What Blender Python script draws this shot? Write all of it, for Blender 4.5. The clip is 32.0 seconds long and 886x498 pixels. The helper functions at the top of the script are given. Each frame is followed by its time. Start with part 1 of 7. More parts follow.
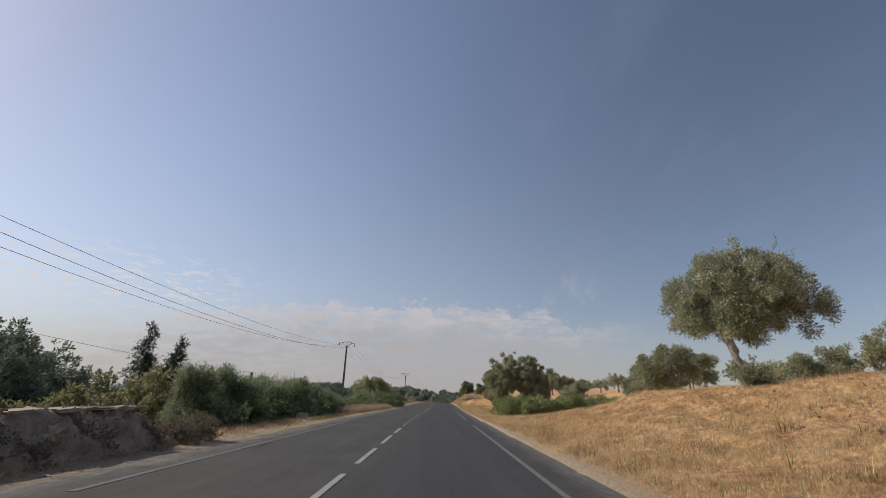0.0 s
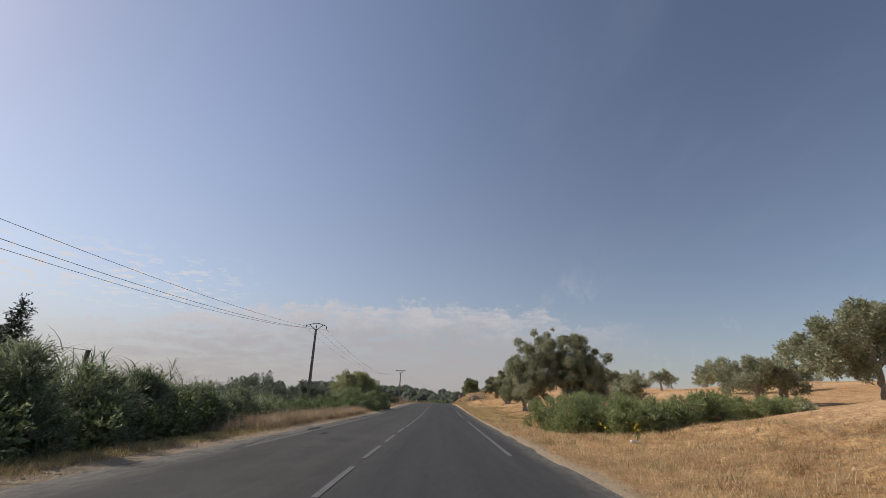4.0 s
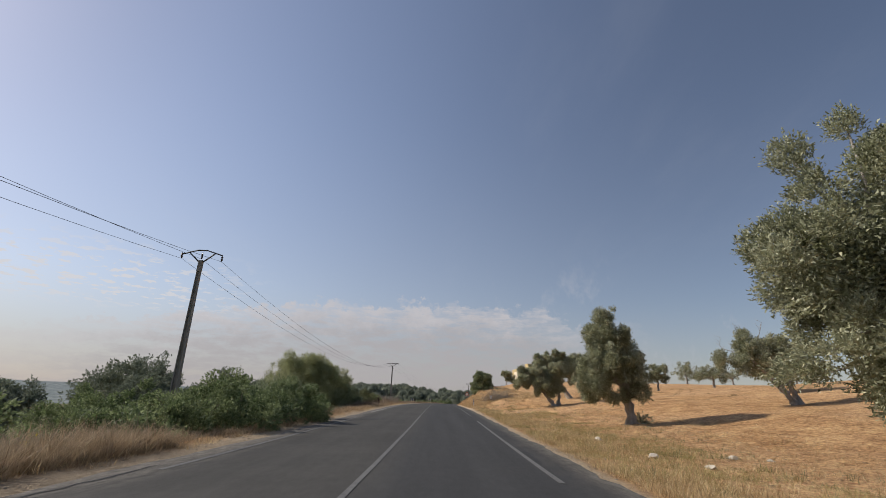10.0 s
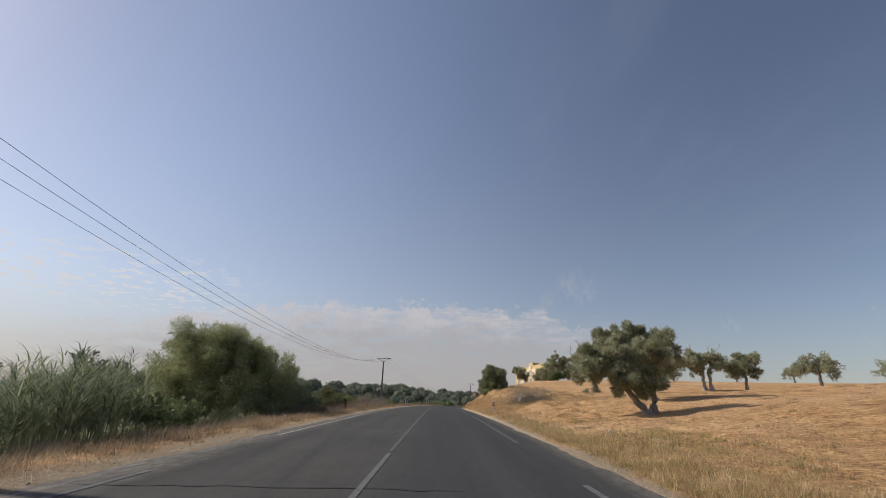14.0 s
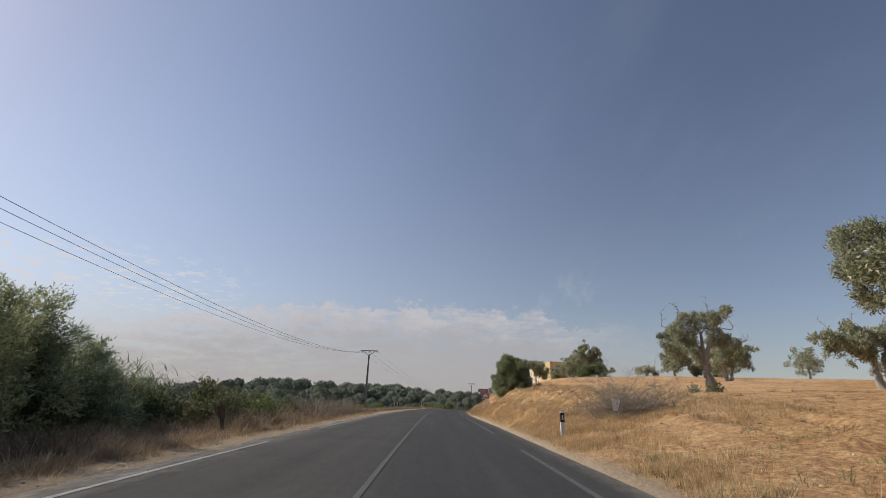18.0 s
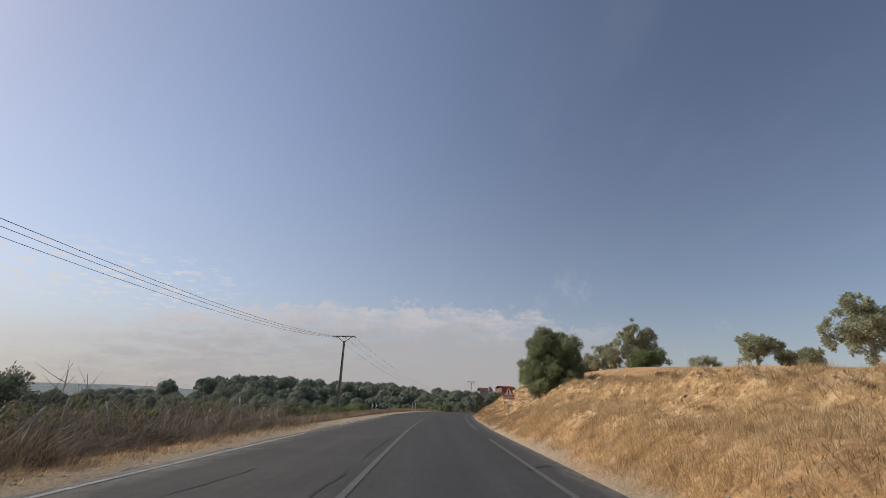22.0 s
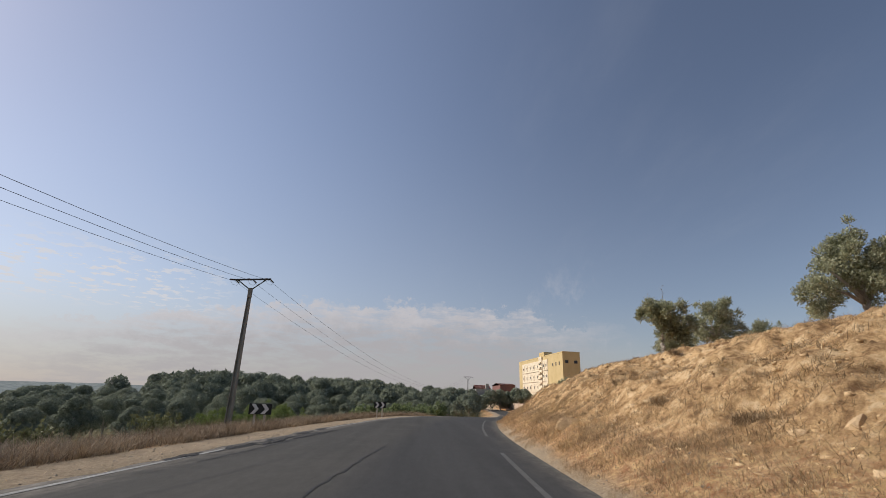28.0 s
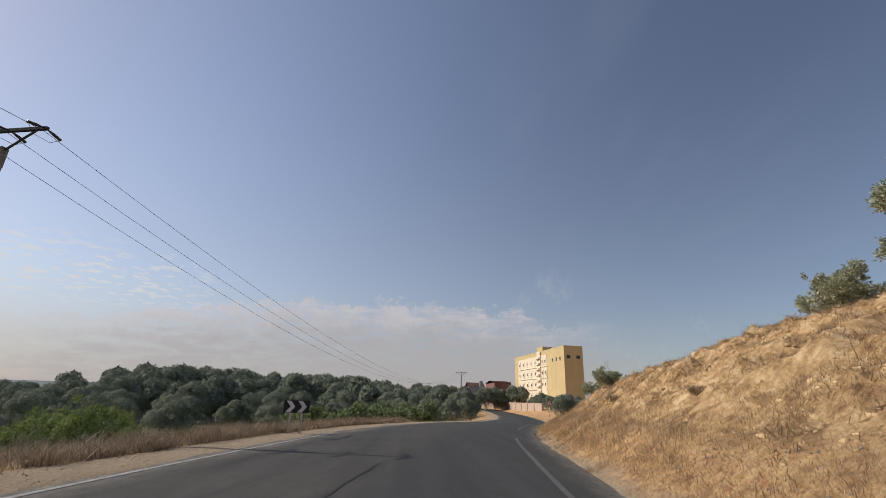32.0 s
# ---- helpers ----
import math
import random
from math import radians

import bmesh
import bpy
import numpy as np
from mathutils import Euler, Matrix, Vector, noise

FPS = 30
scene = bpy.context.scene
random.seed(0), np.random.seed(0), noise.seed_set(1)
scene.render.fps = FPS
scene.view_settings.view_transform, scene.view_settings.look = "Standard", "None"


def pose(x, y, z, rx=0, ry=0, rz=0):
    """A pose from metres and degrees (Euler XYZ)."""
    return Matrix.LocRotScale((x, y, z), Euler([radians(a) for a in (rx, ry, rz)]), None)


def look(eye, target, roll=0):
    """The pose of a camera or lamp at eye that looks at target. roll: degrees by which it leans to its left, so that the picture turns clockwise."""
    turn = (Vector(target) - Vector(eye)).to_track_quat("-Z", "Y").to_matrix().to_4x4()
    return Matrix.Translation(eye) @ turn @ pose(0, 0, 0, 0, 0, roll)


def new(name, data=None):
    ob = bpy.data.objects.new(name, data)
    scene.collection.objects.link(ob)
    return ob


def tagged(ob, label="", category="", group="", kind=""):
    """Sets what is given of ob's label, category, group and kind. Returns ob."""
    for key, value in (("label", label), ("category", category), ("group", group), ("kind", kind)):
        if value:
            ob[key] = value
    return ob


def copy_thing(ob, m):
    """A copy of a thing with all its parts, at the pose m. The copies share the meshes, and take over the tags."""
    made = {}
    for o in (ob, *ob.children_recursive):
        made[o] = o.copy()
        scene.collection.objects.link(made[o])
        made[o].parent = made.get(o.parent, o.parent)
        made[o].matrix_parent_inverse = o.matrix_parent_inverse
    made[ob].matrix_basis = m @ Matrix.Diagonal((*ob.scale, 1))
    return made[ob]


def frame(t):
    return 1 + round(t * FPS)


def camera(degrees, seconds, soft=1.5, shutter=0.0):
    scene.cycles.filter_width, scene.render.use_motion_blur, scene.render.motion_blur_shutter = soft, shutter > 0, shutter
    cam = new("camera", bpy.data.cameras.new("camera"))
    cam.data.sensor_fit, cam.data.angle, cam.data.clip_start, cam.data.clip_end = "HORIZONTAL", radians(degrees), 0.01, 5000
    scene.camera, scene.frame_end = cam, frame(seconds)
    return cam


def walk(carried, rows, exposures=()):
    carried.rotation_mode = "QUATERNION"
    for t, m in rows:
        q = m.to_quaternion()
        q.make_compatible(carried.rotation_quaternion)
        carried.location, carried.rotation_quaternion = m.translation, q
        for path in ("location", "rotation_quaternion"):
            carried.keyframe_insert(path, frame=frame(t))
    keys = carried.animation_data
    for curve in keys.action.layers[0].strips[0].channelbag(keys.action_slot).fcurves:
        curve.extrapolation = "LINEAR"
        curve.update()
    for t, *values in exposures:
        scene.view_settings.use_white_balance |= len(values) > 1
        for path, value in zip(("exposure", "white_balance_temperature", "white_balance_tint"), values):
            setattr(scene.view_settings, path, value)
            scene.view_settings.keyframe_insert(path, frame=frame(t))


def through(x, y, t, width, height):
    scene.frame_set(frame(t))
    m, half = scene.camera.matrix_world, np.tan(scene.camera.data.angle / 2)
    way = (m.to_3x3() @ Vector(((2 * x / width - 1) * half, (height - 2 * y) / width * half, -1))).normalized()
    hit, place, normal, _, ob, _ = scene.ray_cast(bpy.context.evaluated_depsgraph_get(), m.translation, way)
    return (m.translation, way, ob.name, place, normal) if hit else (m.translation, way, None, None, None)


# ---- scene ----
cam = camera(89.1, 32.0, soft=0.65)
ROLL = 2.0
# seconds, place, yaw and pitch of the dashboard camera
PATH = [
    (0.0, 0.000, 0.000, 1.380, 0.000, 18.454),
    (0.5, 0.003, 2.560, 1.393, -0.047, 18.462),
    (1.0, 0.006, 5.123, 1.404, -0.080, 18.467),
    (1.5, 0.010, 7.686, 1.414, -0.101, 18.467),
    (2.0, 0.014, 10.252, 1.423, -0.114, 18.464),
    (2.5, 0.018, 12.818, 1.431, -0.120, 18.456),
    (3.0, 0.020, 15.387, 1.438, -0.123, 18.446),
    (3.5, 0.023, 17.957, 1.443, -0.122, 18.433),
    (4.0, 0.024, 20.529, 1.447, -0.120, 18.419),
    (4.5, 0.024, 23.102, 1.449, -0.116, 18.404),
    (5.0, 0.023, 25.677, 1.451, -0.112, 18.389),
    (5.5, 0.021, 28.253, 1.451, -0.108, 18.375),
    (6.0, 0.018, 30.829, 1.450, -0.104, 18.363),
    (6.5, 0.014, 33.406, 1.447, -0.101, 18.353),
    (7.0, 0.009, 35.983, 1.443, -0.098, 18.345),
    (7.5, 0.004, 38.561, 1.438, -0.097, 18.340),
    (8.0, -0.003, 41.139, 1.432, -0.097, 18.339),
    (8.5, -0.011, 43.717, 1.424, -0.098, 18.340),
    (9.0, -0.019, 46.295, 1.415, -0.100, 18.345),
    (9.5, -0.028, 48.874, 1.404, -0.104, 18.352),
    (10.0, -0.038, 51.454, 1.392, -0.110, 18.362),
    (10.5, -0.047, 54.034, 1.382, -0.118, 18.375),
    (11.0, -0.056, 56.615, 1.377, -0.127, 18.390),
    (11.5, -0.063, 59.197, 1.376, -0.139, 18.407),
    (12.0, -0.070, 61.780, 1.380, -0.152, 18.424),
    (12.5, -0.076, 64.364, 1.388, -0.168, 18.443),
    (13.0, -0.080, 66.949, 1.401, -0.186, 18.462),
    (13.5, -0.083, 69.535, 1.419, -0.206, 18.480),
    (14.0, -0.084, 72.122, 1.441, -0.228, 18.498),
    (14.5, -0.084, 74.710, 1.468, -0.253, 18.516),
    (15.0, -0.083, 77.299, 1.500, -0.279, 18.531),
    (15.5, -0.078, 79.891, 1.533, -0.309, 18.546),
    (16.0, -0.070, 82.488, 1.563, -0.340, 18.558),
    (16.5, -0.058, 85.089, 1.592, -0.373, 18.568),
    (17.0, -0.042, 87.695, 1.618, -0.409, 18.576),
    (17.5, -0.022, 90.305, 1.642, -0.447, 18.582),
    (18.0, 0.002, 92.920, 1.664, -0.487, 18.586),
    (18.5, 0.031, 95.540, 1.684, -0.529, 18.587),
    (19.0, 0.064, 98.164, 1.702, -0.573, 18.587),
    (19.5, 0.101, 100.793, 1.717, -0.620, 18.584),
    (20.0, 0.144, 103.426, 1.730, -0.668, 18.580),
    (20.5, 0.191, 106.064, 1.740, -0.719, 18.574),
    (21.0, 0.242, 108.704, 1.747, -0.772, 18.568),
    (21.5, 0.298, 111.348, 1.751, -0.828, 18.560),
    (22.0, 0.359, 113.994, 1.752, -0.886, 18.552),
    (22.5, 0.425, 116.644, 1.749, -0.947, 18.543),
    (23.0, 0.496, 119.296, 1.744, -1.011, 18.535),
    (23.5, 0.572, 121.952, 1.734, -1.077, 18.527),
    (24.0, 0.654, 124.610, 1.722, -1.147, 18.519),
    (24.5, 0.739, 127.276, 1.708, -1.221, 18.512),
    (25.0, 0.828, 129.953, 1.693, -1.298, 18.505),
    (25.5, 0.920, 132.642, 1.678, -1.379, 18.499),
    (26.0, 1.015, 135.342, 1.662, -1.465, 18.495),
    (26.5, 1.113, 138.054, 1.645, -1.555, 18.490),
    (27.0, 1.216, 140.777, 1.628, -1.650, 18.486),
    (27.5, 1.322, 143.512, 1.611, -1.751, 18.483),
    (28.0, 1.433, 146.259, 1.592, -1.858, 18.479),
    (28.5, 1.550, 148.992, 1.575, -1.972, 18.475),
    (29.0, 1.671, 151.686, 1.558, -2.092, 18.469),
    (29.5, 1.799, 154.343, 1.542, -2.221, 18.462),
    (30.0, 1.933, 156.961, 1.528, -2.359, 18.453),
    (30.5, 2.072, 159.543, 1.514, -2.507, 18.442),
    (31.0, 2.219, 162.088, 1.502, -2.666, 18.427),
    (31.5, 2.372, 164.596, 1.490, -2.839, 18.408),
    (32.0, 2.533, 167.069, 1.479, -3.028, 18.384),
]


def aim(x, y, z, yaw, pitch):
    a, b = radians(yaw), radians(pitch)
    return look((x, y, z), (x - math.sin(a) * math.cos(b), y + math.cos(a) * math.cos(b), z + math.sin(b)), ROLL)


walk(cam, [(t, aim(*p)) for t, *p in PATH], [(0.0, 0.0), (32.0, 0.0)])

# ---- light: morning sun from the left, hazy sky with a low cloud bank ----
SUN_AZ, SUN_EL = radians(-78), radians(36)
HAZE_AZ = radians(-56)                            # the veil of haze is thickest a little ahead of the sun
world = bpy.data.worlds.new("sky")
scene.world = world
world.use_nodes = True
wn, wl = world.node_tree.nodes, world.node_tree.links
wn.clear()


def wmath(op, a, b=None, clamp=False):
    n = wn.new("ShaderNodeMath")
    n.operation, n.use_clamp = op, clamp
    for i, v in enumerate((a, b)):
        if v is None:
            continue
        if isinstance(v, (int, float)):
            n.inputs[i].default_value = v
        else:
            wl.new(v, n.inputs[i])
    return n.outputs[0]


def wramp(v, a, b, lo=0.0, hi=1.0, smooth=True):
    n = wn.new("ShaderNodeMapRange")
    n.interpolation_type = "SMOOTHSTEP" if smooth else "LINEAR"
    n.inputs["From Min"].default_value, n.inputs["From Max"].default_value = a, b
    n.inputs["To Min"].default_value, n.inputs["To Max"].default_value = lo, hi
    wl.new(v, n.inputs["Value"])
    return n.outputs[0]


def wnoise(vec, scale, detail, rough=0.55, offset=(0, 0, 0), stretch=(1, 1, 1)):
    m = wn.new("ShaderNodeMapping")
    m.inputs["Location"].default_value, m.inputs["Scale"].default_value = offset, stretch
    wl.new(vec, m.inputs["Vector"])
    n = wn.new("ShaderNodeTexNoise")
    n.inputs["Scale"].default_value, n.inputs["Detail"].default_value, n.inputs["Roughness"].default_value = scale, detail, rough
    wl.new(m.outputs[0], n.inputs["Vector"])
    return n.outputs["Fac"]


def wmix(fac, a, b):
    n = wn.new("ShaderNodeMix")
    n.data_type = "RGBA"
    wl.new(fac, n.inputs[0])
    for i, v in ((6, a), (7, b)):
        if isinstance(v, tuple):
            n.inputs[i].default_value = v
        else:
            wl.new(v, n.inputs[i])
    return n.outputs[2]


sky = wn.new("ShaderNodeTexSky")
sky.sky_type, sky.sun_disc = "NISHITA", False
sky.sun_elevation, sky.sun_rotation = SUN_EL, SUN_AZ
sky.air_density, sky.dust_density, sky.ozone_density = 1.0, 0.55, 2.2
tc = wn.new("ShaderNodeTexCoord")
sep = wn.new("ShaderNodeSeparateXYZ")
wl.new(tc.outputs["Generated"], sep.inputs[0])
sx, sy, sz = sep.outputs
flat = wn.new("ShaderNodeCombineXYZ")          # cloud layer seen in perspective
up = wmath("ADD", sz, 0.12)
wl.new(wmath("DIVIDE", sx, up), flat.inputs[0])
wl.new(wmath("DIVIDE", sy, up), flat.inputs[1])
lay = flat.outputs[0]
toned = wn.new("ShaderNodeHueSaturation")
toned.inputs["Saturation"].default_value = 0.90
toned.inputs["Value"].default_value = 1.01
warm = wn.new("ShaderNodeMix")
warm.data_type, warm.blend_type = "RGBA", "MULTIPLY"
warm.inputs[0].default_value = 1.0
warm.inputs[7].default_value = (1.06, 1.0, 1.015, 1)
wl.new(sky.outputs[0], warm.inputs[6])
wl.new(warm.outputs[2], toned.inputs["Color"])
# broad aureole on the sunny side, deeper blue away from it
sunward = wn.new("ShaderNodeVectorMath")
sunward.operation = "DOT_PRODUCT"
sunward.inputs[1].default_value = (math.sin(HAZE_AZ) * math.cos(SUN_EL), math.cos(HAZE_AZ) * math.cos(SUN_EL), math.sin(SUN_EL))
wl.new(tc.outputs["Generated"], sunward.inputs[0])
facing = sunward.outputs["Value"]
curve = wn.new("ShaderNodeValToRGB")              # strength of the haze light by the angle to the sun
curve.color_ramp.interpolation = "B_SPLINE"
LIFT = ((0.0, 0.43), (0.3, 0.41), (0.55, 0.465), (0.75, 0.56), (0.88, 0.61), (0.96, 0.63), (1.0, 0.56))
while len(curve.color_ramp.elements) < len(LIFT):
    curve.color_ramp.elements.new(0.5)
for e, (at, v) in zip(curve.color_ramp.elements, LIFT):
    e.position, e.color = at, (v * (1 + 0.075 * at), v, v * (1 - 0.055 * at), 1)
wl.new(wramp(facing, -0.3, 1.0, smooth=False), curve.inputs[0])
bright = wn.new("ShaderNodeVectorMath")
bright.operation = "SCALE"
bright.inputs["Scale"].default_value = 2.0
wl.new(curve.outputs[0], bright.inputs[0])
veiled = wn.new("ShaderNodeMix")
veiled.data_type, veiled.blend_type = "RGBA", "MULTIPLY"
veiled.inputs[0].default_value = 1.0
wl.new(toned.outputs[0], veiled.inputs[6])
wl.new(bright.outputs[0], veiled.inputs[7])
# haze towards the horizon, thinner away from the sun
sunny = wramp(sx, 0.62, -0.25, 0.30, 1.0)
col = wmix(wmath("MULTIPLY", wramp(sz, 0.0, 0.62, 0.35, 0.0), sunny), veiled.outputs[2], (3.35, 3.4, 3.75, 1))
veil = wramp(wnoise(lay, 1.6, 6, 0.6, offset=(1.3, 4.2, 0), stretch=(1.0, 0.35, 1)), 0.52, 0.78, 0.0, 0.05)   # thin high wisps
col = wmix(veil, col, (5.6, 5.7, 6.1, 1))
col = wmix(wmath("MULTIPLY", wramp(sz, 0.0, 0.22, 0.66, 0.0), wramp(sx, 0.7, 0.1, 0.45, 1.0)), col, (3.55, 3.42, 3.55, 1))
# low bank with a crisp, curled upper edge
bulge = wmath("MULTIPLY", wmath("POWER", wmath("ADD", sx, 0.05), 2.0), 0.25)
curl = wmath("MULTIPLY", wmath("SUBTRACT", wnoise(tc.outputs["Generated"], 13, 9, 0.72, stretch=(1, 1, 1.3)), 0.5), 0.15)
over = wmath("SUBTRACT", wmath("ADD", wmath("SUBTRACT", 0.195, bulge), curl), sz)
streak = wnoise(tc.outputs["Generated"], 16, 8, 0.66, offset=(2, 1, 5), stretch=(1, 1, 4.0))
bank = wmath("MULTIPLY", wramp(over, -0.003, 0.010), wramp(streak, 0.36, 0.60, 0.30, 1.0))
bank = wmath("MULTIPLY", wmath("MULTIPLY", bank, wramp(sx, 0.46, 0.15)), wramp(sx, -0.78, -0.45, 0.3, 1.0))
tone = wmix(wramp(over, 0.0, 0.09), (5.6, 5.3, 5.4, 1), (4.1, 3.88, 4.0, 1))
col = wmix(wmath("MULTIPLY", bank, 0.8), col, tone)
wisp = wramp(wnoise(tc.outputs["Generated"], 6, 7, 0.7, offset=(7, 3, 1), stretch=(1.6, 1.6, 0.9)), 0.56, 0.74, 0.0, 0.5)
wisp = wmath("MULTIPLY", wmath("MULTIPLY", wisp, wramp(sz, 0.05, 0.10)), wmath("MULTIPLY", wramp(sz, 0.32, 0.16), wramp(sx, -0.05, 0.25)))
col = wmix(wisp, col, (4.9, 4.9, 5.3, 1))
# small puffs, mostly on the sunny side
puff = wramp(wnoise(lay, 7.0, 7, 0.62, offset=(3.1, 0.7, 0), stretch=(1.5, 1.5, 1)), 0.515, 0.595)
puff = wmath("MULTIPLY", puff, wramp(sx, -0.32, -0.55))
puff = wmath("MULTIPLY", puff, wmath("MULTIPLY", wramp(sz, 0.125, 0.16), wramp(sz, 0.27, 0.20)))
col = wmix(wmath("MULTIPLY", puff, 0.85), col, (6.5, 6.4, 6.6, 1))
bg = wn.new("ShaderNodeBackground")
bg.inputs["Strength"].default_value = 0.102
wl.new(col, bg.inputs["Color"])
wout = wn.new("ShaderNodeOutputWorld")
wl.new(bg.outputs[0], wout.inputs[0])

lamp = bpy.data.lights.new("sun", "SUN")
lamp.energy, lamp.angle, lamp.color = 3.95, radians(0.6), (1.0, 0.93, 0.82)
to_sun = Vector((math.sin(SUN_AZ) * math.cos(SUN_EL), math.cos(SUN_AZ) * math.cos(SUN_EL), math.sin(SUN_EL)))
new("sun", lamp).matrix_world = look(to_sun * 50, (0, 0, 0))


# ---- materials ----
def material(name, base, rough=0.8, metal=0.0, spec=0.3):
    m = bpy.data.materials.new(name)
    m.use_nodes = True
    b = m.node_tree.nodes["Principled BSDF"]
    b.inputs["Base Color"].default_value = (*base, 1)
    b.inputs["Roughness"].default_value, b.inputs["Metallic"].default_value = rough, metal
    b.inputs["Specular IOR Level"].default_value = spec
    return m


def tex(m, scale, detail=6, rough=0.6, stretch=(1, 1, 1), kind="Object"):
    n, l = m.node_tree.nodes, m.node_tree.links
    c, mp, t = n.new("ShaderNodeTexCoord"), n.new("ShaderNodeMapping"), n.new("ShaderNodeTexNoise")
    mp.inputs["Scale"].default_value = stretch
    t.inputs["Scale"].default_value, t.inputs["Detail"].default_value, t.inputs["Roughness"].default_value = scale, detail, rough
    l.new(c.outputs[kind], mp.inputs["Vector"])
    l.new(mp.outputs[0], t.inputs["Vector"])
    return t.outputs["Fac"]


def ramp(m, fac, *stops):
    n, l = m.node_tree.nodes, m.node_tree.links
    r = n.new("ShaderNodeValToRGB")
    while len(r.color_ramp.elements) < len(stops):
        r.color_ramp.elements.new(0.5)
    for e, (p, c) in zip(r.color_ramp.elements, stops):
        e.position, e.color = p, (*c, 1)
    l.new(fac, r.inputs[0])
    return r.outputs[0]


def blend(m, fac, a, b, mode="MIX"):
    n, l = m.node_tree.nodes, m.node_tree.links
    x = n.new("ShaderNodeMix")
    x.data_type, x.blend_type = "RGBA", mode
    for i, v in ((0, fac), (6, a), (7, b)):
        if isinstance(v, (int, float)):
            x.inputs[i].default_value = v
        elif isinstance(v, tuple):
            x.inputs[i].default_value = (*v, 1)
        else:
            l.new(v, x.inputs[i])
    return x.outputs[2]


def paint(m, colour, height=None, bump=0.3, distance=0.02):
    n, l = m.node_tree.nodes, m.node_tree.links
    b = n["Principled BSDF"]
    l.new(colour, b.inputs["Base Color"])
    if height is not None:
        k = n.new("ShaderNodeBump")
        k.inputs["Strength"].default_value, k.inputs["Distance"].default_value = bump, distance
        l.new(height, k.inputs["Height"])
        l.new(k.outputs[0], b.inputs["Normal"])
    return m


def attribute(m, name):
    a = m.node_tree.nodes.new("ShaderNodeAttribute")
    a.attribute_name = name
    return a.outputs["Fac"]


def island(m):
    return m.node_tree.nodes.new("ShaderNodeNewGeometry").outputs["Random Per Island"]


def worn(name, a, b, scale, rough=0.8, bump=0.3, stretch=(1, 1, 1), metal=0.0, spec=0.3, distance=0.02):
    m = material(name, a, rough, metal, spec)
    big, fine = tex(m, scale, 5, 0.6, stretch), tex(m, scale * 9, 6, 0.7, stretch)
    c = blend(m, 0.45, ramp(m, big, (0.35, a), (0.65, b)), ramp(m, fine, (0.3, a), (0.7, b)))
    return paint(m, c, fine, bump, distance)


def foliage(name, dark, mid, light, through=0.25, rough=0.55, patches=0.0):
    """Leaves that differ one by one and let a little light through."""
    m = material(name, mid, rough, 0, 0.35)
    n, l = m.node_tree.nodes, m.node_tree.links
    one = ramp(m, island(m), (0.12, dark), (0.42, mid), (0.72, mid), (0.95, light))
    c = blend(m, ramp(m, tex(m, 0.9, 3), (0.35, (0, 0, 0)), (0.7, (0.5, 0.5, 0.5))), one, light)
    c = blend(m, ramp(m, tex(m, 1.9, 4, 0.65), (0.36, (patches,) * 3), (0.52, (0, 0, 0))), c, dark) if patches else c
    paint(m, c)
    t, mix, out = n.new("ShaderNodeBsdfTranslucent"), n.new("ShaderNodeMixShader"), n["Material Output"]
    l.new(c, t.inputs["Color"])
    mix.inputs[0].default_value = through
    l.new(n["Principled BSDF"].outputs[0], mix.inputs[1])
    l.new(t.outputs[0], mix.inputs[2])
    l.new(mix.outputs[0], out.inputs["Surface"])
    return m


OLIVE = foliage("olive_leaves", (0.085, 0.092, 0.045), (0.25, 0.262, 0.142), (0.62, 0.62, 0.44), 0.36, 0.38)
EVERGREEN = foliage("evergreen_leaves", (0.055, 0.074, 0.032), (0.17, 0.203, 0.094), (0.48, 0.51, 0.30), 0.3, 0.38)
# leaves of the farther trees, with bluish distance haze mixed into their colours
OLIVE_FAR = foliage("hazed_grove_leaves", (0.115, 0.135, 0.09), (0.19, 0.215, 0.15), (0.29, 0.315, 0.24), 0.25, 0.85)
ACACIA = foliage("feathery_leaves", (0.12, 0.135, 0.05), (0.30, 0.315, 0.14), (0.56, 0.57, 0.34), 0.42)
BRAMBLE = foliage("bramble_leaves", (0.05, 0.074, 0.028), (0.125, 0.17, 0.066), (0.36, 0.41, 0.21), 0.44, 0.62)
OLEANDER = foliage("oleander_leaves", (0.065, 0.092, 0.028), (0.19, 0.235, 0.085), (0.46, 0.49, 0.245), 0.36, 0.65)
FRESH = foliage("fresh_leaves", (0.08, 0.115, 0.035), (0.165, 0.22, 0.065), (0.31, 0.365, 0.135), 0.35, 0.7)
REED = foliage("reed_blades", (0.065, 0.090, 0.042), (0.175, 0.215, 0.112), (0.40, 0.43, 0.28), 0.42, 0.75)
FIG = foliage("yellowing_leaves", (0.12, 0.12, 0.05), (0.22, 0.215, 0.10), (0.38, 0.35, 0.19), 0.35)
CYPRESS = foliage("cypress_needles", (0.015, 0.022, 0.013), (0.03, 0.042, 0.024), (0.055, 0.07, 0.04), 0.1)
STRAW = foliage("straw", (0.23, 0.14, 0.06), (0.56, 0.385, 0.185), (0.88, 0.70, 0.43), 0.42, 0.7, patches=0.5)
RUST_WEED = foliage("rusty_weeds", (0.09, 0.06, 0.038), (0.24, 0.165, 0.105), (0.50, 0.39, 0.26), 0.15, 0.8, patches=0.6)
PLUME = foliage("pale_plumes", (0.17, 0.12, 0.07), (0.36, 0.26, 0.16), (0.60, 0.47, 0.31), 0.35, 0.8, patches=0.45)
BANK_WEED = foliage("bank_weeds", (0.24, 0.147, 0.07), (0.52, 0.35, 0.175), (0.72, 0.57, 0.36), 0.25, 0.8, patches=0.6)
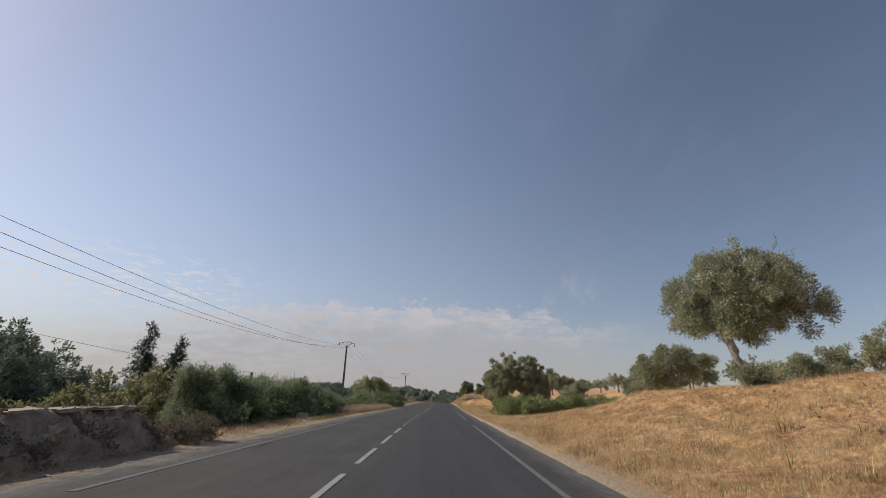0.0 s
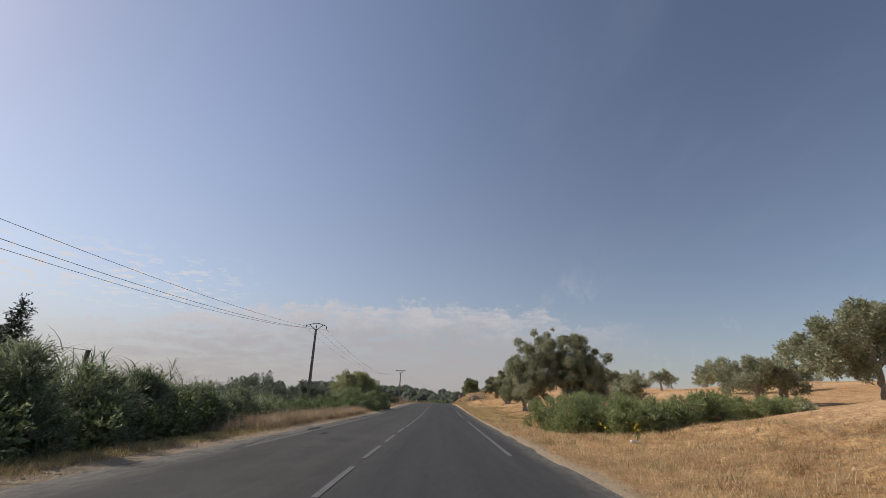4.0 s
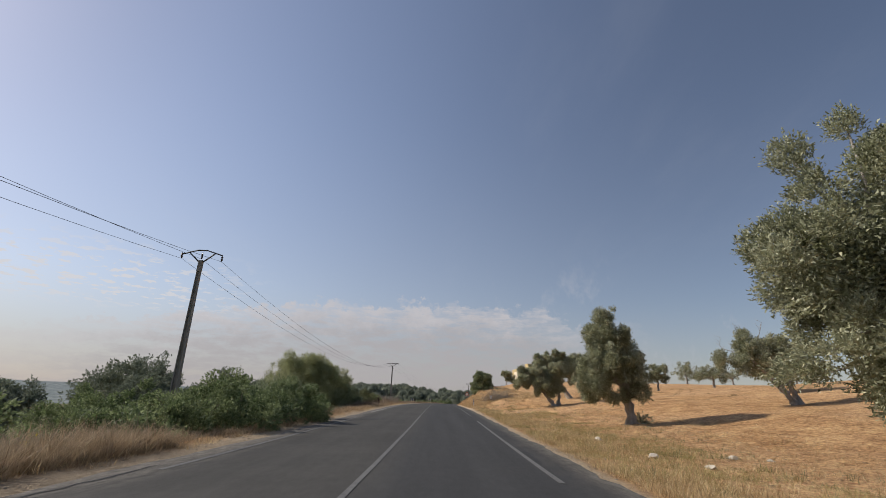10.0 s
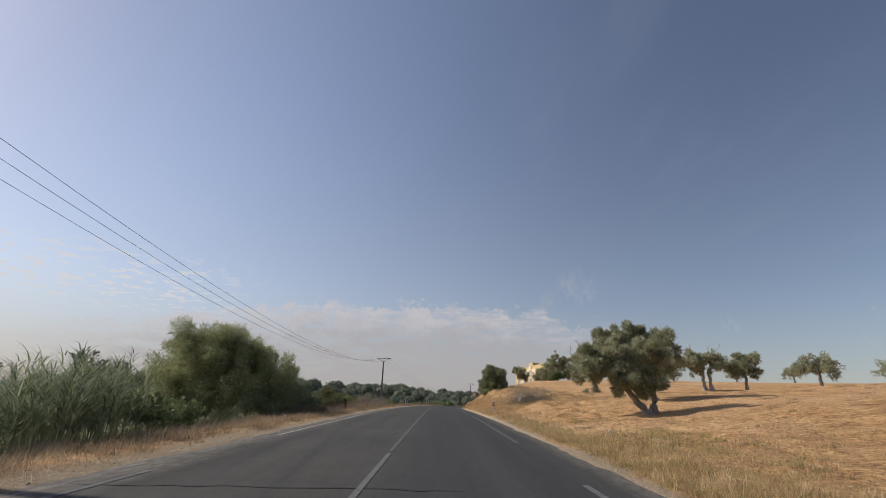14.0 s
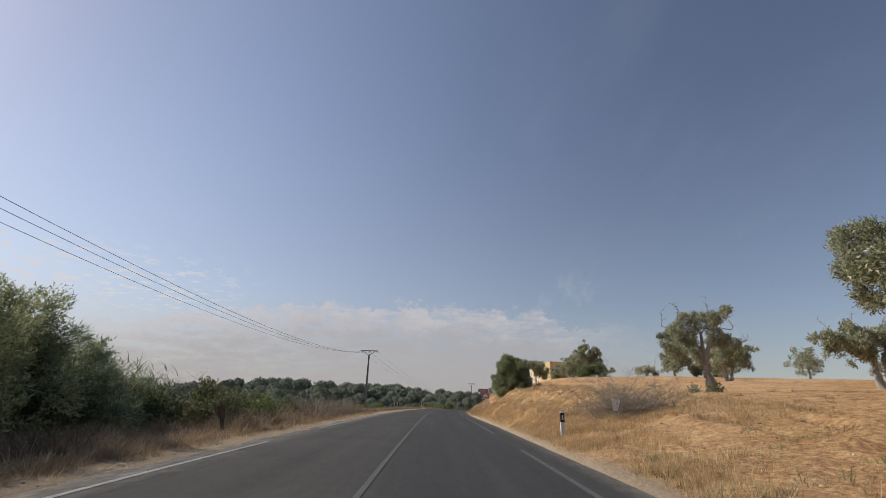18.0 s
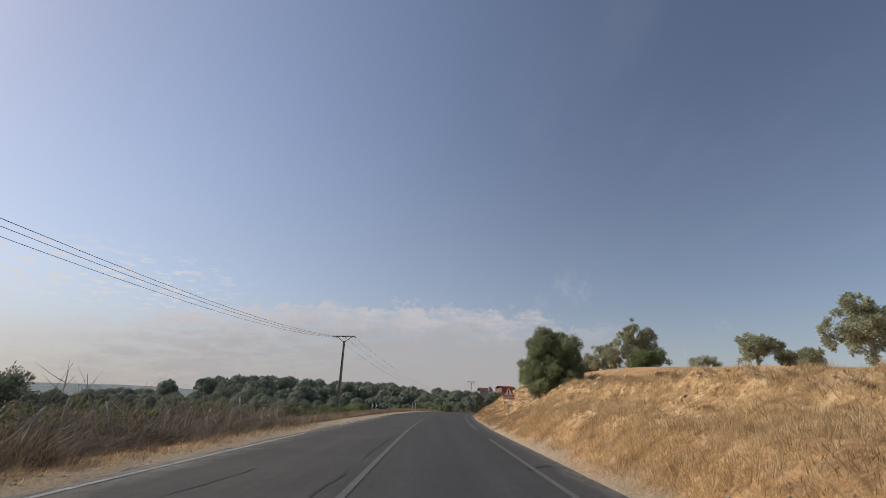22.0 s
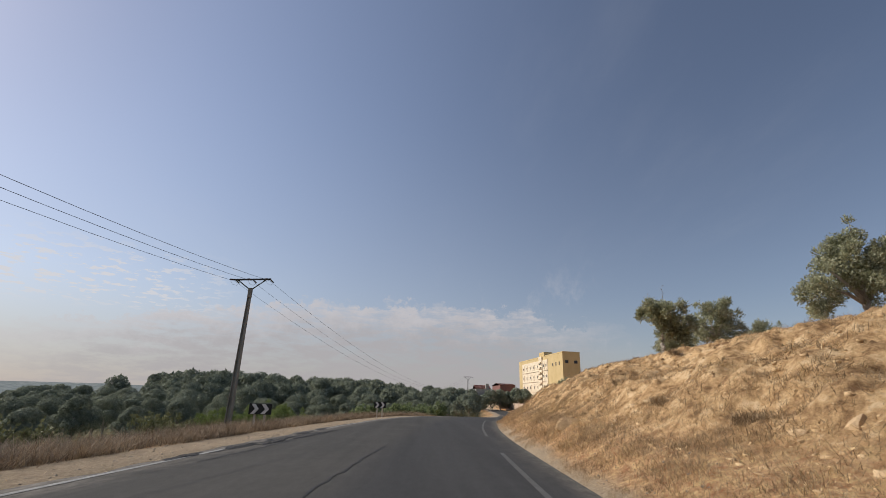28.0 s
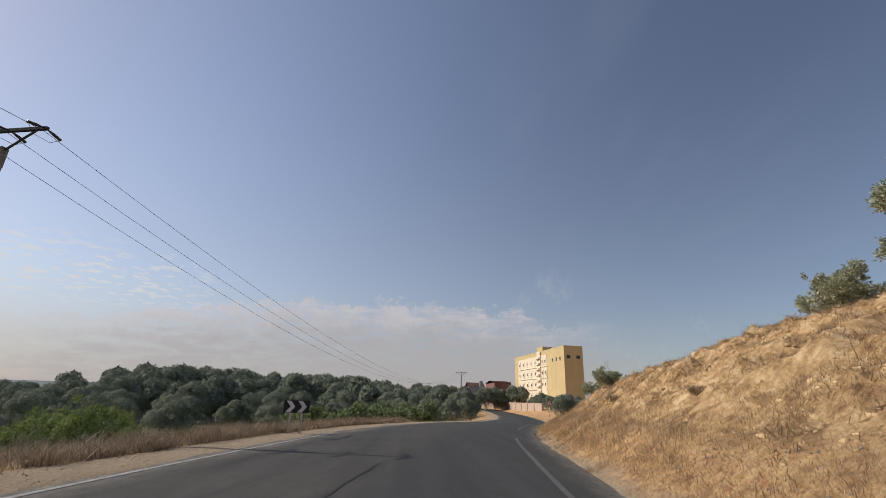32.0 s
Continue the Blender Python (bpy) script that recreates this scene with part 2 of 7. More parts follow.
DARK_WEED = foliage("dark_weeds", (0.10, 0.075, 0.04), (0.19, 0.145, 0.08), (0.30, 0.24, 0.15), 0.2, 0.85)
CREEPER = foliage("withered_creeper", (0.10, 0.075, 0.052), (0.20, 0.155, 0.11), (0.34, 0.27, 0.195), 0.25, 0.85)
MAT_WEED = foliage("mat_weeds", (0.17, 0.11, 0.06), (0.36, 0.25, 0.145), (0.54, 0.42, 0.27), 0.35, 0.85, patches=0.5)
GREY_WEED = foliage("grey_weeds", (0.13, 0.108, 0.08), (0.25, 0.21, 0.15), (0.42, 0.36, 0.26), 0.1, 0.85, patches=0.5)
SCRUB = foliage("green_scrub", (0.085, 0.10, 0.042), (0.18, 0.19, 0.088), (0.32, 0.31, 0.165), 0.25, 0.7, patches=0.5)
VERGE = foliage("yellow_green_weeds", (0.17, 0.14, 0.05), (0.36, 0.295, 0.11), (0.58, 0.48, 0.22), 0.3, 0.75, patches=0.4)
YELLOW = foliage("yellow_petals", (0.55, 0.42, 0.02), (0.7, 0.55, 0.03), (0.8, 0.65, 0.08), 0.2)
PINK = foliage("pink_petals", (0.6, 0.12, 0.14), (0.75, 0.2, 0.2), (0.8, 0.4, 0.35), 0.2)
BARK = worn("olive_bark", (0.24, 0.205, 0.17), (0.58, 0.53, 0.46), 4.0, 0.95, 1.0, (1, 1, 0.22), distance=0.08)
TWIG = worn("dry_twigs", (0.20, 0.165, 0.13), (0.37, 0.32, 0.26), 4.0, 0.95, 0.2)
STAKE = worn("weathered_stake", (0.26, 0.225, 0.185), (0.46, 0.41, 0.345), 4.0, 0.95, 0.5, (1, 1, 0.25))
ROCK = worn("sandy_rock", (0.50, 0.34, 0.19), (0.74, 0.54, 0.33), 1.6, 0.95, 0.8, distance=0.05)
SAND = foliage("sandy_clods", (0.34, 0.22, 0.115), (0.54, 0.365, 0.195), (0.70, 0.51, 0.30), 0.0, 0.95, patches=0.5)
CLOD = foliage("soil_clods", (0.20, 0.12, 0.068), (0.38, 0.25, 0.14), (0.58, 0.44, 0.27), 0.0, 0.95, patches=0.5)
GRIT = worn("road_grit", (0.22, 0.175, 0.13), (0.40, 0.34, 0.27), 4, 0.95, 0.3)
PINK_WALL = worn("pink_render", (0.42, 0.31, 0.23), (0.54, 0.42, 0.33), 0.4, 0.9, 0.1)
PALE_STONE = worn("pale_stone", (0.42, 0.36, 0.28), (0.62, 0.56, 0.47), 4, 0.9, 0.5)
CONCRETE = worn("weathered_concrete", (0.17, 0.155, 0.135), (0.34, 0.32, 0.285), 2.0, 0.9, 0.3, (1, 1, 0.3))
GALVANISED = worn("galvanised_steel", (0.32, 0.32, 0.32), (0.5, 0.5, 0.5), 8, 0.45, 0.05, metal=0.7)
DARK_STEEL = worn("dark_steel", (0.045, 0.045, 0.048), (0.09, 0.085, 0.08), 8, 0.6, 0.05, metal=0.4)
CERAMIC = worn("brown_ceramic", (0.05, 0.03, 0.02), (0.08, 0.05, 0.035), 12, 0.3, 0.02)
WIRE = material("cable_metal", (0.06, 0.06, 0.065), 0.5, 0.5)
PAINT = worn("road_paint", (0.17, 0.168, 0.16), (0.40, 0.39, 0.37), 7, 0.8, 0.2, distance=0.004)
FADED = worn("faded_road_paint", (0.075, 0.074, 0.072), (0.19, 0.186, 0.178), 9, 0.85, 0.2, distance=0.004)
RUBBLE = worn("broken_asphalt", (0.03, 0.03, 0.03), (0.15, 0.135, 0.12), 14, 0.95, 0.8, distance=0.03)
GHOST = worn("worn_off_road_paint", (0.060, 0.060, 0.059), (0.135, 0.132, 0.126), 9, 0.85, 0.2, distance=0.004)
TAR = worn("tar_seam", (0.018, 0.018, 0.018), (0.04, 0.038, 0.036), 6, 0.75, 0.3)
SIGN_WHITE = worn("sign_white", (0.60, 0.59, 0.57), (0.74, 0.73, 0.70), 5, 0.5, 0.02)
SIGN_RED = worn("sign_red", (0.42, 0.03, 0.025), (0.55, 0.06, 0.05), 5, 0.5, 0.02)
SIGN_BLACK = worn("sign_black", (0.012, 0.012, 0.013), (0.03, 0.03, 0.03), 5, 0.5, 0.02)
OCHRE = worn("ochre_render", (0.52, 0.385, 0.185), (0.62, 0.475, 0.255), 0.25, 0.9, 0.05)
CREAM = worn("cream_render", (0.70, 0.58, 0.42), (0.80, 0.69, 0.53), 0.3, 0.9, 0.05)
DARK_GLASS = material("dark_window", (0.03, 0.03, 0.035), 0.25, 0, 0.5)
RED_SHEET = worn("red_sheet_roof", (0.17, 0.08, 0.068), (0.25, 0.125, 0.105), 0.5, 0.8, 0.1)
GREY_WALL = worn("grey_render", (0.30, 0.29, 0.275), (0.45, 0.43, 0.40), 0.4, 0.9, 0.1)


def ground_material():
    m = material("dry_ground", (0.4, 0.27, 0.13), 0.95, 0, 0.1)
    big, mid, fine = tex(m, 0.09, 5), tex(m, 0.9, 8, 0.7), tex(m, 14.0, 8, 0.78)
    straw = ramp(m, mid, (0.30, (0.25, 0.135, 0.062)), (0.46, (0.45, 0.258, 0.122)), (0.58, (0.56, 0.348, 0.168)), (0.74, (0.71, 0.50, 0.27)))
    soil = ramp(m, big, (0.35, (0.46, 0.268, 0.142)), (0.65, (0.64, 0.42, 0.235)))
    c = blend(m, ramp(m, big, (0.42, (0.15, 0.15, 0.15)), (0.6, (0.75, 0.75, 0.75))), straw, soil)
    c = blend(m, 0.7, c, ramp(m, fine, (0.30, (0.20, 0.18, 0.17)), (0.5, (0.5, 0.5, 0.5)), (0.72, (0.74, 0.73, 0.70))), "OVERLAY")
    c = blend(m, 0.7, c, ramp(m, tex(m, 5.5, 8, 0.78), (0.38, (0.16, 0.14, 0.12)), (0.5, (0.5, 0.5, 0.5)), (0.61, (0.80, 0.79, 0.75))), "OVERLAY")
    grit = ramp(m, fine, (0.3, (0.25, 0.185, 0.125)), (0.55, (0.44, 0.345, 0.24)), (0.75, (0.62, 0.51, 0.375)))
    c = blend(m, attribute(m, "verge"), c, grit)
    green = ramp(m, mid, (0.35, (0.075, 0.075, 0.035)), (0.6, (0.17, 0.15, 0.075)), (0.75, (0.26, 0.21, 0.11)))
    c = blend(m, attribute(m, "green"), c, green)
    # distance haze painted into the far ground's colour: blue-grey, with darker tree patches
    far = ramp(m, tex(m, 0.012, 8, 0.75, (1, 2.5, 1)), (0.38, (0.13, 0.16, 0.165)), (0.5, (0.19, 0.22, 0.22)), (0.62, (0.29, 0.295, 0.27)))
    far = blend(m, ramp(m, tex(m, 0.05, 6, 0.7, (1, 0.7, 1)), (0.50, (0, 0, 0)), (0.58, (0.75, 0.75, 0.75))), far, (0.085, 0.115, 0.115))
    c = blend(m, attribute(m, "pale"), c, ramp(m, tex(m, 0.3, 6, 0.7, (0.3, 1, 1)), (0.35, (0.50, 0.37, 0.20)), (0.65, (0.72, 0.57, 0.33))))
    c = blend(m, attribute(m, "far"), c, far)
    lump = tex(m, 4.0, 9, 0.78)
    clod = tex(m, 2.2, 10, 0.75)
    # sandy soil colours; crevice shade is painted dark into the low parts of the bump
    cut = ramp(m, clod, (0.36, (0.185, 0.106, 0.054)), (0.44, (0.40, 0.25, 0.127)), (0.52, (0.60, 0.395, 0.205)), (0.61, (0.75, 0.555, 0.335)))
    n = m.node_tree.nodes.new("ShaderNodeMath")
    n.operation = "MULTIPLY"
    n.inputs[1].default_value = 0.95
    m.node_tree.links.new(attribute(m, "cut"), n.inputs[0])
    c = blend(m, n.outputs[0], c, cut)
    lump = blend(m, 0.5, lump, clod)
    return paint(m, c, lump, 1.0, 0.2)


def asphalt_material():
    m = material("asphalt", (0.06, 0.06, 0.06), 0.9, 0, 0.2)
    along, fine = tex(m, 0.8, 5, 0.6, (1.6, 0.05, 1)), tex(m, 60, 3, 0.8)
    blot, speck = tex(m, 0.35, 6, 0.65), tex(m, 5.0, 8, 0.72, (1.5, 0.5, 1))
    c = ramp(m, along, (0.3, (0.046, 0.0435, 0.040)), (0.7, (0.070, 0.066, 0.060)))
    c = blend(m, ramp(m, blot, (0.45, (0, 0, 0)), (0.75, (0.7, 0.7, 0.7))), c, (0.082, 0.077, 0.069))
    c = blend(m, attribute(m, "lane"), c, ramp(m, along, (0.3, (0.038, 0.038, 0.039)), (0.7, (0.054, 0.054, 0.055))))
    c = blend(m, attribute(m, "edge"), c, ramp(m, speck, (0.32, (0.10, 0.088, 0.075)), (0.5, (0.20, 0.178, 0.15)), (0.66, (0.29, 0.255, 0.215))))
    c = blend(m, 0.35, c, ramp(m, speck, (0.34, (0.36, 0.36, 0.36)), (0.66, (0.64, 0.64, 0.64))), "OVERLAY")
    c = blend(m, 0.3, c, ramp(m, fine, (0.3, (0.25, 0.25, 0.25)), (0.7, (0.75, 0.75, 0.75))), "OVERLAY")
    return paint(m, c, fine, 0.35, 0.006)


GROUND, ASPHALT = ground_material(), asphalt_material()


# ---- builders ----
def fast(name, v, f, mat, smooth=False):
    """A mesh from arrays; every face has the same number of corners."""
    v, f = np.asarray(v, np.float32), np.asarray(f, np.int32)
    me = bpy.data.meshes.new(name)
    k = f.shape[1]
    me.vertices.add(len(v))
    me.vertices.foreach_set("co", v.ravel())
    me.loops.add(f.size)
    me.loops.foreach_set("vertex_index", f.ravel())
    me.polygons.add(len(f))
    me.polygons.foreach_set("loop_start", np.arange(0, f.size, k, dtype=np.int32))
    if smooth:
        me.polygons.foreach_set("use_smooth", np.ones(len(f), bool))
    me.update(calc_edges=True)
    me.materials.append(mat)
    return me


def part(name, bm, mat, parent=None, label="", smooth=False):
    """Links a bmesh, or a mesh, as one object under a thing or a part."""
    if isinstance(bm, bmesh.types.BMesh):
        me = bpy.data.meshes.new(name)
        bm.to_mesh(me)
        bm.free()
        me.materials.append(mat)
        if smooth:
            me.polygons.foreach_set("use_smooth", np.ones(len(me.polygons), bool))
    else:
        me = bm
    ob = new(name, me)
    if parent is not None:
        ob.parent = parent
    return tagged(ob, label)


def thing(name, x, y, z, label, category, group="", turn=0.0, kind=""):
    ob = new(name)
    ob.matrix_world = pose(x, y, z, 0, 0, turn)
    return tagged(ob, label, category, group, kind)


def box(bm, x0, x1, y0, y1, z0, z1, bevel=0.0):
    vs = [bm.verts.new(p) for p in ((x0, y0, z0), (x1, y0, z0), (x1, y1, z0), (x0, y1, z0), (x0, y0, z1), (x1, y0, z1), (x1, y1, z1), (x0, y1, z1))]
    fs = [bm.faces.new([vs[i] for i in q]) for q in ((3, 2, 1, 0), (4, 5, 6, 7), (0, 1, 5, 4), (1, 2, 6, 5), (2, 3, 7, 6), (3, 0, 4, 7))]
    if bevel:
        es = list({e for f in fs for e in f.edges})
        bmesh.ops.bevel(bm, geom=es, offset=bevel, segments=2, affect="EDGES", profile=0.6)
    return bm


def boxed(*a, bevel=0.0):
    return box(bmesh.new(), *a, bevel=bevel)


def tube(bm, pts, radii, sides=8, gnarl=0.0, rng=None):
    """A tapering, bending tube along points."""
    pts = [Vector(p) for p in pts]
    rings = []
    for i, (p, r) in enumerate(zip(pts, radii)):
        d = (pts[min(i + 1, len(pts) - 1)] - pts[max(i - 1, 0)]).normalized()
        a = d.orthogonal().normalized() if abs(d.z) > 0.95 else d.cross(Vector((0, 0, 1))).normalized()
        b = d.cross(a)
        ring = []
        for k in range(sides):
            w = 2 * math.pi * k / sides
            q = r * (1 + (gnarl * rng.uniform(-1, 1) if rng else 0))
            ring.append(bm.verts.new(p + a * math.cos(w) * q + b * math.sin(w) * q))
        rings.append(ring)
    for s, t in zip(rings, rings[1:]):
        for k in range(sides):
            bm.faces.new((s[k], s[(k + 1) % sides], t[(k + 1) % sides], t[k]))
    bm.faces.new(rings[0][::-1])
    bm.faces.new(rings[-1])
    return bm


def unit(n, rs):
    v = rs.normal(size=(n, 3))
    return v / np.linalg.norm(v, axis=1, keepdims=True)


def leaf_cards(pos, axis, length, width, rs, corners=4, face=None):
    """One small leaf a card: a folded diamond, or a plain triangle for far trees."""
    n = len(pos)
    axis = axis / np.linalg.norm(axis, axis=1, keepdims=True)
    side = np.cross(axis, unit(n, rs) if face is None else face + 0.28 * unit(n, rs))
    side /= np.linalg.norm(side, axis=1, keepdims=True) + 1e-9
    fold = np.cross(axis, side)
    l, w = length[:, None], width[:, None]
    if corners == 3:
        v = np.stack([pos - side * w * 0.5, pos + side * w * 0.5 + axis * l * 0.3, pos + axis * l], 1)
        return v.reshape(-1, 3), np.arange(3 * n).reshape(-1, 3)
    v = np.stack([pos, pos + axis * l * 0.45 + side * w * 0.5 + fold * w * 0.15, pos + axis * l, pos + axis * l * 0.45 - side * w * 0.5 + fold * w * 0.15], 1)
    return v.reshape(-1, 3), np.arange(4 * n).reshape(-1, 4)


def leafy(lobes, count, size, rs, clump=0.55, clumps=None, shell=0.55, droop=0.0, thin=0.42, corners=4, reach=(1.2, 3.0), dome=False, packed=2.5):
    """Leaves in clumps over lobes (x, y, z, rx, ry, rz): uneven outline, gaps between clumps."""
    lobes = np.array(lobes, float)
    area = (lobes[:, 3] * lobes[:, 5])
    clumps = clumps or int(8 + packed * area.sum() / clump)
    which = rs.choice(len(lobes), clumps, p=area / area.sum())
    d = unit(clumps, rs)
    r = shell + (1 - shell) * rs.random(clumps) ** 0.6
    r *= 0.80 + 0.42 * rs.random(clumps)
    centre = lobes[which, :3] + d * lobes[which, 3:] * r[:, None]
    rad = clump * (0.35 + 0.95 * rs.random(clumps) ** 1.5)
    per = 7                                       # leaves sit along short sprigs that reach outwards
    n = count // per
    k = rs.choice(clumps, n, p=rad ** 2 / (rad ** 2).sum())
    u = unit(n, rs)
    root = centre[k] + u * (rad[k] * rs.random(n) ** 0.36)[:, None] * np.array([0.9, 0.9, 1.0])
    out = root - lobes[which[k], :3]
    out /= np.linalg.norm(out, axis=1, keepdims=True) + 1e-6
    way = 0.75 * out + 0.4 * u + 0.65 * unit(n, rs) + np.array([0, 0, 0.45 - droop])
    way /= np.linalg.norm(way, axis=1, keepdims=True)
    reach = size * rs.uniform(*reach, n)
    s = np.tile(np.arange(per) / per, n) + rs.uniform(0, 0.12, n * per)
    way, count = np.repeat(way, per, 0), n * per
    core = np.repeat(rs.random(n) < 0.16, per)    # some leaves fill the shaded inside
    pos = np.repeat(root, per, 0) + way * (np.repeat(reach, per) * s)[:, None]
    axis = way * 0.75 + 0.62 * unit(count, rs)
    ln = size * (0.6 + 0.8 * rs.random(count))
    inner = rs.choice(len(lobes), core.sum(), p=area / area.sum())
    pos[core] = lobes[inner, :3] + unit(core.sum(), rs) * lobes[inner, 3:] * (0.62 * rs.random(core.sum()) ** 0.5)[:, None]
    ln = ln * np.where(core, 1.5, 1.0)
    if dome:                                      # leaves lie over rounded lobes like shingles
        pick = rs.choice(len(lobes), count, p=area / area.sum())
        u = unit(count, rs)
        u[:, 2] = np.abs(u[:, 2]) * np.where(rs.random(count) < 0.75, 1, -1)
        swell = 0.95 + 0.07 * np.sin(7 * u[:, 0] + pick) * np.sin(6 * u[:, 1] + 2 * pick) * np.sin(5 * u[:, 2]) + 0.06 * rs.normal(size=count)
        pos = lobes[pick, :3] + u * lobes[pick, 3:] * swell[:, None]
        face = u / np.linalg.norm(u, axis=1, keepdims=True)
        axis = np.cross(face, unit(count, rs)) + 0.25 * face
        return (*leaf_cards(pos, axis, ln, ln * thin, rs, corners, face), centre)
    return (*leaf_cards(pos, axis, ln, ln * thin, rs, corners), centre)


def blades(base, az, length, lean, droop, width, seg=2):
    """Bending blades: base points, azimuth, length, lean outwards, droop, width."""
    n = len(base)
    h = np.stack([np.cos(az), np.sin(az), 0 * az], 1)
    sd = np.stack([-np.sin(az), np.cos(az), 0 * az], 1)
    if seg == 1:                                  # one narrow triangle a blade
        w = (width * 0.5)[:, None] * sd
        tip = base + h * (length * (lean + droop))[:, None] + np.array([0, 0, 1.0]) * (length * (1 - 0.6 * droop))[:, None]
        return np.stack([base - w, base + w, tip], 1).reshape(-1, 3), np.arange(3 * n).reshape(-1, 3)
    rows = []
    for i in range(seg + 1):
        s = i / seg
        c = base + h * (length * (lean * s + droop * s * s))[:, None] + np.array([0, 0, 1.0]) * (length * (s - 0.6 * droop * s * s))[:, None]
        w = (width * (1.0 - s) ** 0.7 * 0.5 + 0.0015)[:, None] * sd
        rows += [c - w, c + w]
    v = np.stack(rows, 1)
    k = 2 * seg + 2
    off = np.arange(n)[:, None] * k
    f = np.concatenate([off + np.array([2 * i, 2 * i + 1, 2 * i + 3, 2 * i + 2]) for i in range(seg)])
    return v.reshape(-1, 3), f


def joined(*vf):
    vs, fs, o = [], [], 0
    for v, f in vf:
        vs.append(v)
        fs.append(f + o)
        o += len(v)
    return np.concatenate(vs), np.concatenate(fs)


# ---- lie of the land ----
def smooth_line(*pairs):
    xs, ys = [p[0] for p in pairs], [p[1] for p in pairs]

    def at(v):
        v = np.asarray(v, float)
        return (np.interp(v - 3, xs, ys) + np.interp(v, xs, ys) * 2 + np.interp(v + 3, xs, ys)) / 4
    return at


# the road's middle line and its height, along y
road_x = smooth_line((-400, -1.65), (30, -1.62), (55, -1.40), (75, -1.22), (95, -1.08), (112, -0.98), (127, -0.85), (140, -0.70), (152, -0.25), (162, 0.3), (168, 0.75), (175, 1.45), (187, 3.2), (196, 5.4), (205, 8.0), (215, 11.2), (230, 16.0), (260, 23.5), (300, 31.0), (360, 38.0), (450, 44), (5000, 120))
road_z = smooth_line((-400, 0), (10, 0.03), (30, 0.07), (50, 0.02), (62, 0.0), (72, 0.07), (88, 0.24), (103, 0.35), (119, 0.36), (130, 0.31), (145, 0.22), (157, 0.15), (167, 0.10), (180, 0.05), (195, -0.1), (210, -0.5), (230, -1.2), (260, -2.0), (300, -2.6), (360, -3.0), (5000, -6))
RIGHT_D = np.array([4.75, 6.3, 9.0, 13.0, 20.0, 35.0, 70.0, 160.0, 600.0])
STATIONS = {}


def station(y, *heights):
    STATIONS[y] = heights


# heights over the road at those distances right of its middle
station(-60, 0.05, 0.4, 1.0, 1.9, 2.7, 3.8, 5.6, 7.0, 8)
station(14, 0.05, 0.4, 1.05, 2.3, 2.85, 3.3, 5.2, 7.0, 8)
station(24, 0.05, 0.25, 0.9, 2.05, 2.7, 3.2, 5.3, 10.6, 15)
station(36, 0.02, 0.08, 0.35, 1.0, 2.2, 3.2, 5.3, 10.6, 15)
station(48, 0.0, -0.1, -0.2, 0.1, 1.1, 2.3, 5.2, 10.6, 15)
station(60, 0.0, -0.1, -0.25, -0.25, 0.6, 2.2, 5.4, 10.6, 15)
station(78, 0.0, 0.0, 0.05, 0.35, 1.3, 3.0, 5.9, 10.6, 15)
station(97, 0.05, 0.12, 0.35, 0.8, 1.75, 3.4, 6.2, 10.6, 15)
station(108, 0.1, 0.5, 1.1, 1.5, 2.05, 3.4, 6.4, 10.0, 14)
station(118, 0.1, 1.1, 1.85, 2.1, 2.35, 2.9, 5.2, 7.5, 9)
station(130, 0.1, 1.3, 2.3, 2.5, 2.8, 3.6, 5.4, 7.5, 9)
station(140, 0.1, 1.1, 2.55, 3.1, 3.6, 4.4, 5.6, 7.5, 9)
station(149, 0.1, 0.55, 2.1, 3.5, 4.2, 5.0, 6.0, 7.5, 9)
station(158, 0.1, 0.9, 2.7, 4.1, 5.2, 5.8, 6.3, 7.5, 9)
station(170, 0.1, 1.1, 2.95, 4.2, 5.7, 6.4, 6.8, 7.5, 9)
station(180, 0.05, 1.05, 3.05, 4.4, 5.9, 6.7, 7.2, 7.5, 9)
station(192, 0.0, 0.9, 2.6, 3.8, 5.1, 6.8, 7.2, 7.0, 9)
station(205, 0.0, 0.6, 1.9, 2.9, 4.0, 5.3, 6.0, 7.0, 9)
station(225, 0.0, 0.0, 0.2, 0.6, 1.4, 3.0, 5.0, 6.0, 9)
station(270, 0.0, 0.0, 0.2, 0.6, 1.2, 2.2, 4.0, 6.0, 9)
station(330, 0.0, 0.0, 0.5, 1.5, 3.0, 5.0, 6.0, 7.0, 9)
station(5000, 0.0, 0.0, 0.5, 1.5, 3.0, 5.0, 6.0, 7.0, 9)
LEFT_D = np.array([4.2, 5.6, 8.0, 12.0, 20.0, 40.0, 80.0, 160.0, 350.0, 800.0])
LEFT_Z = np.array([0.0, 0.03, -0.25, -0.8, -2.0, -4.5, -9.0, -18.0, -30.0, -34.0])
LEFT_FAR = np.array([0.0, 0.0, -0.2, -0.9, -2.0, -3.2, -3.6, -4.0, -24.0, -34.0])
ST_Y = np.array(sorted(STATIONS))
ST_Z = np.array([STATIONS[k] for k in sorted(STATIONS)])


def lattice(x, y, cell, seed):
    """Value noise from -1 to 1 on a square lattice."""
    u, v = x / cell, y / cell
    i, j = np.floor(u), np.floor(v)
    a, b = u - i, v - j
    a, b = a * a * (3 - 2 * a), b * b * (3 - 2 * b)

    def h(p, q):
        k = np.sin(p * 127.1 + q * 311.7 + seed * 74.7) * 43758.5453
        return (k - np.floor(k)) * 2 - 1
    return (h(i, j) * (1 - a) + h(i + 1, j) * a) * (1 - b) + (h(i, j + 1) * (1 - a) + h(i + 1, j + 1) * a) * b


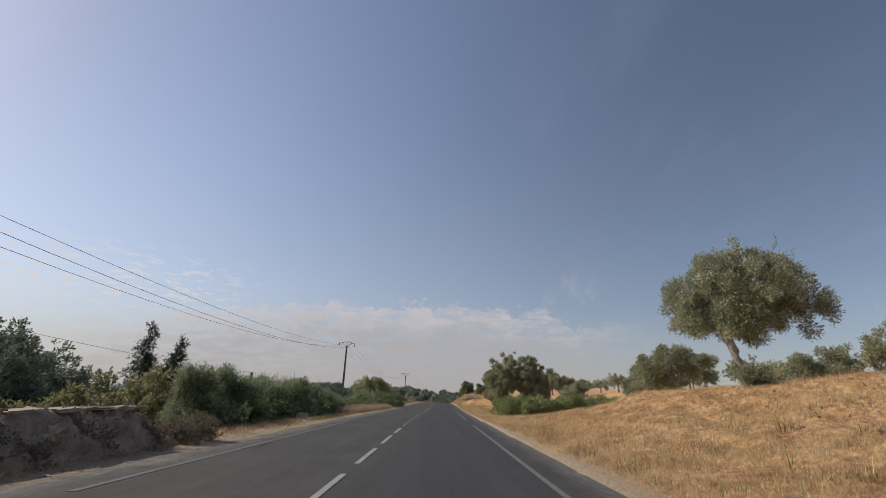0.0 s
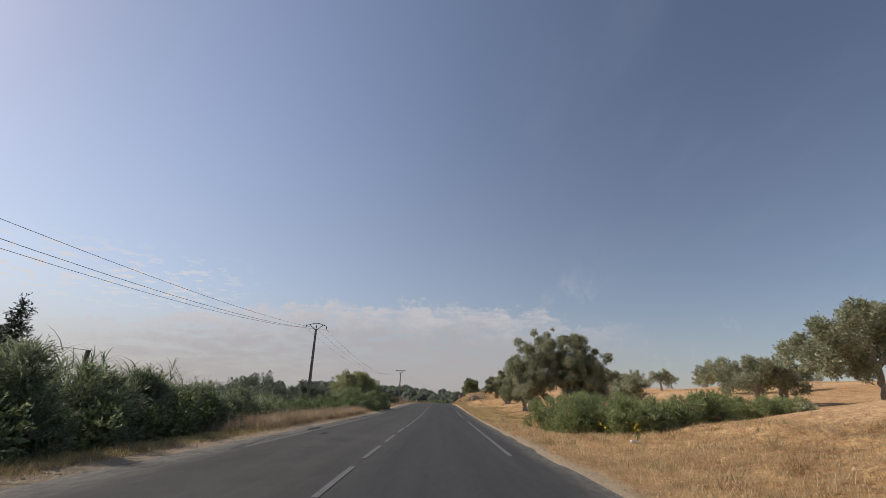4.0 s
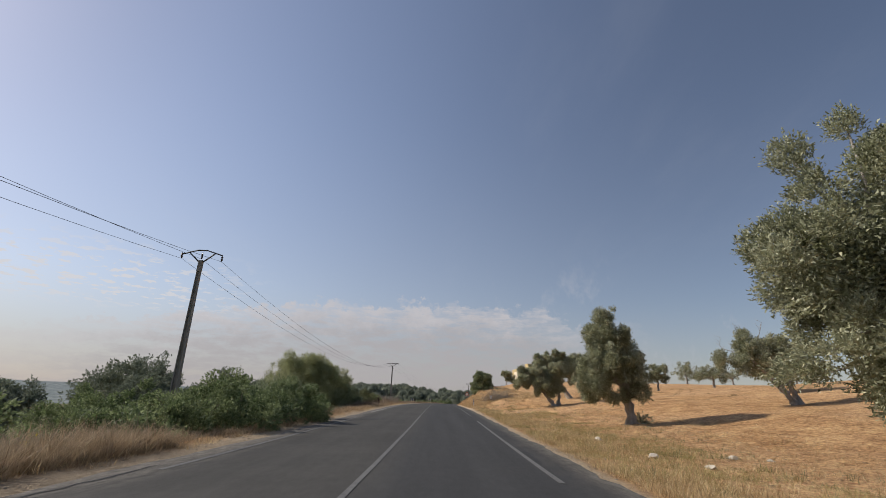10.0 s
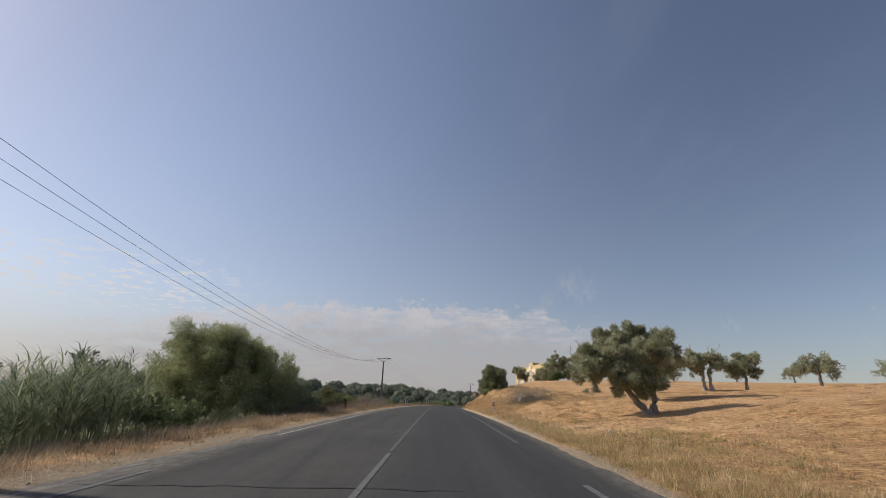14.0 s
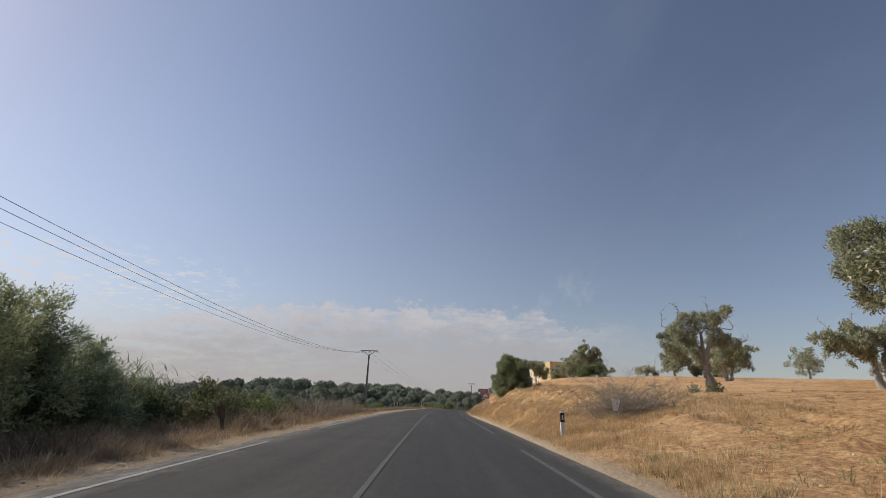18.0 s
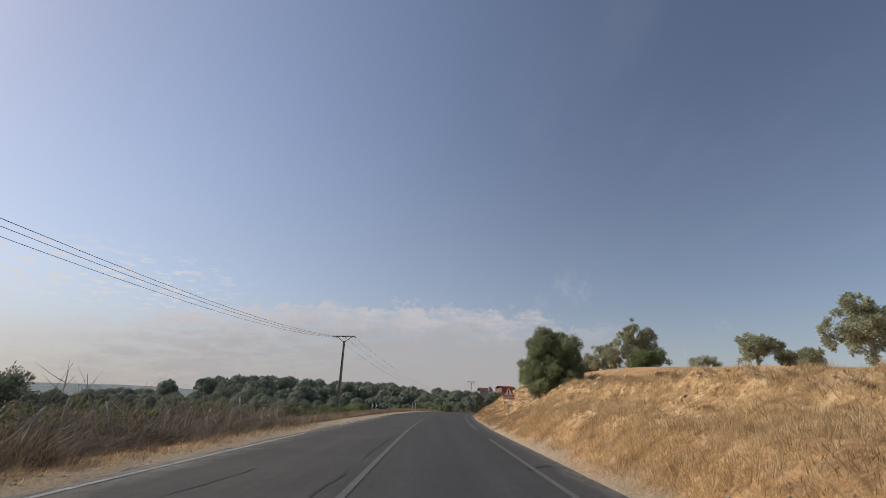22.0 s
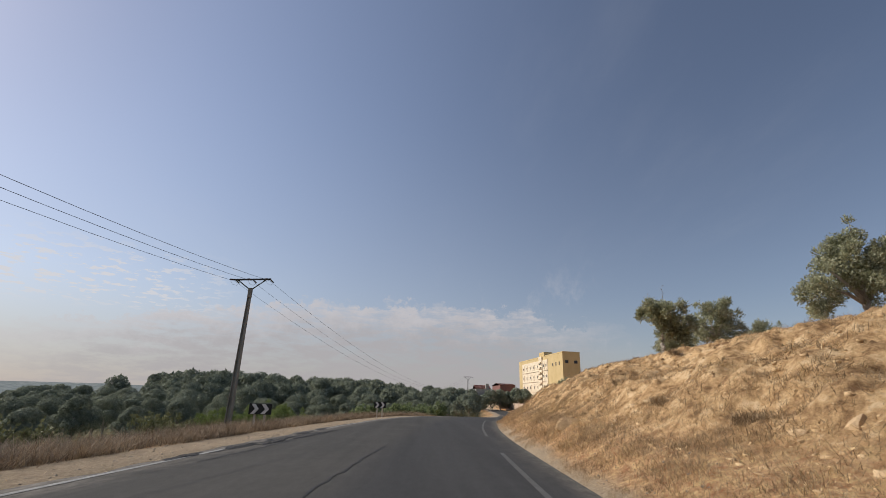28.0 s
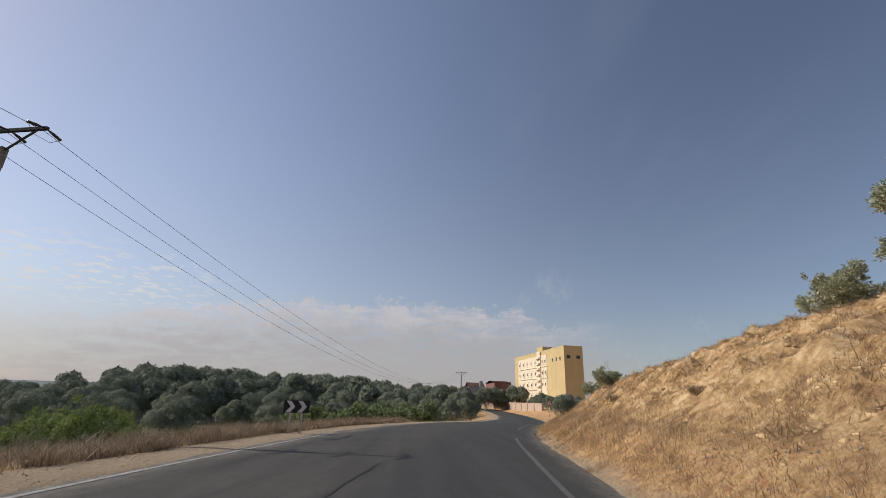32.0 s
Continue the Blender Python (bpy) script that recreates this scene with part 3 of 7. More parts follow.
def waves(x, y):
    """Soft unevenness of fields and banks."""
    return (np.sin(x * 0.9 + 1.3 * np.sin(y * 0.31)) * np.sin(y * 0.77 + 0.8 * np.sin(x * 0.43)) * 0.5
            + np.sin(x * 2.3 + y * 1.1 + 2 * np.sin(y * 0.9)) * np.sin(y * 2.9 - x * 0.7) * 0.3 + np.sin(x * 5.1 - y * 3.7) * np.sin(y * 6.1 + x * 2.2) * 0.2)


def land(x, y):
    x, y = np.asarray(x, float), np.asarray(y, float)
    d = x - road_x(y)
    a = np.clip(np.searchsorted(ST_Y, y) - 1, 0, len(ST_Y) - 2)
    k = np.clip((y - ST_Y[a]) / (ST_Y[a + 1] - ST_Y[a]), 0, 1)
    k = k * k * (3 - 2 * k)
    j = np.clip(np.searchsorted(RIGHT_D, d) - 1, 0, len(RIGHT_D) - 2)
    e = np.clip((d - RIGHT_D[j]) / (RIGHT_D[j + 1] - RIGHT_D[j]), 0, 1)
    e2 = e * 0.5 + 0.5 * e * e * (3 - 2 * e)
    h0 = ST_Z[a, j] * (1 - e2) + ST_Z[a, j + 1] * e2
    h1 = ST_Z[a + 1, j] * (1 - e2) + ST_Z[a + 1, j + 1] * e2
    right = h0 * (1 - k) + h1 * k
    lip = np.clip((d - 8.0 - 0.18 * lattice(x, y, 2.6, 9)) / 0.3, 0, 1) * np.clip((14 - d) / 5, 0, 1)   # crumbling brow
    right = right + 0.24 * lip * np.clip((y - 112) / 5, 0, 1) * np.clip((144 - y) / 5, 0, 1)
    g = np.clip((y - 120) / 60, 0, 1)
    left = np.interp(-d, LEFT_D, LEFT_Z) * (1 - g) + np.interp(-d, LEFT_D, LEFT_FAR) * g
    left = left + 62 * np.clip((-d - 700) / 1500, 0, 1) ** 1.5 * (1 + 0.12 * np.sin(y / 310 + x / 520) + 0.06 * np.sin(y / 97 - x / 140))
    z = road_z(y) + np.where(d > 0, right, left)
    rough = np.clip((np.abs(d) - 4.9) / 3.0, 0, 1)
    steep = np.clip(right / 2.5, 0, 1) * (d > 0) * np.clip((16 - d) / 4, 0, 1)
    z = z + waves(x, y) * rough * (0.035 + 0.08 * steep)
    crumb = 0.5 * lattice(x, y, 1.5, 1) - 0.55 * np.abs(lattice(x, y, 0.85, 2)) + 0.35 * lattice(x, y, 0.42, 3) - 0.30 * np.abs(lattice(x, y, 0.36, 4)) * steep - 0.2 * np.abs(lattice(x + y * 0.4, y, 0.2, 7)) * steep
    z = z + crumb * rough * np.where(d > 0, 0.05 + 0.42 * steep, 0.04) * (np.abs(d) < 45)
    near = np.where(d > 0, np.clip((d - 4.3) / 0.45, 0, 1), np.clip((-d - 3.95) / 0.4, 0, 1))
    return (road_z(y) - 0.12) * (1 - near) + z * near


def on(x, y):
    return float(land(x, y))


def ground_sheet():
    ds = np.unique(np.concatenate([-np.geomspace(34, 3500, 46)[::-1], np.arange(-34, -8, 1.3), np.arange(-8, -4.4, 0.4), [-4.35, -4.1, -3.95, 4.3, 4.45, 4.6, 4.75],
                                   np.arange(4.9, 12, 0.16), np.arange(12, 16, 0.27), np.arange(16, 40, 0.8), np.geomspace(40, 2500, 40)]))
    ys = np.unique(np.concatenate([-np.geomspace(12, 600, 14)[::-1], np.arange(-12, 116, 0.4), np.arange(116, 188, 0.16), np.arange(188, 204, 0.27), np.arange(204, 330, 3.0), np.geomspace(330, 4800, 40)]))
    dd, yy = np.meshgrid(ds, ys)
    xx = road_x(yy) + dd
    zz = land(xx, yy)
    v = np.stack([xx, yy, zz], -1).reshape(-1, 3)
    n, m = len(ys), len(ds)
    i = (np.arange(n - 1)[:, None] * m + np.arange(m - 1)).ravel()
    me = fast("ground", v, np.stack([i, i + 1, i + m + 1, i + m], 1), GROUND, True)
    d = dd.ravel()
    jig = 0.35 * waves(xx.ravel() * 1.7, yy.ravel() * 0.9)
    verge = np.clip(1.0 - (np.abs(d) - np.where(d > 0, 4.85 - 0.15 * np.clip((yy.ravel() - 104) / 6, 0, 1), 4.9 + np.clip((yy.ravel() - 130) / 12, 0, 1)) + jig) / np.where(d > 0, 0.45, 0.7), 0, 1)
    green = np.clip((-d - 7.5) / 4, 0, 1)
    # how much of the painted haze tint the ground takes, growing with distance
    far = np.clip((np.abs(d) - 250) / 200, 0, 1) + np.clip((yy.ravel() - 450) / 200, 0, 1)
    rise = zz.ravel() - road_z(yy.ravel())
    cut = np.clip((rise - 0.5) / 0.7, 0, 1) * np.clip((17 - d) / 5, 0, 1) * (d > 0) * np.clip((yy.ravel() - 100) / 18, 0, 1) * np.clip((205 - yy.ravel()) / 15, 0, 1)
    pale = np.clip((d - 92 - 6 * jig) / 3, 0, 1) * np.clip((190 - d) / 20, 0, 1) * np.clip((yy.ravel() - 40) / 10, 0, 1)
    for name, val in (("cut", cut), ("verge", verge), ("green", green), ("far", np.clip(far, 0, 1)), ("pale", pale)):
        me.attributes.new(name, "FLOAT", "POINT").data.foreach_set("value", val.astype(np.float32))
    return tagged(new("ground", me), "dry straw-coloured fields, banks and a green valley side", "ground", kind="structure")


ground_sheet()


def road_strip(name, d0, d1, y0, y1, lift, mat, step=1.0, nd=2, ragged=0.0):
    ys = np.arange(y0, y1 + step * 0.5, step)
    ds = np.linspace(0, 1, nd)
    rag0 = ragged * waves(ys * 1.3, ys * 0.7 + 9)
    rag1 = ragged * waves(ys * 1.1 + 30, ys * 0.8)
    dd = (d0 - rag0)[:, None] * (1 - ds) + (d1 + rag1)[:, None] * ds
    yy = np.repeat(ys[:, None], nd, 1)
    crown = -0.010 * np.abs(dd) * 0.6
    v = np.stack([road_x(yy) + dd, yy, road_z(yy) + crown + lift], -1).reshape(-1, 3)
    i = (np.arange(len(ys) - 1)[:, None] * nd + np.arange(nd - 1)).ravel()
    me = fast(name, v, np.stack([i, i + 1, i + nd + 1, i + nd], 1), mat, True)
    return me, dd.ravel()


me, dd = road_strip("road", -4.25, 4.65, -60, 420, 0.03, ASPHALT, 0.6, 17, 0.22)
edge = np.clip((-dd - 3.55) / 0.35, 0, 1) * (0.75 + 0.25 * waves(dd * 2, np.arange(len(dd)) * 0.11)) + np.clip((dd - 4.1) / 0.5, 0, 1) * 0.55
me.attributes.new("edge", "FLOAT", "POINT").data.foreach_set("value", edge.astype(np.float32))
lane = 0.8 * np.clip((dd - 0.1) / 0.3, 0, 1) * np.clip((4.3 - dd) / 0.3, 0, 1)   # newer, darker surface in one lane
me.attributes.new("lane", "FLOAT", "POINT").data.foreach_set("value", lane.astype(np.float32))
road = tagged(new("road", me), "worn grey asphalt two-lane road with broken edges", "road", kind="structure")

for k in range(-2, 9):                           # broken edge lines, 20 m on and 7 m off
    for side, w in ((max(-3.95, min(-3.2, -3.25 - 0.17 * k)), 0.12), (3.62, 0.12)):
        y0 = 6.8 + 26.8 * k
        part("edge_line", road_strip("edge_line", side - w / 2, side + w / 2, y0, y0 + 20, 0.037, PAINT if k >= 3 and side < 0 else GHOST if k >= 3 else FADED, 1.0)[0], PAINT, road, "worn white edge line")
y = -12.0
while y < 44:                                     # short dashes in the middle
    part("dash", road_strip("dash", -0.055, 0.055, y + 0.55, y + 3.55, 0.037, PAINT if y < 22 else FADED, 0.5)[0], PAINT, road)
    y += 4.33
part("centre_line", road_strip("centre_line", 0.0, 0.10, 44.5, 84, 0.037, FADED, 1.0)[0], FADED, road, "continuous faded white centre line")
part("centre_line", road_strip("centre_line", -0.01, 0.09, 84, 118, 0.037, GHOST, 1.0)[0], GHOST, road, "continuous faded white centre line")
part("centre_line", road_strip("centre_line", -0.04, 0.09, 118, 152, 0.037, GHOST, 1.0)[0], GHOST, road, "continuous faded white centre line")


def crack(y0, y1, d0, d1, w, seed):
    rng = random.Random(seed)
    n = max(4, int(abs(y1 - y0) / 0.35 + abs(d1 - d0) / 0.35))
    vs, fs = [], []
    for i in range(n + 1):
        s = i / n
        y, d = y0 + (y1 - y0) * s + rng.uniform(-0.06, 0.06), d0 + (d1 - d0) * s + rng.uniform(-0.05, 0.05)
        ww = w * rng.uniform(0.35, 1.0) * (0.3 if i in (0, n) else 1)
        nx, ny = (ww, 0) if abs(y1 - y0) > abs(d1 - d0) else (0, ww)
        x, z = float(road_x(y)) + d, float(road_z(y)) + 0.036 - 0.006 * abs(d)
        vs += [(x - nx, y - ny, z), (x + nx, y + ny, z)]
        if i:
            fs.append((2 * i - 2, 2 * i - 1, 2 * i + 1, 2 * i))
    part("crack", fast("crack", vs, fs, TAR), TAR, road)


def broken(y, d, ly, ld, mat, seed, lift):
    """A ragged patch of broken asphalt, its rim a little proud."""
    rng = random.Random(seed)
    bm = bmesh.new()
    rim, mid = [], []
    for k in range(22):
        w = 2 * math.pi * k / 22
        r = rng.uniform(0.6, 1.0)
        for ring, q, up in ((rim, r, 0.0), (mid, r * 0.8, 0.012)):
            yy, dd = y + ly * q * math.sin(w), d + ld * q * math.cos(w)
            ring.append(bm.verts.new((float(road_x(yy)) + dd, yy, float(road_z(yy)) + lift - 0.006 * abs(dd) + up * rng.random())))
    for k in range(22):
        bm.faces.new((rim[k], rim[(k + 1) % 22], mid[(k + 1) % 22], mid[k]))
    bm.faces.new(mid)
    bmesh.ops.recalc_face_normals(bm, faces=bm.faces)
    if bm.faces[-1].normal.z < 0:
        bmesh.ops.reverse_faces(bm, faces=bm.faces)
    part("patch", bm, mat, road, "broken asphalt" if mat == TAR else "bare grit where asphalt broke away")


for k, (y, d, ly, ld) in enumerate(((160.5, -3.95, 1.3, 0.34), (163.2, -3.8, 1.6, 0.42), (166.3, -3.95, 1.2, 0.3), (168.8, -4.0, 0.9, 0.25), (157.8, -4.05, 1.0, 0.25), (185.0, -3.0, 1.6, 0.5), (146.5, -4.0, 0.9, 0.2), (56.5, -3.9, 1.3, 0.22), (39.1, -2.7, 0.5, 0.35), (41.5, -3.7, 1.4, 0.25), (164.6, -3.35, 1.5, 0.30), (162.0, -3.5, 1.2, 0.22), (166.8, -3.3, 0.9, 0.26))):
    broken(y, d, ly, ld * 0.7, TAR, 60 + k, 0.038)
    broken(y + 0.25, d - 0.05, ly * 0.7, ld * 0.5, RUBBLE, 80 + k, 0.046)
for q in ((12, 15.5, -2.9, -3.3, 0.03), (33, 38, -3.6, -3.9, 0.03), (38, 40, -3.0, -3.3, 0.03), (46, 58, -4.05, -3.75, 0.05), (52, 61, -3.8, -3.95, 0.04),
          (79.2, 79.5, -4.0, 1.6, 0.035), (63, 66, 3.75, 3.85, 0.07), (117, 124, -0.45, -0.35, 0.04), (126, 134, -0.35, -0.3, 0.05), (121, 124, -2.4, -2.1, 0.02),
          (125, 126, 3.4, 4.2, 0.10), (139, 143, -3.0, -2.1, 0.02), (160, 167, -3.9, -3.6, 0.06), (164, 170, -3.5, -3.0, 0.05), (184, 185, -2, 2.0, 0.03), (137, 141, -0.6, 0.1, 0.03), (56, 57, -3.6, -2.4, 0.06), (157, 163, -3.3, -3.1, 0.05), (160.5, 166, -3.2, -3.45, 0.07), (163.5, 168.5, -3.75, -3.3, 0.06), (158.5, 162.5, -3.9, -3.5, 0.04), (165.2, 167.4, -3.0, -3.5, 0.08), (150, 162, -0.15, 0.05, 0.035), (168, 178, -0.2, 0.0, 0.035)):
    crack(*q, seed=int(q[0] * 7))


# ---- trees ----
def make_tree(name, x, y, lobes, count, leaf, label, base_r=0.22, top=(0, 0), trunks=((0, 0),), mat=OLIVE, size=0.20, clump=0.5, bare=0, seed=1, cat="tree", group="", clumps=None, droop=0.1, limbs=14, thin=0.42, z=None, corners=4, heads=None, reach=(1.2, 3.0), dome=False, sides=14, packed=2.5):
    """A tree: gnarled trunk or trunks with limbs, and a crown of many small leaves. Lobes are given relative to its foot."""
    rng, rs = random.Random(seed), np.random.RandomState(seed)
    foot = on(x, y) - 0.05 if z is None else z
    t = thing(name, x, y, foot, label, cat, group)
    v, f, centres = leafy(lobes, count, size, rs, clump, clumps, droop=droop, thin=thin, corners=corners, reach=reach, dome=dome, packed=packed)
    bms = [bmesh.new() for _ in trunks]
    low = min(l[2] - l[5] for l in lobes)
    cx, cy = sum(l[0] for l in lobes) / len(lobes), sum(l[1] for l in lobes) / len(lobes)
    tops = []
    for k, (tx, ty) in enumerate(trunks):
        near = min(lobes, key=lambda l: abs(l[0] - tx * 2.2)) if len(trunks) > 1 else (cx, cy, 0, 0, 0, 0)
        h = max(low + 0.35, 0.9) + 0.4
        ex, ey = near[0] * 0.6 + top[0], near[1] * 0.6 + top[1]
        if heads:
            ex, ey, h = heads[k]
        pts, rad = [], []
        for i in range(13):
            s = i / 12
            pts.append((tx + (ex - tx) * s ** 1.2 + rng.uniform(-1, 1) * 0.06 * (i > 0), ty + (ey - ty) * s + rng.uniform(-1, 1) * 0.06 * (i > 0), -0.1 + (h + 0.1) * s))
            rad.append(base_r * (0.72 + 0.85 * (1 - s) ** 5 + 0.12 * rng.random() + 0.25 * max(0, s - 0.75)))
        first = len(bms[k].verts)
        tube(bms[k], pts, rad, sides)
        bms[k].verts.ensure_lookup_table()
        for q in range(13 * sides):                  # twisted flutes and knots
            vert, c = bms[k].verts[first + q], Vector(pts[q // sides])
            vert.co = c + (vert.co - c) * (1 + 0.16 * math.sin(2 * math.pi * (q % sides) * 4 / sides + q // sides * 0.7 + seed) + rng.uniform(-0.09, 0.09))
        tops.append(Vector(pts[-1]))
    mains = []                                    # a few main limbs, and lighter branches that leave them
    for l in sorted(lobes, key=lambda q: -q[3] * q[5])[:6]:
        c = Vector((l[0], l[1], l[2] + 0.15 * l[5]))
        k = min(range(len(tops)), key=lambda q: (tops[q] - c).length)
        a = tops[k]
        bend = Vector((rng.uniform(-0.3, 0.3), rng.uniform(-0.3, 0.3), rng.uniform(-0.1, 0.25)))
        pts = [a - Vector((0, 0, 0.25)), a.lerp(c, 0.3) + bend * 0.6, a.lerp(c, 0.6) + bend, a.lerp(c, 0.85) + bend * 0.4, c]
        tube(bms[k], pts, [base_r * q for q in (0.58, 0.42, 0.30, 0.19, 0.07)], 7, 0.12, rng)
        mains.append((k, pts))
    for i in rs.choice(len(centres), min(limbs, len(centres)), replace=False):
        c = Vector(centres[i])
        k, a = min(((k, q) for k, pts in mains for q in pts[1:4]), key=lambda kq: (kq[1] - c).length)
        m1 = a.lerp(c, 0.5) + Vector((rng.uniform(-0.15, 0.15), rng.uniform(-0.15, 0.15), rng.uniform(0.0, 0.2)))
        tube(bms[k], [a, m1, c], [base_r * 0.2, base_r * 0.13, base_r * 0.04], 5)
    for i in range(bare):                         # dead crooked branches with twigs, past the leaves
        l = rng.choice(lobes)
        w = rng.uniform(0, 6.28)
        a = Vector((l[0] + math.cos(w) * l[3] * 0.7, l[1] + math.sin(w) * l[4] * 0.7, l[2] + l[5] * 0.8))
        k, a0 = min(((k, q) for k, pts in mains for q in pts[1:4]), key=lambda kq: (kq[1] - a).length)
        way = Vector((math.cos(w) * 0.6, math.sin(w) * 0.6, 1.0)).normalized()
        pts = [a0, a0.lerp(a, 0.5) + Vector((0, 0, 0.12)), a]
        for q in range(3):
            way = (way + Vector((rng.uniform(-0.7, 0.7), rng.uniform(-0.7, 0.7), rng.uniform(-0.15, 0.4)))).normalized()
            pts.append(pts[-1] + way * rng.uniform(0.18, 0.36))
        tube(bms[k], pts, [base_r * q for q in (0.16, 0.13, 0.10, 0.075, 0.05, 0.02)], 5)
        for q in (2, 3, 3, 4, 4, 5):
            e = pts[q] + Vector((rng.uniform(-0.35, 0.35), rng.uniform(-0.35, 0.35), rng.uniform(0.02, 0.38)))
            tube(bms[k], [pts[q], pts[q].lerp(e, 0.5) + Vector((rng.uniform(-0.07, 0.07), rng.uniform(-0.07, 0.07), 0.03)), e], [base_r * 0.055, base_r * 0.035, base_r * 0.015], 4)
    for bm in bms:
        part("trunk", bm, BARK, t, "gnarled grey-brown trunk and limbs", True)
    tagged(part("crown", fast("crown", v, f, mat), mat, t, leaf), kind="stuff")
    return t


GREY_GREEN = "grey-green olive leaves"
# lone leaning olive on the bank
make_tree("olive_tree", 12.3, 18.4, [(0.0, -0.3, 3.6, 1.85, 2.1, 1.5), (-0.8, 1.6, 3.5, 1.5, 1.6, 1.3), (2.2, 0.2, 3.95, 1.45, 1.4, 1.1), (0.4, 0, 4.8, 1.7, 1.6, 0.95), (-1.5, 1.0, 2.9, 0.9, 1.0, 0.7), (2.9, 0.4, 3.3, 0.9, 1.0, 0.8), (-0.8, 2.0, 4.0, 0.9, 1.2, 0.7), (-0.6, 0.6, 3.0, 1.1, 1.3, 0.8), (1.0, -0.2, 2.8, 1.1, 1.2, 0.8), (1.9, 0, 4.6, 1.0, 1.1, 0.7), (-1.0, 0, 4.4, 0.9, 1.0, 0.7), (0.1, 0, 5.5, 0.9, 1.0, 0.6), (-0.1, -0.5, 2.4, 0.9, 0.9, 0.6)], 150000,
          GREY_GREEN, "leaning old olive tree with bare twigs on a dry bank", 0.19, (-0.85, 0), trunks=((0, 0),), bare=9, seed=3, packed=4.2, corners=3, thin=0.5, size=0.072, limbs=24, clump=0.40, reach=(1.6, 4.2), heads=((-0.65, 0, 2.3),))
# the great twin-trunked olive by the road
make_tree("olive_tree", 10.5, 59.2, [(-2.5, 0.0, 4.7, 1.7, 1.9, 2.1), (-2.8, -0.3, 2.9, 1.5, 1.6, 1.5), (0.9, -0.2, 5.0, 1.9, 2.0, 2.2), (2.0, 0.3, 3.4, 1.6, 1.9, 1.4), (-1.6, 0.2, 6.4, 1.3, 1.3, 1.3), (1.0, -0.2, 6.55, 1.1, 1.2, 0.85), (-3.5, 0, 4.1, 1.2, 1.3, 1.6), (0.4, -0.8, 3.6, 1.2, 1.2, 1.0), (-3.0, -0.2, 2.5, 1.0, 1.3, 0.9), (-1.4, -0.7, 3.6, 1.3, 1.0, 1.2), (1.0, 0.3, 4.3, 1.7, 1.6, 1.4), (2.3, 0, 4.8, 1.3, 1.5, 1.4), (-0.9, 0.2, 4.9, 1.2, 1.2, 1.2), (1.6, -0.7, 2.4, 1.2, 1.2, 0.9), (3.0, 0.4, 2.7, 0.9, 1.4, 1.1), (-0.6, 0.4, 3.6, 0.9, 0.9, 1.0)], 390000,
          GREY_GREEN, "broad old olive tree with two gnarled trunks", 0.3, trunks=((0.15, 0.9), (0.0, -0.7)), heads=((-1.5, 0.4, 2.3), (0.35, -0.5, 2.6)), seed=5, packed=3.4, size=0.070, limbs=34, clump=0.36, corners=3, thin=0.5, reach=(1.6, 4.4))
make_tree("olive_tree", 10.75, 77.7, [(-1.0, 0, 3.2, 1.7, 1.9, 1.8), (-1.1, 0, 5.0, 1.0, 1.2, 1.5), (0.0, 0, 2.9, 1.0, 1.4, 1.2), (-0.2, 0.2, 4.2, 0.9, 1.3, 1.0), (-2.0, 0, 2.6, 0.9, 1.2, 1.2), (-0.2, 0, 4.7, 0.7, 1.0, 0.8), (-1.8, 0, 4.0, 0.85, 1.1, 1.2), (-2.5, 0, 2.0, 0.8, 1.0, 0.7), (0.3, -0.3, 2.2, 0.7, 0.9, 0.6)], 190000,
          GREY_GREEN, "dense olive tree with a pointed crown and shrubs at its foot", 0.27, heads=((-0.3, 0, 2.2),), seed=7, packed=3.6, clump=0.36, size=0.074, limbs=20, corners=3, thin=0.5, reach=(1.6, 4.2))
make_tree("olive_tree", 11.4, 98.2, [(-2.8, 0, 2.8, 0.9, 1.1, 0.7), (-2.4, 0.2, 2.2, 1.0, 1.2, 0.7), (-1.5, 0, 3.2, 1.1, 1.3, 0.85), (-1.2, -0.2, 2.4, 1.3, 1.4, 0.8), (0.5, 0, 3.2, 0.9, 1.2, 0.85), (0.7, 0.1, 2.4, 1.0, 1.1, 0.75), (-2.3, 0.3, 2.9, 0.9, 1.0, 0.7), (-0.3, 0.6, 2.9, 0.9, 0.9, 0.7), (-1.2, -0.6, 1.7, 1.0, 0.9, 0.55), (0.6, -0.6, 1.6, 1.1, 0.9, 0.6), (0.1, 0, 3.9, 0.7, 0.8, 0.6), (-1.5, 0, 3.8, 0.6, 0.7, 0.5)], 160000,
          GREY_GREEN, "low wide olive tree with a leaning forked trunk", 0.19, trunks=((0.2, 0.0), (0.55, 0.25)), heads=((-1.3, 0, 1.75), (0.85, 0.1, 1.8)), seed=11, corners=3, thin=0.5, clump=0.34, size=0.074, limbs=26, reach=(1.6, 4.2))
make_tree("olive_tree", 14.0, 104.2, [(-2.6, -0.2, 3.7, 1.1, 1.3, 1.0), (-1.0, 0, 4.1, 1.4, 1.6, 1.2), (-1.5, 0, 3.0, 1.3, 1.4, 0.7), (1.0, 0, 4.0, 1.6, 1.8, 1.4), (1.2, 0, 2.8, 1.5, 1.7, 1.1), (-2.0, -0.2, 4.5, 0.8, 0.8, 0.6), (-0.2, 0, 4.9, 0.8, 0.9, 0.5)], 120000,
          GREY_GREEN, "spreading olive tree with a slanting trunk", 0.26, (-0.5, 0), seed=19, corners=3, thin=0.5, clump=0.36, size=0.076, limbs=26, trunks=((0.9, 0),), reach=(1.6, 4.2), packed=3.0)
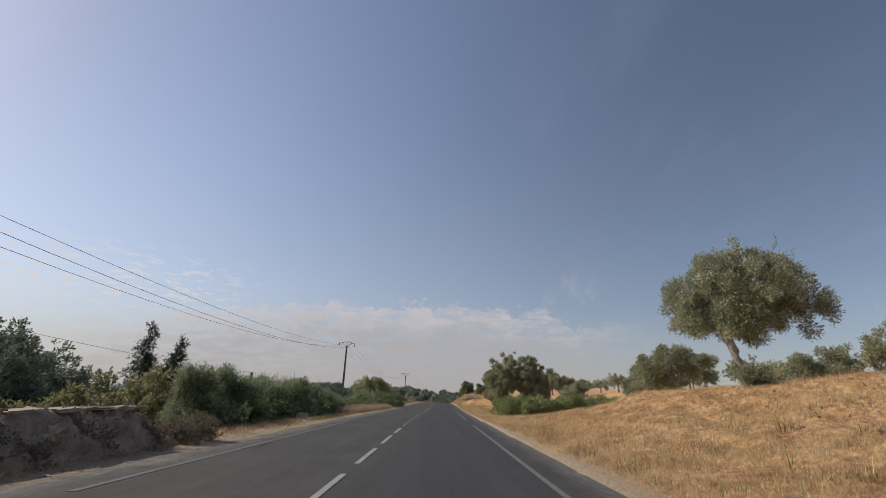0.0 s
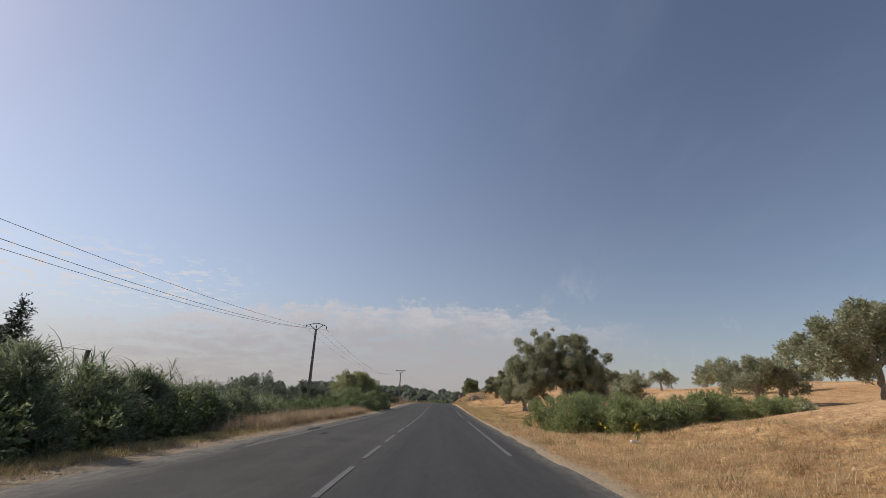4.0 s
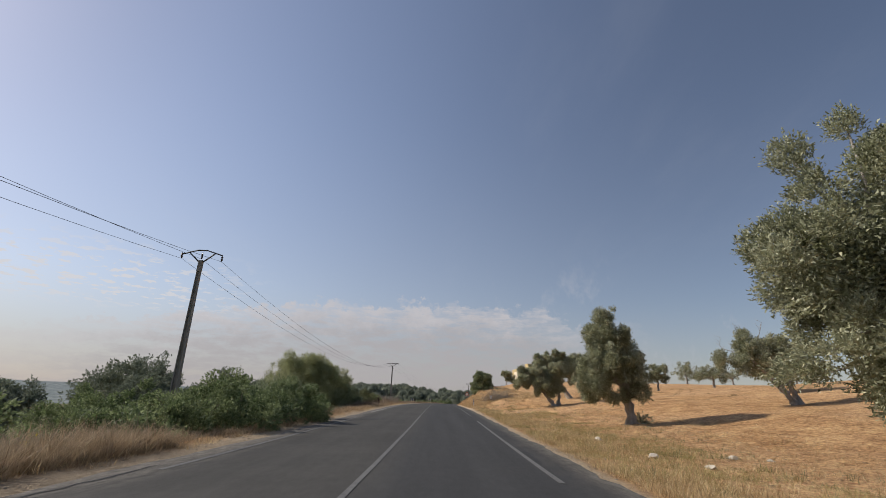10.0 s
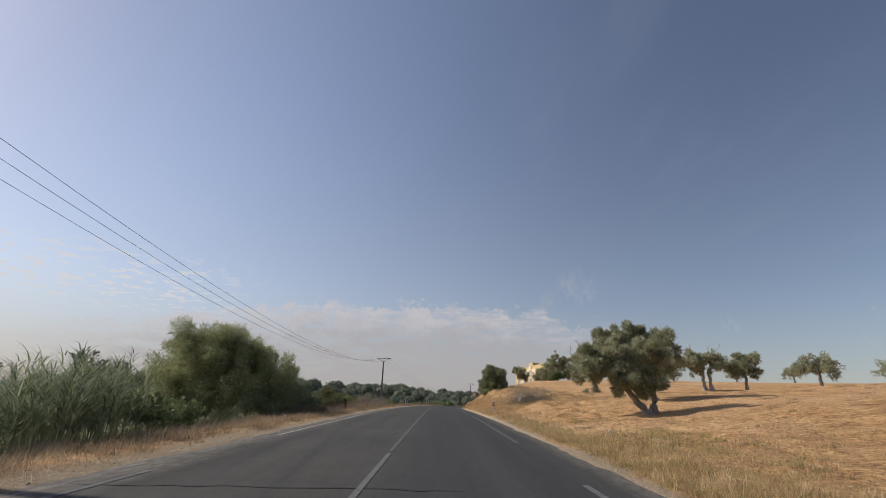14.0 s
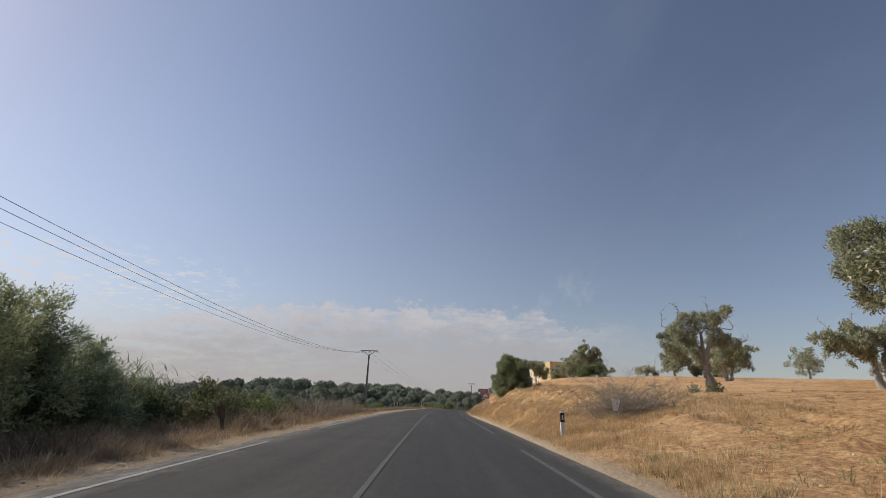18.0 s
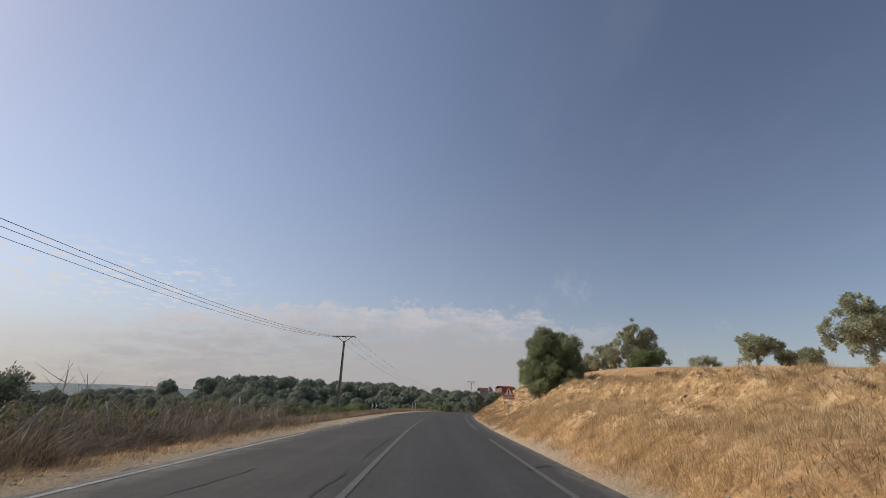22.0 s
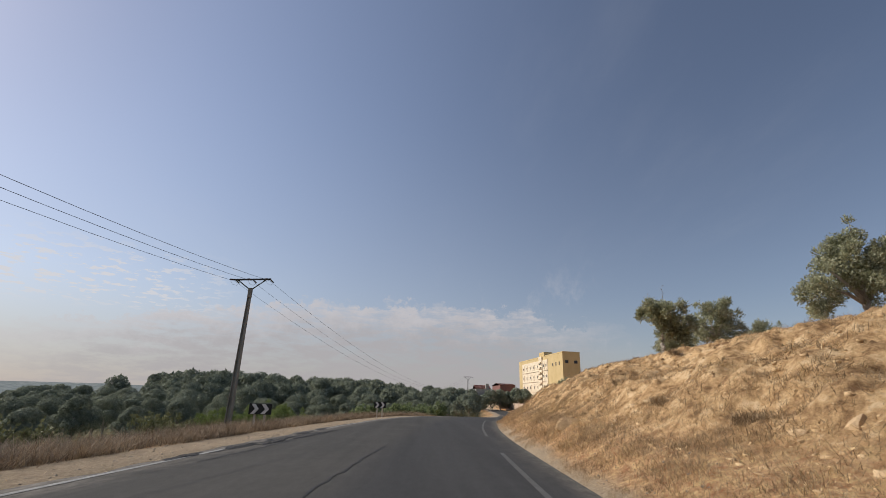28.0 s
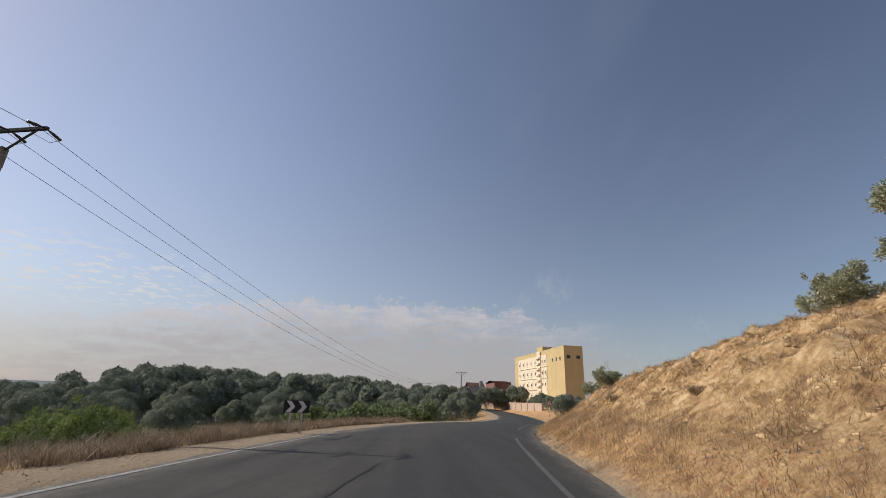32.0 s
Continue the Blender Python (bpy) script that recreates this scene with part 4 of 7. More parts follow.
make_tree("olive_tree", 21.9, 80.2, [(-3.0, 0, 2.6, 1.1, 1.3, 0.9), (-1.9, 0, 3.5, 1.2, 1.3, 1.0), (-1.6, 0.2, 2.3, 1.3, 1.3, 0.8), (-0.2, 0, 3.1, 1.2, 1.3, 1.0), (0.9, 0, 2.6, 0.9, 1.1, 0.8)], 60000,
          GREY_GREEN, "airy olive tree with slanting twin trunks in a dry field", 0.17, trunks=((0.0, 0), (0.35, 0.2)), heads=((-1.5, 0, 1.9), (-0.4, 0.1, 2.0)), bare=5, seed=12, size=0.085, clump=0.34, limbs=24, corners=3, thin=0.5, reach=(1.6, 4.0))
make_tree("olive_tree", 29.5, 123.0, [(-2.2, 0, 3.0, 1.3, 1.4, 1.0), (-1.2, 0, 3.7, 0.9, 1.0, 0.7), (0.6, 0, 3.5, 1.2, 1.3, 1.1), (1.4, 0, 2.7, 1.0, 1.2, 0.8), (-0.4, 0.5, 2.4, 1.0, 1.2, 0.8)], 24000, GREY_GREEN, "olive tree with a forked trunk in a dry field", 0.2, trunks=((-0.3, 0), (0.4, 0)), seed=13, size=0.14, clump=0.40, corners=3, thin=0.5, bare=5)
make_tree("olive_tree", 33.5, 122.6, [(-0.6, 0, 2.6, 1.0, 1.2, 1.0), (0.5, 0, 3.4, 1.1, 1.1, 0.9), (0.9, 0, 2.3, 0.9, 1.0, 0.7)], 15000, GREY_GREEN, "small olive tree in a dry field", 0.16, seed=14, size=0.14, clump=0.4, corners=3, thin=0.5)
make_tree("olive_tree", 16.3, 120.2, [(-1.7, 0, 2.4, 1.1, 1.2, 1.0), (-1.9, 0.2, 3.5, 0.7, 0.8, 0.5), (-0.5, 0, 3.9, 0.8, 0.9, 0.8), (-1.1, 0, 4.5, 0.6, 0.7, 0.4), (0.7, 0, 4.3, 0.9, 1.0, 0.7), (1.1, 0, 3.1, 0.8, 0.9, 0.7), (1.3, 0, 2.3, 0.6, 0.8, 0.5), (-0.7, 0.3, 2.7, 0.8, 0.9, 0.8)], 52000,
          GREY_GREEN, "sparse old olive tree with dead branches", 0.24, bare=14, seed=17, size=0.074, clump=0.30, limbs=30, corners=3, thin=0.5, reach=(1.6, 4.0), heads=((-0.25, 0, 2.1),))
# evergreen on the cut bank
make_tree("olive_tree", 9.1, 146.9, [(-0.2, 0, 2.7, 1.75, 1.8, 1.8), (-1.1, 0, 1.4, 1.4, 1.5, 1.2), (-0.1, 0, 4.0, 1.1, 1.2, 0.8), (0.9, 0.3, 1.7, 1.3, 1.4, 1.3), (-1.0, 0, 3.0, 0.95, 1.1, 1.0), (1.5, 0.4, 1.2, 1.0, 1.0, 0.8), (0.6, -1.4, 0.9, 1.1, 1.0, 0.8), (-0.6, -1.2, 1.6, 1.1, 1.0, 0.9), (1.0, 0, 2.9, 1.05, 1.2, 1.1), (2.2, 0.5, 0.8, 0.8, 0.9, 0.6), (-1.4, -0.6, 0.7, 1.0, 1.1, 0.8), (0.6, 0, 3.5, 0.95, 1.1, 0.9)], 230000,
          "dense dark green leaves", "dense round evergreen tree rooted in a cut bank", 0.24, mat=EVERGREEN, seed=23, size=0.078, limbs=18, clump=0.42, corners=3, thin=0.5, reach=(1.6, 4.4), packed=5.5)
make_tree("olive_tree", 24.6, 168.8, [(-2.4, 0, 2.0, 1.3, 1.5, 1.2), (-1.9, 0, 3.2, 0.9, 1.2, 0.9), (-0.2, 0, 3.0, 1.6, 1.6, 1.8), (0.3, 0, 5.0, 1.1, 1.0, 1.0), (1.6, 0, 2.8, 1.5, 1.4, 1.6), (1.5, 0, 4.1, 1.0, 1.0, 0.8), (2.8, 0, 1.6, 0.8, 1.0, 0.9)], 46000, GREY_GREEN, "bushy olive tree on the brow of a dry bank", 0.22, seed=29, size=0.13, clump=0.42, corners=3, reach=(1.0, 2.6))
make_tree("young_tree", 23.4, 162.2, [(0.8, 0, 1.0, 1.5, 1.1, 0.85), (-0.8, 0, 0.8, 1.1, 1.0, 0.75), (0.2, 0, 1.6, 0.9, 0.9, 0.6)], 14000, "light green leaves", "low light green shrub in front of an olive", 0.07, mat=BRAMBLE, seed=30, size=0.13, cat="shrub")
for k, (x, y, s, n) in enumerate(((38.6, 167.2, 1.15, 12000), (42.6, 168.0, 0.6, 5000), (47.0, 169.5, 0.75, 6500), (64.6, 172.0, 1.45, 8000), (36.5, 150.6, 1.55, 19000), (24.2, 217.0, 1.25, 17000), (54, 178, .9, 4500))):
    make_tree("olive_tree", x, y, [(-0.9 * s, 0, 1.9 * s, 1.3 * s, 1.4 * s, 1.2 * s), (0.9 * s, 0, 2.1 * s, 1.4 * s, 1.5 * s, 1.3 * s), (0, 0.3, 3.0 * s, 1.2 * s, 1.2 * s, 0.9 * s)] + ([(-0.5 * s, 0, 1.0 * s, 1.0 * s, 1.0 * s, 0.8 * s)] if s < 1.1 else []), int(n * 1.6), GREY_GREEN,
              "olive tree on top of a dry slope", 0.2, seed=40 + k, size=0.15, clump=0.42, thin=0.5, corners=3, reach=(1.0, 2.6), group="olives on the slope", bare=2 if s > 1 else 0)
make_tree("wild_shrub", 40.0, 180.0, [(-1.0, 0, 1.2, 1.1, 1.0, 0.7), (0.4, 0, 1.5, 1.2, 1.0, 0.8), (1.4, 0, 1.0, 0.8, 0.8, 0.6)], 9000, GREY_GREEN, "low grey-green wild shrub on the skyline", 0.06, seed=50, size=0.13, cat="shrub", corners=3)
make_tree("olive_tree", 18.6, 178.7, [(-0.4, 0, 2.8, 1.1, 1.3, 1.0), (0.9, 0, 2.7, 1.2, 1.3, 1.1), (0.3, 0, 3.5, 1.0, 1.1, 0.7), (1.1, 0.2, 1.9, 0.9, 1.0, 0.8), (1.7, 0, 1.8, 0.8, 1.0, 0.8), (0.5, 0, 1.6, 0.8, 1.0, 0.6)], 24000,
          GREY_GREEN, "airy olive tree with a thin bare twig reaching out", 0.15, heads=((0.2, 0, 1.7),), seed=46, size=0.13, limbs=22, clump=0.36, thin=0.5, corners=3, bare=4, group="olives on the slope")
make_tree("olive_tree", 26.8, 185.0, [(-1.25, 0.00, 2.75, 1.50, 1.62, 1.50), (1.00, 0.00, 3.62, 1.62, 1.62, 1.25), (0.00, 0.00, 4.38, 1.50, 1.38, 0.88), (1.50, 0.25, 2.38, 1.38, 1.25, 1.12), (0.00, 0.25, 1.88, 1.75, 1.50, 1.12)], 24000,
          GREY_GREEN, "bushy olive tree on the brow of the bank", 0.17, heads=((0.1, 0, 1.9),), seed=47, size=0.13, limbs=22, clump=0.36, thin=0.5, corners=3, group="olives on the slope")
make_tree("olive_tree", 33.0, 187.0, [(-1.0, 0, 1.9, 1.3, 1.3, 1.0), (1.0, 0, 2.1, 1.4, 1.4, 0.9), (2.6, 0, 2.1, 1.1, 1.2, 0.6)], 12000,
          GREY_GREEN, "low spreading olive tree on the brow of the bank", 0.15, seed=48, size=0.15, limbs=16, clump=0.38, thin=0.5, corners=3, group="olives on the slope")
make_tree("olive_tree", 26.0, 190.2, [(-0.9, 0, 2.2, 1.5, 1.5, 1.3), (1.1, 0, 2.3, 1.5, 1.5, 1.4), (0.1, 0, 3.1, 1.2, 1.2, 0.9), (0.1, 0.2, 1.2, 2.0, 1.7, 1.0)], 30000,
          GREY_GREEN, "low bushy olive with several thin stems behind the brow", 0.08, trunks=((-0.6, 0), (0.1, 0), (0.6, 0.1)), seed=49, size=0.12, limbs=14, clump=0.36, thin=0.5, corners=3, group="olives on the slope")
# olives across the fields on the right
for k, (x, y, s, n) in enumerate(((22.2, 43.6, 1.3, 26000), (31.7, 40.5, 0.8, 9000), (35.0, 41.0, 0.95, 9000), (37.0, 52.0, 1.0, 7000), (30.5, 30.0, 1.0, 9000), (36.5, 79.5, 0.95, 6000), (34.6, 76.4, 1.0, 8000), (26.0, 58.5, 1.0, 12000), (29.5, 60.5, 0.9, 8000), (41.5, 77.0, 1.0, 6000), (48.0, 88.0, 1.0, 5000), (56.0, 98.0, 1.0, 5000),
                                  (43.0, 124.0, 0.95, 6000), (40.0, 104.0, 0.9, 5500), (62.0, 128.0, 1.0, 4500), (70, 142, 1.0, 4500), (58, 112, .8, 4000), (76, 104, 1.0, 4000), (86, 128, 1.0, 4000), (52, 66, 1.1, 5000), (62, 74, 1.1, 4500), (27, 88, .75, 6000), (20.5, 70.5, .8, 8000), (30, 140, .8, 6000), (74, 168, 0.9, 3000))):
    make_tree("olive_tree", x, y, [(-1.3 * s, 0, 2.3 * s, 1.6 * s, 1.6 * s, 1.15 * s), (1.0 * s, 0.2, 2.5 * s, 1.7 * s, 1.7 * s, 1.25 * s), (0, -0.2, 3.2 * s, 1.3 * s, 1.3 * s, 0.9 * s), (-2.1 * s, 0.1, 1.9 * s, 0.8 * s, 0.9 * s, 0.6 * s), (2.0 * s, -0.1, 3.0 * s, 0.8 * s, 0.8 * s, 0.6 * s)], int(n * 2.4), GREY_GREEN,
              "rounded olive tree in a dry field", 0.19, seed=80 + k, size=0.125, clump=0.42, thin=0.5, corners=3, reach=(1.2, 3.2), group="field olives", trunks=((0, 0),) if (k + 1) % 3 else ((-0.25, 0), (0.3, 0.1)))

# left side: feathery round tree, old dark trees, cypresses
make_tree("acacia_tree", -14.0, 101.3, [(-0.2, 0, 4.0, 2.3, 2.4, 2.0), (-0.4, -0.8, 5.1, 1.7, 1.8, 1.1), (1.0, -1.3, 4.1, 1.5, 1.5, 1.3), (0.9, 1.8, 4.4, 1.4, 1.5, 1.1), (-2.8, 1.2, 3.6, 1.9, 2.0, 1.8), (1.9, 1.6, 3.6, 1.9, 2.0, 1.7), (3.0, 3.0, 2.2, 1.7, 2.2, 1.5), (1.8, -1.4, 2.2, 1.7, 1.7, 1.6), (-1.4, -1.0, 1.8, 2.2, 1.9, 1.5), (2.2, 4.0, 3.2, 1.6, 1.6, 1.3), (3.4, 1.4, 1.2, 1.6, 1.6, 1.1), (1.0, 0.2, 4.9, 1.5, 1.6, 1.2)], 260000,
          "fine light green leaves", "round feathery light green tree beside the road", 0.14, mat=ACACIA, seed=31, size=0.095, thin=0.4, reach=(1.6, 4.5), trunks=((-0.5, 0), (0.2, 0.1)), clump=0.5, packed=4.5, droop=0.3, corners=3)
for k, (x, y, s, n) in enumerate(((-31, 100, 1.5, 9000), (-36, 104, 1.45, 8000), (-27, 96, 1.1, 8000), (-24, 91, 0.82, 8000), (-22, 104, 1.0, 7000), (-37, 155, 1.3, 8000), (-32, 150, 1.0, 8000), (-43, 160, 1.3, 7000), (-29, 140, 0.9, 7000), (-38, 138, 1.2, 7000), (-30, 84, 1.0, 8000), (-36, 42, 1.75, 18000), (-29, 30, 1.5, 18000), (-36, 34, 1.8, 16000), (-46, 48, 1.9, 9000), (-27, 25, 1.35, 14000), (-33, 26, 1.7, 14000), (-28, 118, 1.1, 7000), (-34, 124, 1.2, 6000))):
    make_tree("olive_tree", x, y, [(-1.4 * s, 0, 3.0 * s, 1.7 * s, 1.7 * s, 1.5 * s), (1.2 * s, 0, 3.1 * s, 1.7 * s, 1.7 * s, 1.5 * s), (0, 0, 4.0 * s, 1.4 * s, 1.4 * s, 1.2 * s), (0, 0, 1.9 * s, 2.0 * s, 1.8 * s, 1.2 * s)] + [(math.cos(q * 2.4 + k) * 1.9 * s, math.sin(q * 2.4 + k) * 1.6 * s, (2.2 + 0.33 * (q * 3 % 8)) * s, (0.55 + 0.05 * (q % 5)) * s, 0.7 * s, 0.62 * s) for q in range(14)], int(n * 2.4), "dark grey-green leaves",
              "dark old olive tree on the valley side", 0.2, seed=130 + k, size=0.17, clump=0.5, thin=0.55, corners=3, reach=(0.8, 2.2), packed=3.0, group="valley olives", mat=OLIVE_FAR)


def cypress(x, y, h, seed):
    rs, rng = np.random.RandomState(seed), random.Random(seed)
    foot = on(x, y)
    t = thing("cypress_tree", x, y, foot, "dark ragged cypress with a bent tip", "tree", "pair of cypresses")
    part("trunk", tube(bmesh.new(), [(0, 0, -0.1), (0.05, 0, h * 0.5), (0.25, 0, h * 0.9), (0.5, 0, h)], [0.16, 0.1, 0.05, 0.02], 7), BARK, t, "", True)
    lob = []
    for i in range(34):
        s = i / 33
        r = (3.0 * (1 - s) + 0.22) * rng.uniform(0.75, 1.15)
        w = rng.uniform(0, 6.28)
        lob.append((math.cos(w) * r * 0.35 + 0.45 * s ** 3, math.sin(w) * r * 0.35, h * (0.15 + 0.85 * s), r * 0.75, r * 0.75, 0.5))
    v, f, _ = leafy(lob, 26000, 0.15, rs, 0.34, 420, thin=0.4, droop=0.5)
    part("crown", fast("crown", v, f, CYPRESS), CYPRESS, t)


cypress(-32.1, 50.2, 8.0 - on(-32.1, 50.2), 5)
cypress(-29.6, 52.0, 6.9 - on(-29.6, 52.0), 6)

# the wooded rise ahead on the left: a few shapes, planted again and again
grove, back = [], []
for k in range(8):
    rng = random.Random(500 + k)
    s = 1.0 + 0.1 * (k % 5)
    lobes = [(0, 0, 4.3 * s, 1.2 * s, 1.2 * s, 1.1 * s), (0, 0, 2.4 * s, 1.9 * s, 1.8 * s, 1.6 * s)]
    for q in range(11):
        w, ring = q * 2.4 + rng.uniform(-0.3, 0.3), (1.75 if q % 2 else 1.0) * rng.uniform(0.85, 1.1)
        r = rng.uniform(0.6, 0.95)
        lobes.append((math.cos(w) * ring * s, math.sin(w) * ring * s, (rng.uniform(2.0, 3.4) if q % 2 else rng.uniform(3.4, 4.5)) * s, r * s, r * s, r * 0.9 * s))
    near = k < 5
    (grove if near else back).append(make_tree("grove_tree", -30 - 9 * k, 222 + 7 * k, lobes, 12000 if near else 4500, "dark grey-green leaves", "dense rounded tree in a wood below the road", 0.2,
                                               seed=200 + k, size=0.165 if near else 0.30, clump=0.95, group="valley wood", mat=OLIVE_FAR, thin=0.75, limbs=4, corners=3, reach=(0.0, 0.3), dome=True, sides=7))
ridge = smooth_line((-60, -0.004), (-39, -0.002), (-35, 0.012), (-31, 0.036), (-26, 0.045), (-21, 0.042), (-15, 0.037), (-10, 0.037), (-6, 0.038), (0, 0.028), (6, 0.024), (30, 0.02))
rng = random.Random(77)
planted = 0
while planted < 225:
    far = rng.uniform(140, 330) if planted % 3 else rng.uniform(42, 150)
    az = rng.uniform(-46, 9)
    x, y = 2 + far * math.sin(radians(az)), 157 + far * math.cos(radians(az))
    if x - float(road_x(y)) > -13 or y < 172:
        continue
    e = min(1.0, max(0.0, (far - 45) / 140))
    rise = float(ridge(az)) * e - 0.014 * (1 - e) - 0.02 * rng.random() ** 1.6
    near = far < 130
    k = rng.randrange(5 if near else 3)
    s = (1.5 + rise * far - on(x, y)) / (5.3 * (1.0 + 0.1 * ((k if near else k + 5) % 5)))
    if not 0.45 < s < 3.2:
        continue
    copy_thing((grove if near else back)[k], pose(x, y, on(x, y) - 0.1, 0, 0, rng.uniform(0, 360)) @ Matrix.Diagonal((s ** 0.9, s ** 0.9, s, 1)))
    planted += 1
for k in range(22):                               # smaller trees on the slope under the shoulder
    y = 138 + 3.0 * k + rng.uniform(-2, 2)
    x = float(road_x(y)) - rng.uniform(17, 46)
    s = (1.0 + rng.uniform(-0.5, 0.6) - on(x, y)) / 5.3
    q = rng.randrange(5)
    copy_thing(grove[q], pose(x, y, on(x, y) - 0.1, 0, 0, rng.uniform(0, 360)) @ Matrix.Scale(max(0.4, s) / (1 + 0.1 * q), 4))
for k in range(64):                               # trees behind the road's end and round the buildings
    y = rng.uniform(250, 400)
    x = float(road_x(y)) + (rng.uniform(7, 22) if k % 2 == 0 else rng.uniform(-60, -10))
    if k % 2 == 0 and (y > 330 or (x - 2) / (y - 166) < 0.285):   # behind the boundary wall
        y = 335 + 0.3 * (y - 250)
        x = 52 + 0.08 * (y - 330) + (k % 7)
    copy_thing(back[k % 3], pose(x, y, on(x, y) - 0.3, 0, 0, rng.uniform(0, 360)) @ Matrix.Scale(rng.uniform(0.55, 0.9), 4))
for x, y, s in ((38.0, 398, 1.7), (43.5, 402, 1.9), (48, 406, 1.9), (52.5, 404, 1.85), (33, 392, 1.5), (57, 402, 1.8), (30, 380, 1.2), (88, 372, 1.9), (92, 375, 1.7), (4.0, 221, 0.5), (7.5, 230, 0.55), (10.5, 238, 0.6), (1.5, 228, 0.6), (12.5, 248, 0.65)):
    copy_thing(back[int(x) % 3], pose(x, y, on(x, y) - 0.3, 0, 0, x * 31) @ Matrix.Scale(s, 4))


# ---- hedges, reeds, weeds ----
def shrub(name, x, y, lobes, count, mat, label, size=0.14, seed=1, clump=0.4, group="", thin=0.5, stems=7, flowers=None, droop=0.05):
    rs, rng = np.random.RandomState(seed), random.Random(seed)
    t = thing(name, x, y, on(x, y) - 0.05, label, "shrub", group)
    v, f, c = leafy(lobes, count, size, rs, clump, shell=0.5, thin=thin * 1.25, droop=droop, corners=3)
    keep = v.reshape(-1, 3, 3)[:, :, 2].min(1) > -0.05
    v = v.reshape(-1, 3, 3)[keep].reshape(-1, 3)
    tagged(part("foliage", fast("foliage", v, np.arange(len(v)).reshape(-1, 3), mat), mat, t), kind="stuff")
    bm = bmesh.new()
    for i in rs.choice(len(c), min(stems, len(c)), replace=False):
        e = Vector(c[i])
        a = Vector((e.x * 0.5, e.y * 0.5, 0))
        tube(bm, [a, a.lerp(e, 0.5) + Vector((rng.uniform(-.1, .1), rng.uniform(-.1, .1), 0.1)), e], [0.025, 0.018, 0.008], 4)
    tagged(part("branching", bm, TWIG, t), kind="stuff")
    if flowers:
        fv, ff, _ = leafy([(l[0], l[1], l[2], l[3] * 1.1, l[4] * 1.1, l[5] * 1.1) for l in lobes], flowers[1], 0.07, rs, 0.12, flowers[2], shell=0.95, thin=0.9)
        tagged(part("blossom", fast("blossom", fv, ff, flowers[0]), flowers[0], t), kind="stuff")
    return t


def reeds(x, y, rx, ry, n, h, seed, label="tall green reeds with arching blades", mat=REED):
    rs = np.random.RandomState(seed)
    t = thing("reed_clump", x, y, on(x, y) - 0.1, label, "reeds", "roadside reeds")
    px_, py_ = rs.uniform(-rx, rx, n), rs.uniform(-ry, ry, n)
    zz = land(px_ + x, py_ + y) - on(x, y)
    hh = h * rs.uniform(0.55, 1.08, n)
    base = np.stack([px_, py_, zz], 1)
    az = rs.uniform(0, 6.28, n)
    lean = rs.uniform(0.02, 0.16, n)
    stalk = blades(base, az, hh, lean, 0.05 * np.ones(n), np.full(n, 0.03), 2)
    per = 21
    s = rs.uniform(0.25, 1.0, (n, per)) ** 0.8
    az2 = (rs.uniform(0, 6.28, (n, per))).ravel()
    at = base[:, None] + np.stack([np.cos(az)[:, None] * (hh * lean)[:, None] * s, np.sin(az)[:, None] * (hh * lean)[:, None] * s, hh[:, None] * s], -1)
    m = n * per
    leaf = blades(at.reshape(-1, 3), az2, rs.uniform(0.45, 0.85, m), rs.uniform(0.35, 0.9, m), rs.uniform(0.4, 1.1, m), rs.uniform(0.022, 0.036, m), 3)
    tagged(part("culm", fast("culm", *stalk, mat), mat, t, "thin upright reed stems"), kind="stuff")
    tagged(part("foliage", fast("foliage", *leaf, mat), mat, t, "arching ribbon leaves"), kind="stuff")


def brush(name, x, y, rx, ry, h, n, seed, label, mat=TWIG, cat="dead bush", group="", w=0.009, turn=0, bend=0.35):
    """A tangle of dry twigs, branching from the ground."""
    rs = np.random.RandomState(seed)
    t = thing(name, x, y, on(x, y) - 0.05, label, cat, group, turn)
    b = np.stack([rs.uniform(-rx, rx, n), rs.uniform(-ry, ry, n), np.zeros(n)], 1)
    az = rs.uniform(0, 6.28, n)
    ln = h * rs.uniform(0.5, 1.1, n)
    lean, dr = rs.uniform(0.1, 1.2, n), rs.uniform(0, bend, n)
    if bend > 1:                                  # an old bush, its branches arching to the ground
        lean, dr, ln = rs.uniform(0.2, 1.5, n), rs.uniform(0.3, bend, n), h * rs.uniform(0.35, 1.0, n)
    one = blades(b, az, ln, lean, dr, np.full(n, w * 1.8), 4)
    k = 6
    s = rs.uniform(0.25, 0.95, (n, k))
    hd = np.stack([np.cos(az), np.sin(az), 0 * az], 1)
    at = b[:, None] + hd[:, None] * (ln[:, None] * (lean[:, None] * s + dr[:, None] * s * s))[..., None] + np.array([0, 0, 1.0]) * (ln[:, None] * (s - 0.6 * dr[:, None] * s * s))[..., None]
    m = n * k
    two = blades(at.reshape(-1, 3), rs.uniform(0, 6.28, m), h * rs.uniform(0.15, 0.5, m), rs.uniform(0.2, 1.6, m), rs.uniform(-0.2, 0.4, m), np.full(m, w), 2)
    v, f = joined(one, two)
    tagged(part("branching", fast("branching", v, f, mat), mat, t), kind="stuff")
    return t


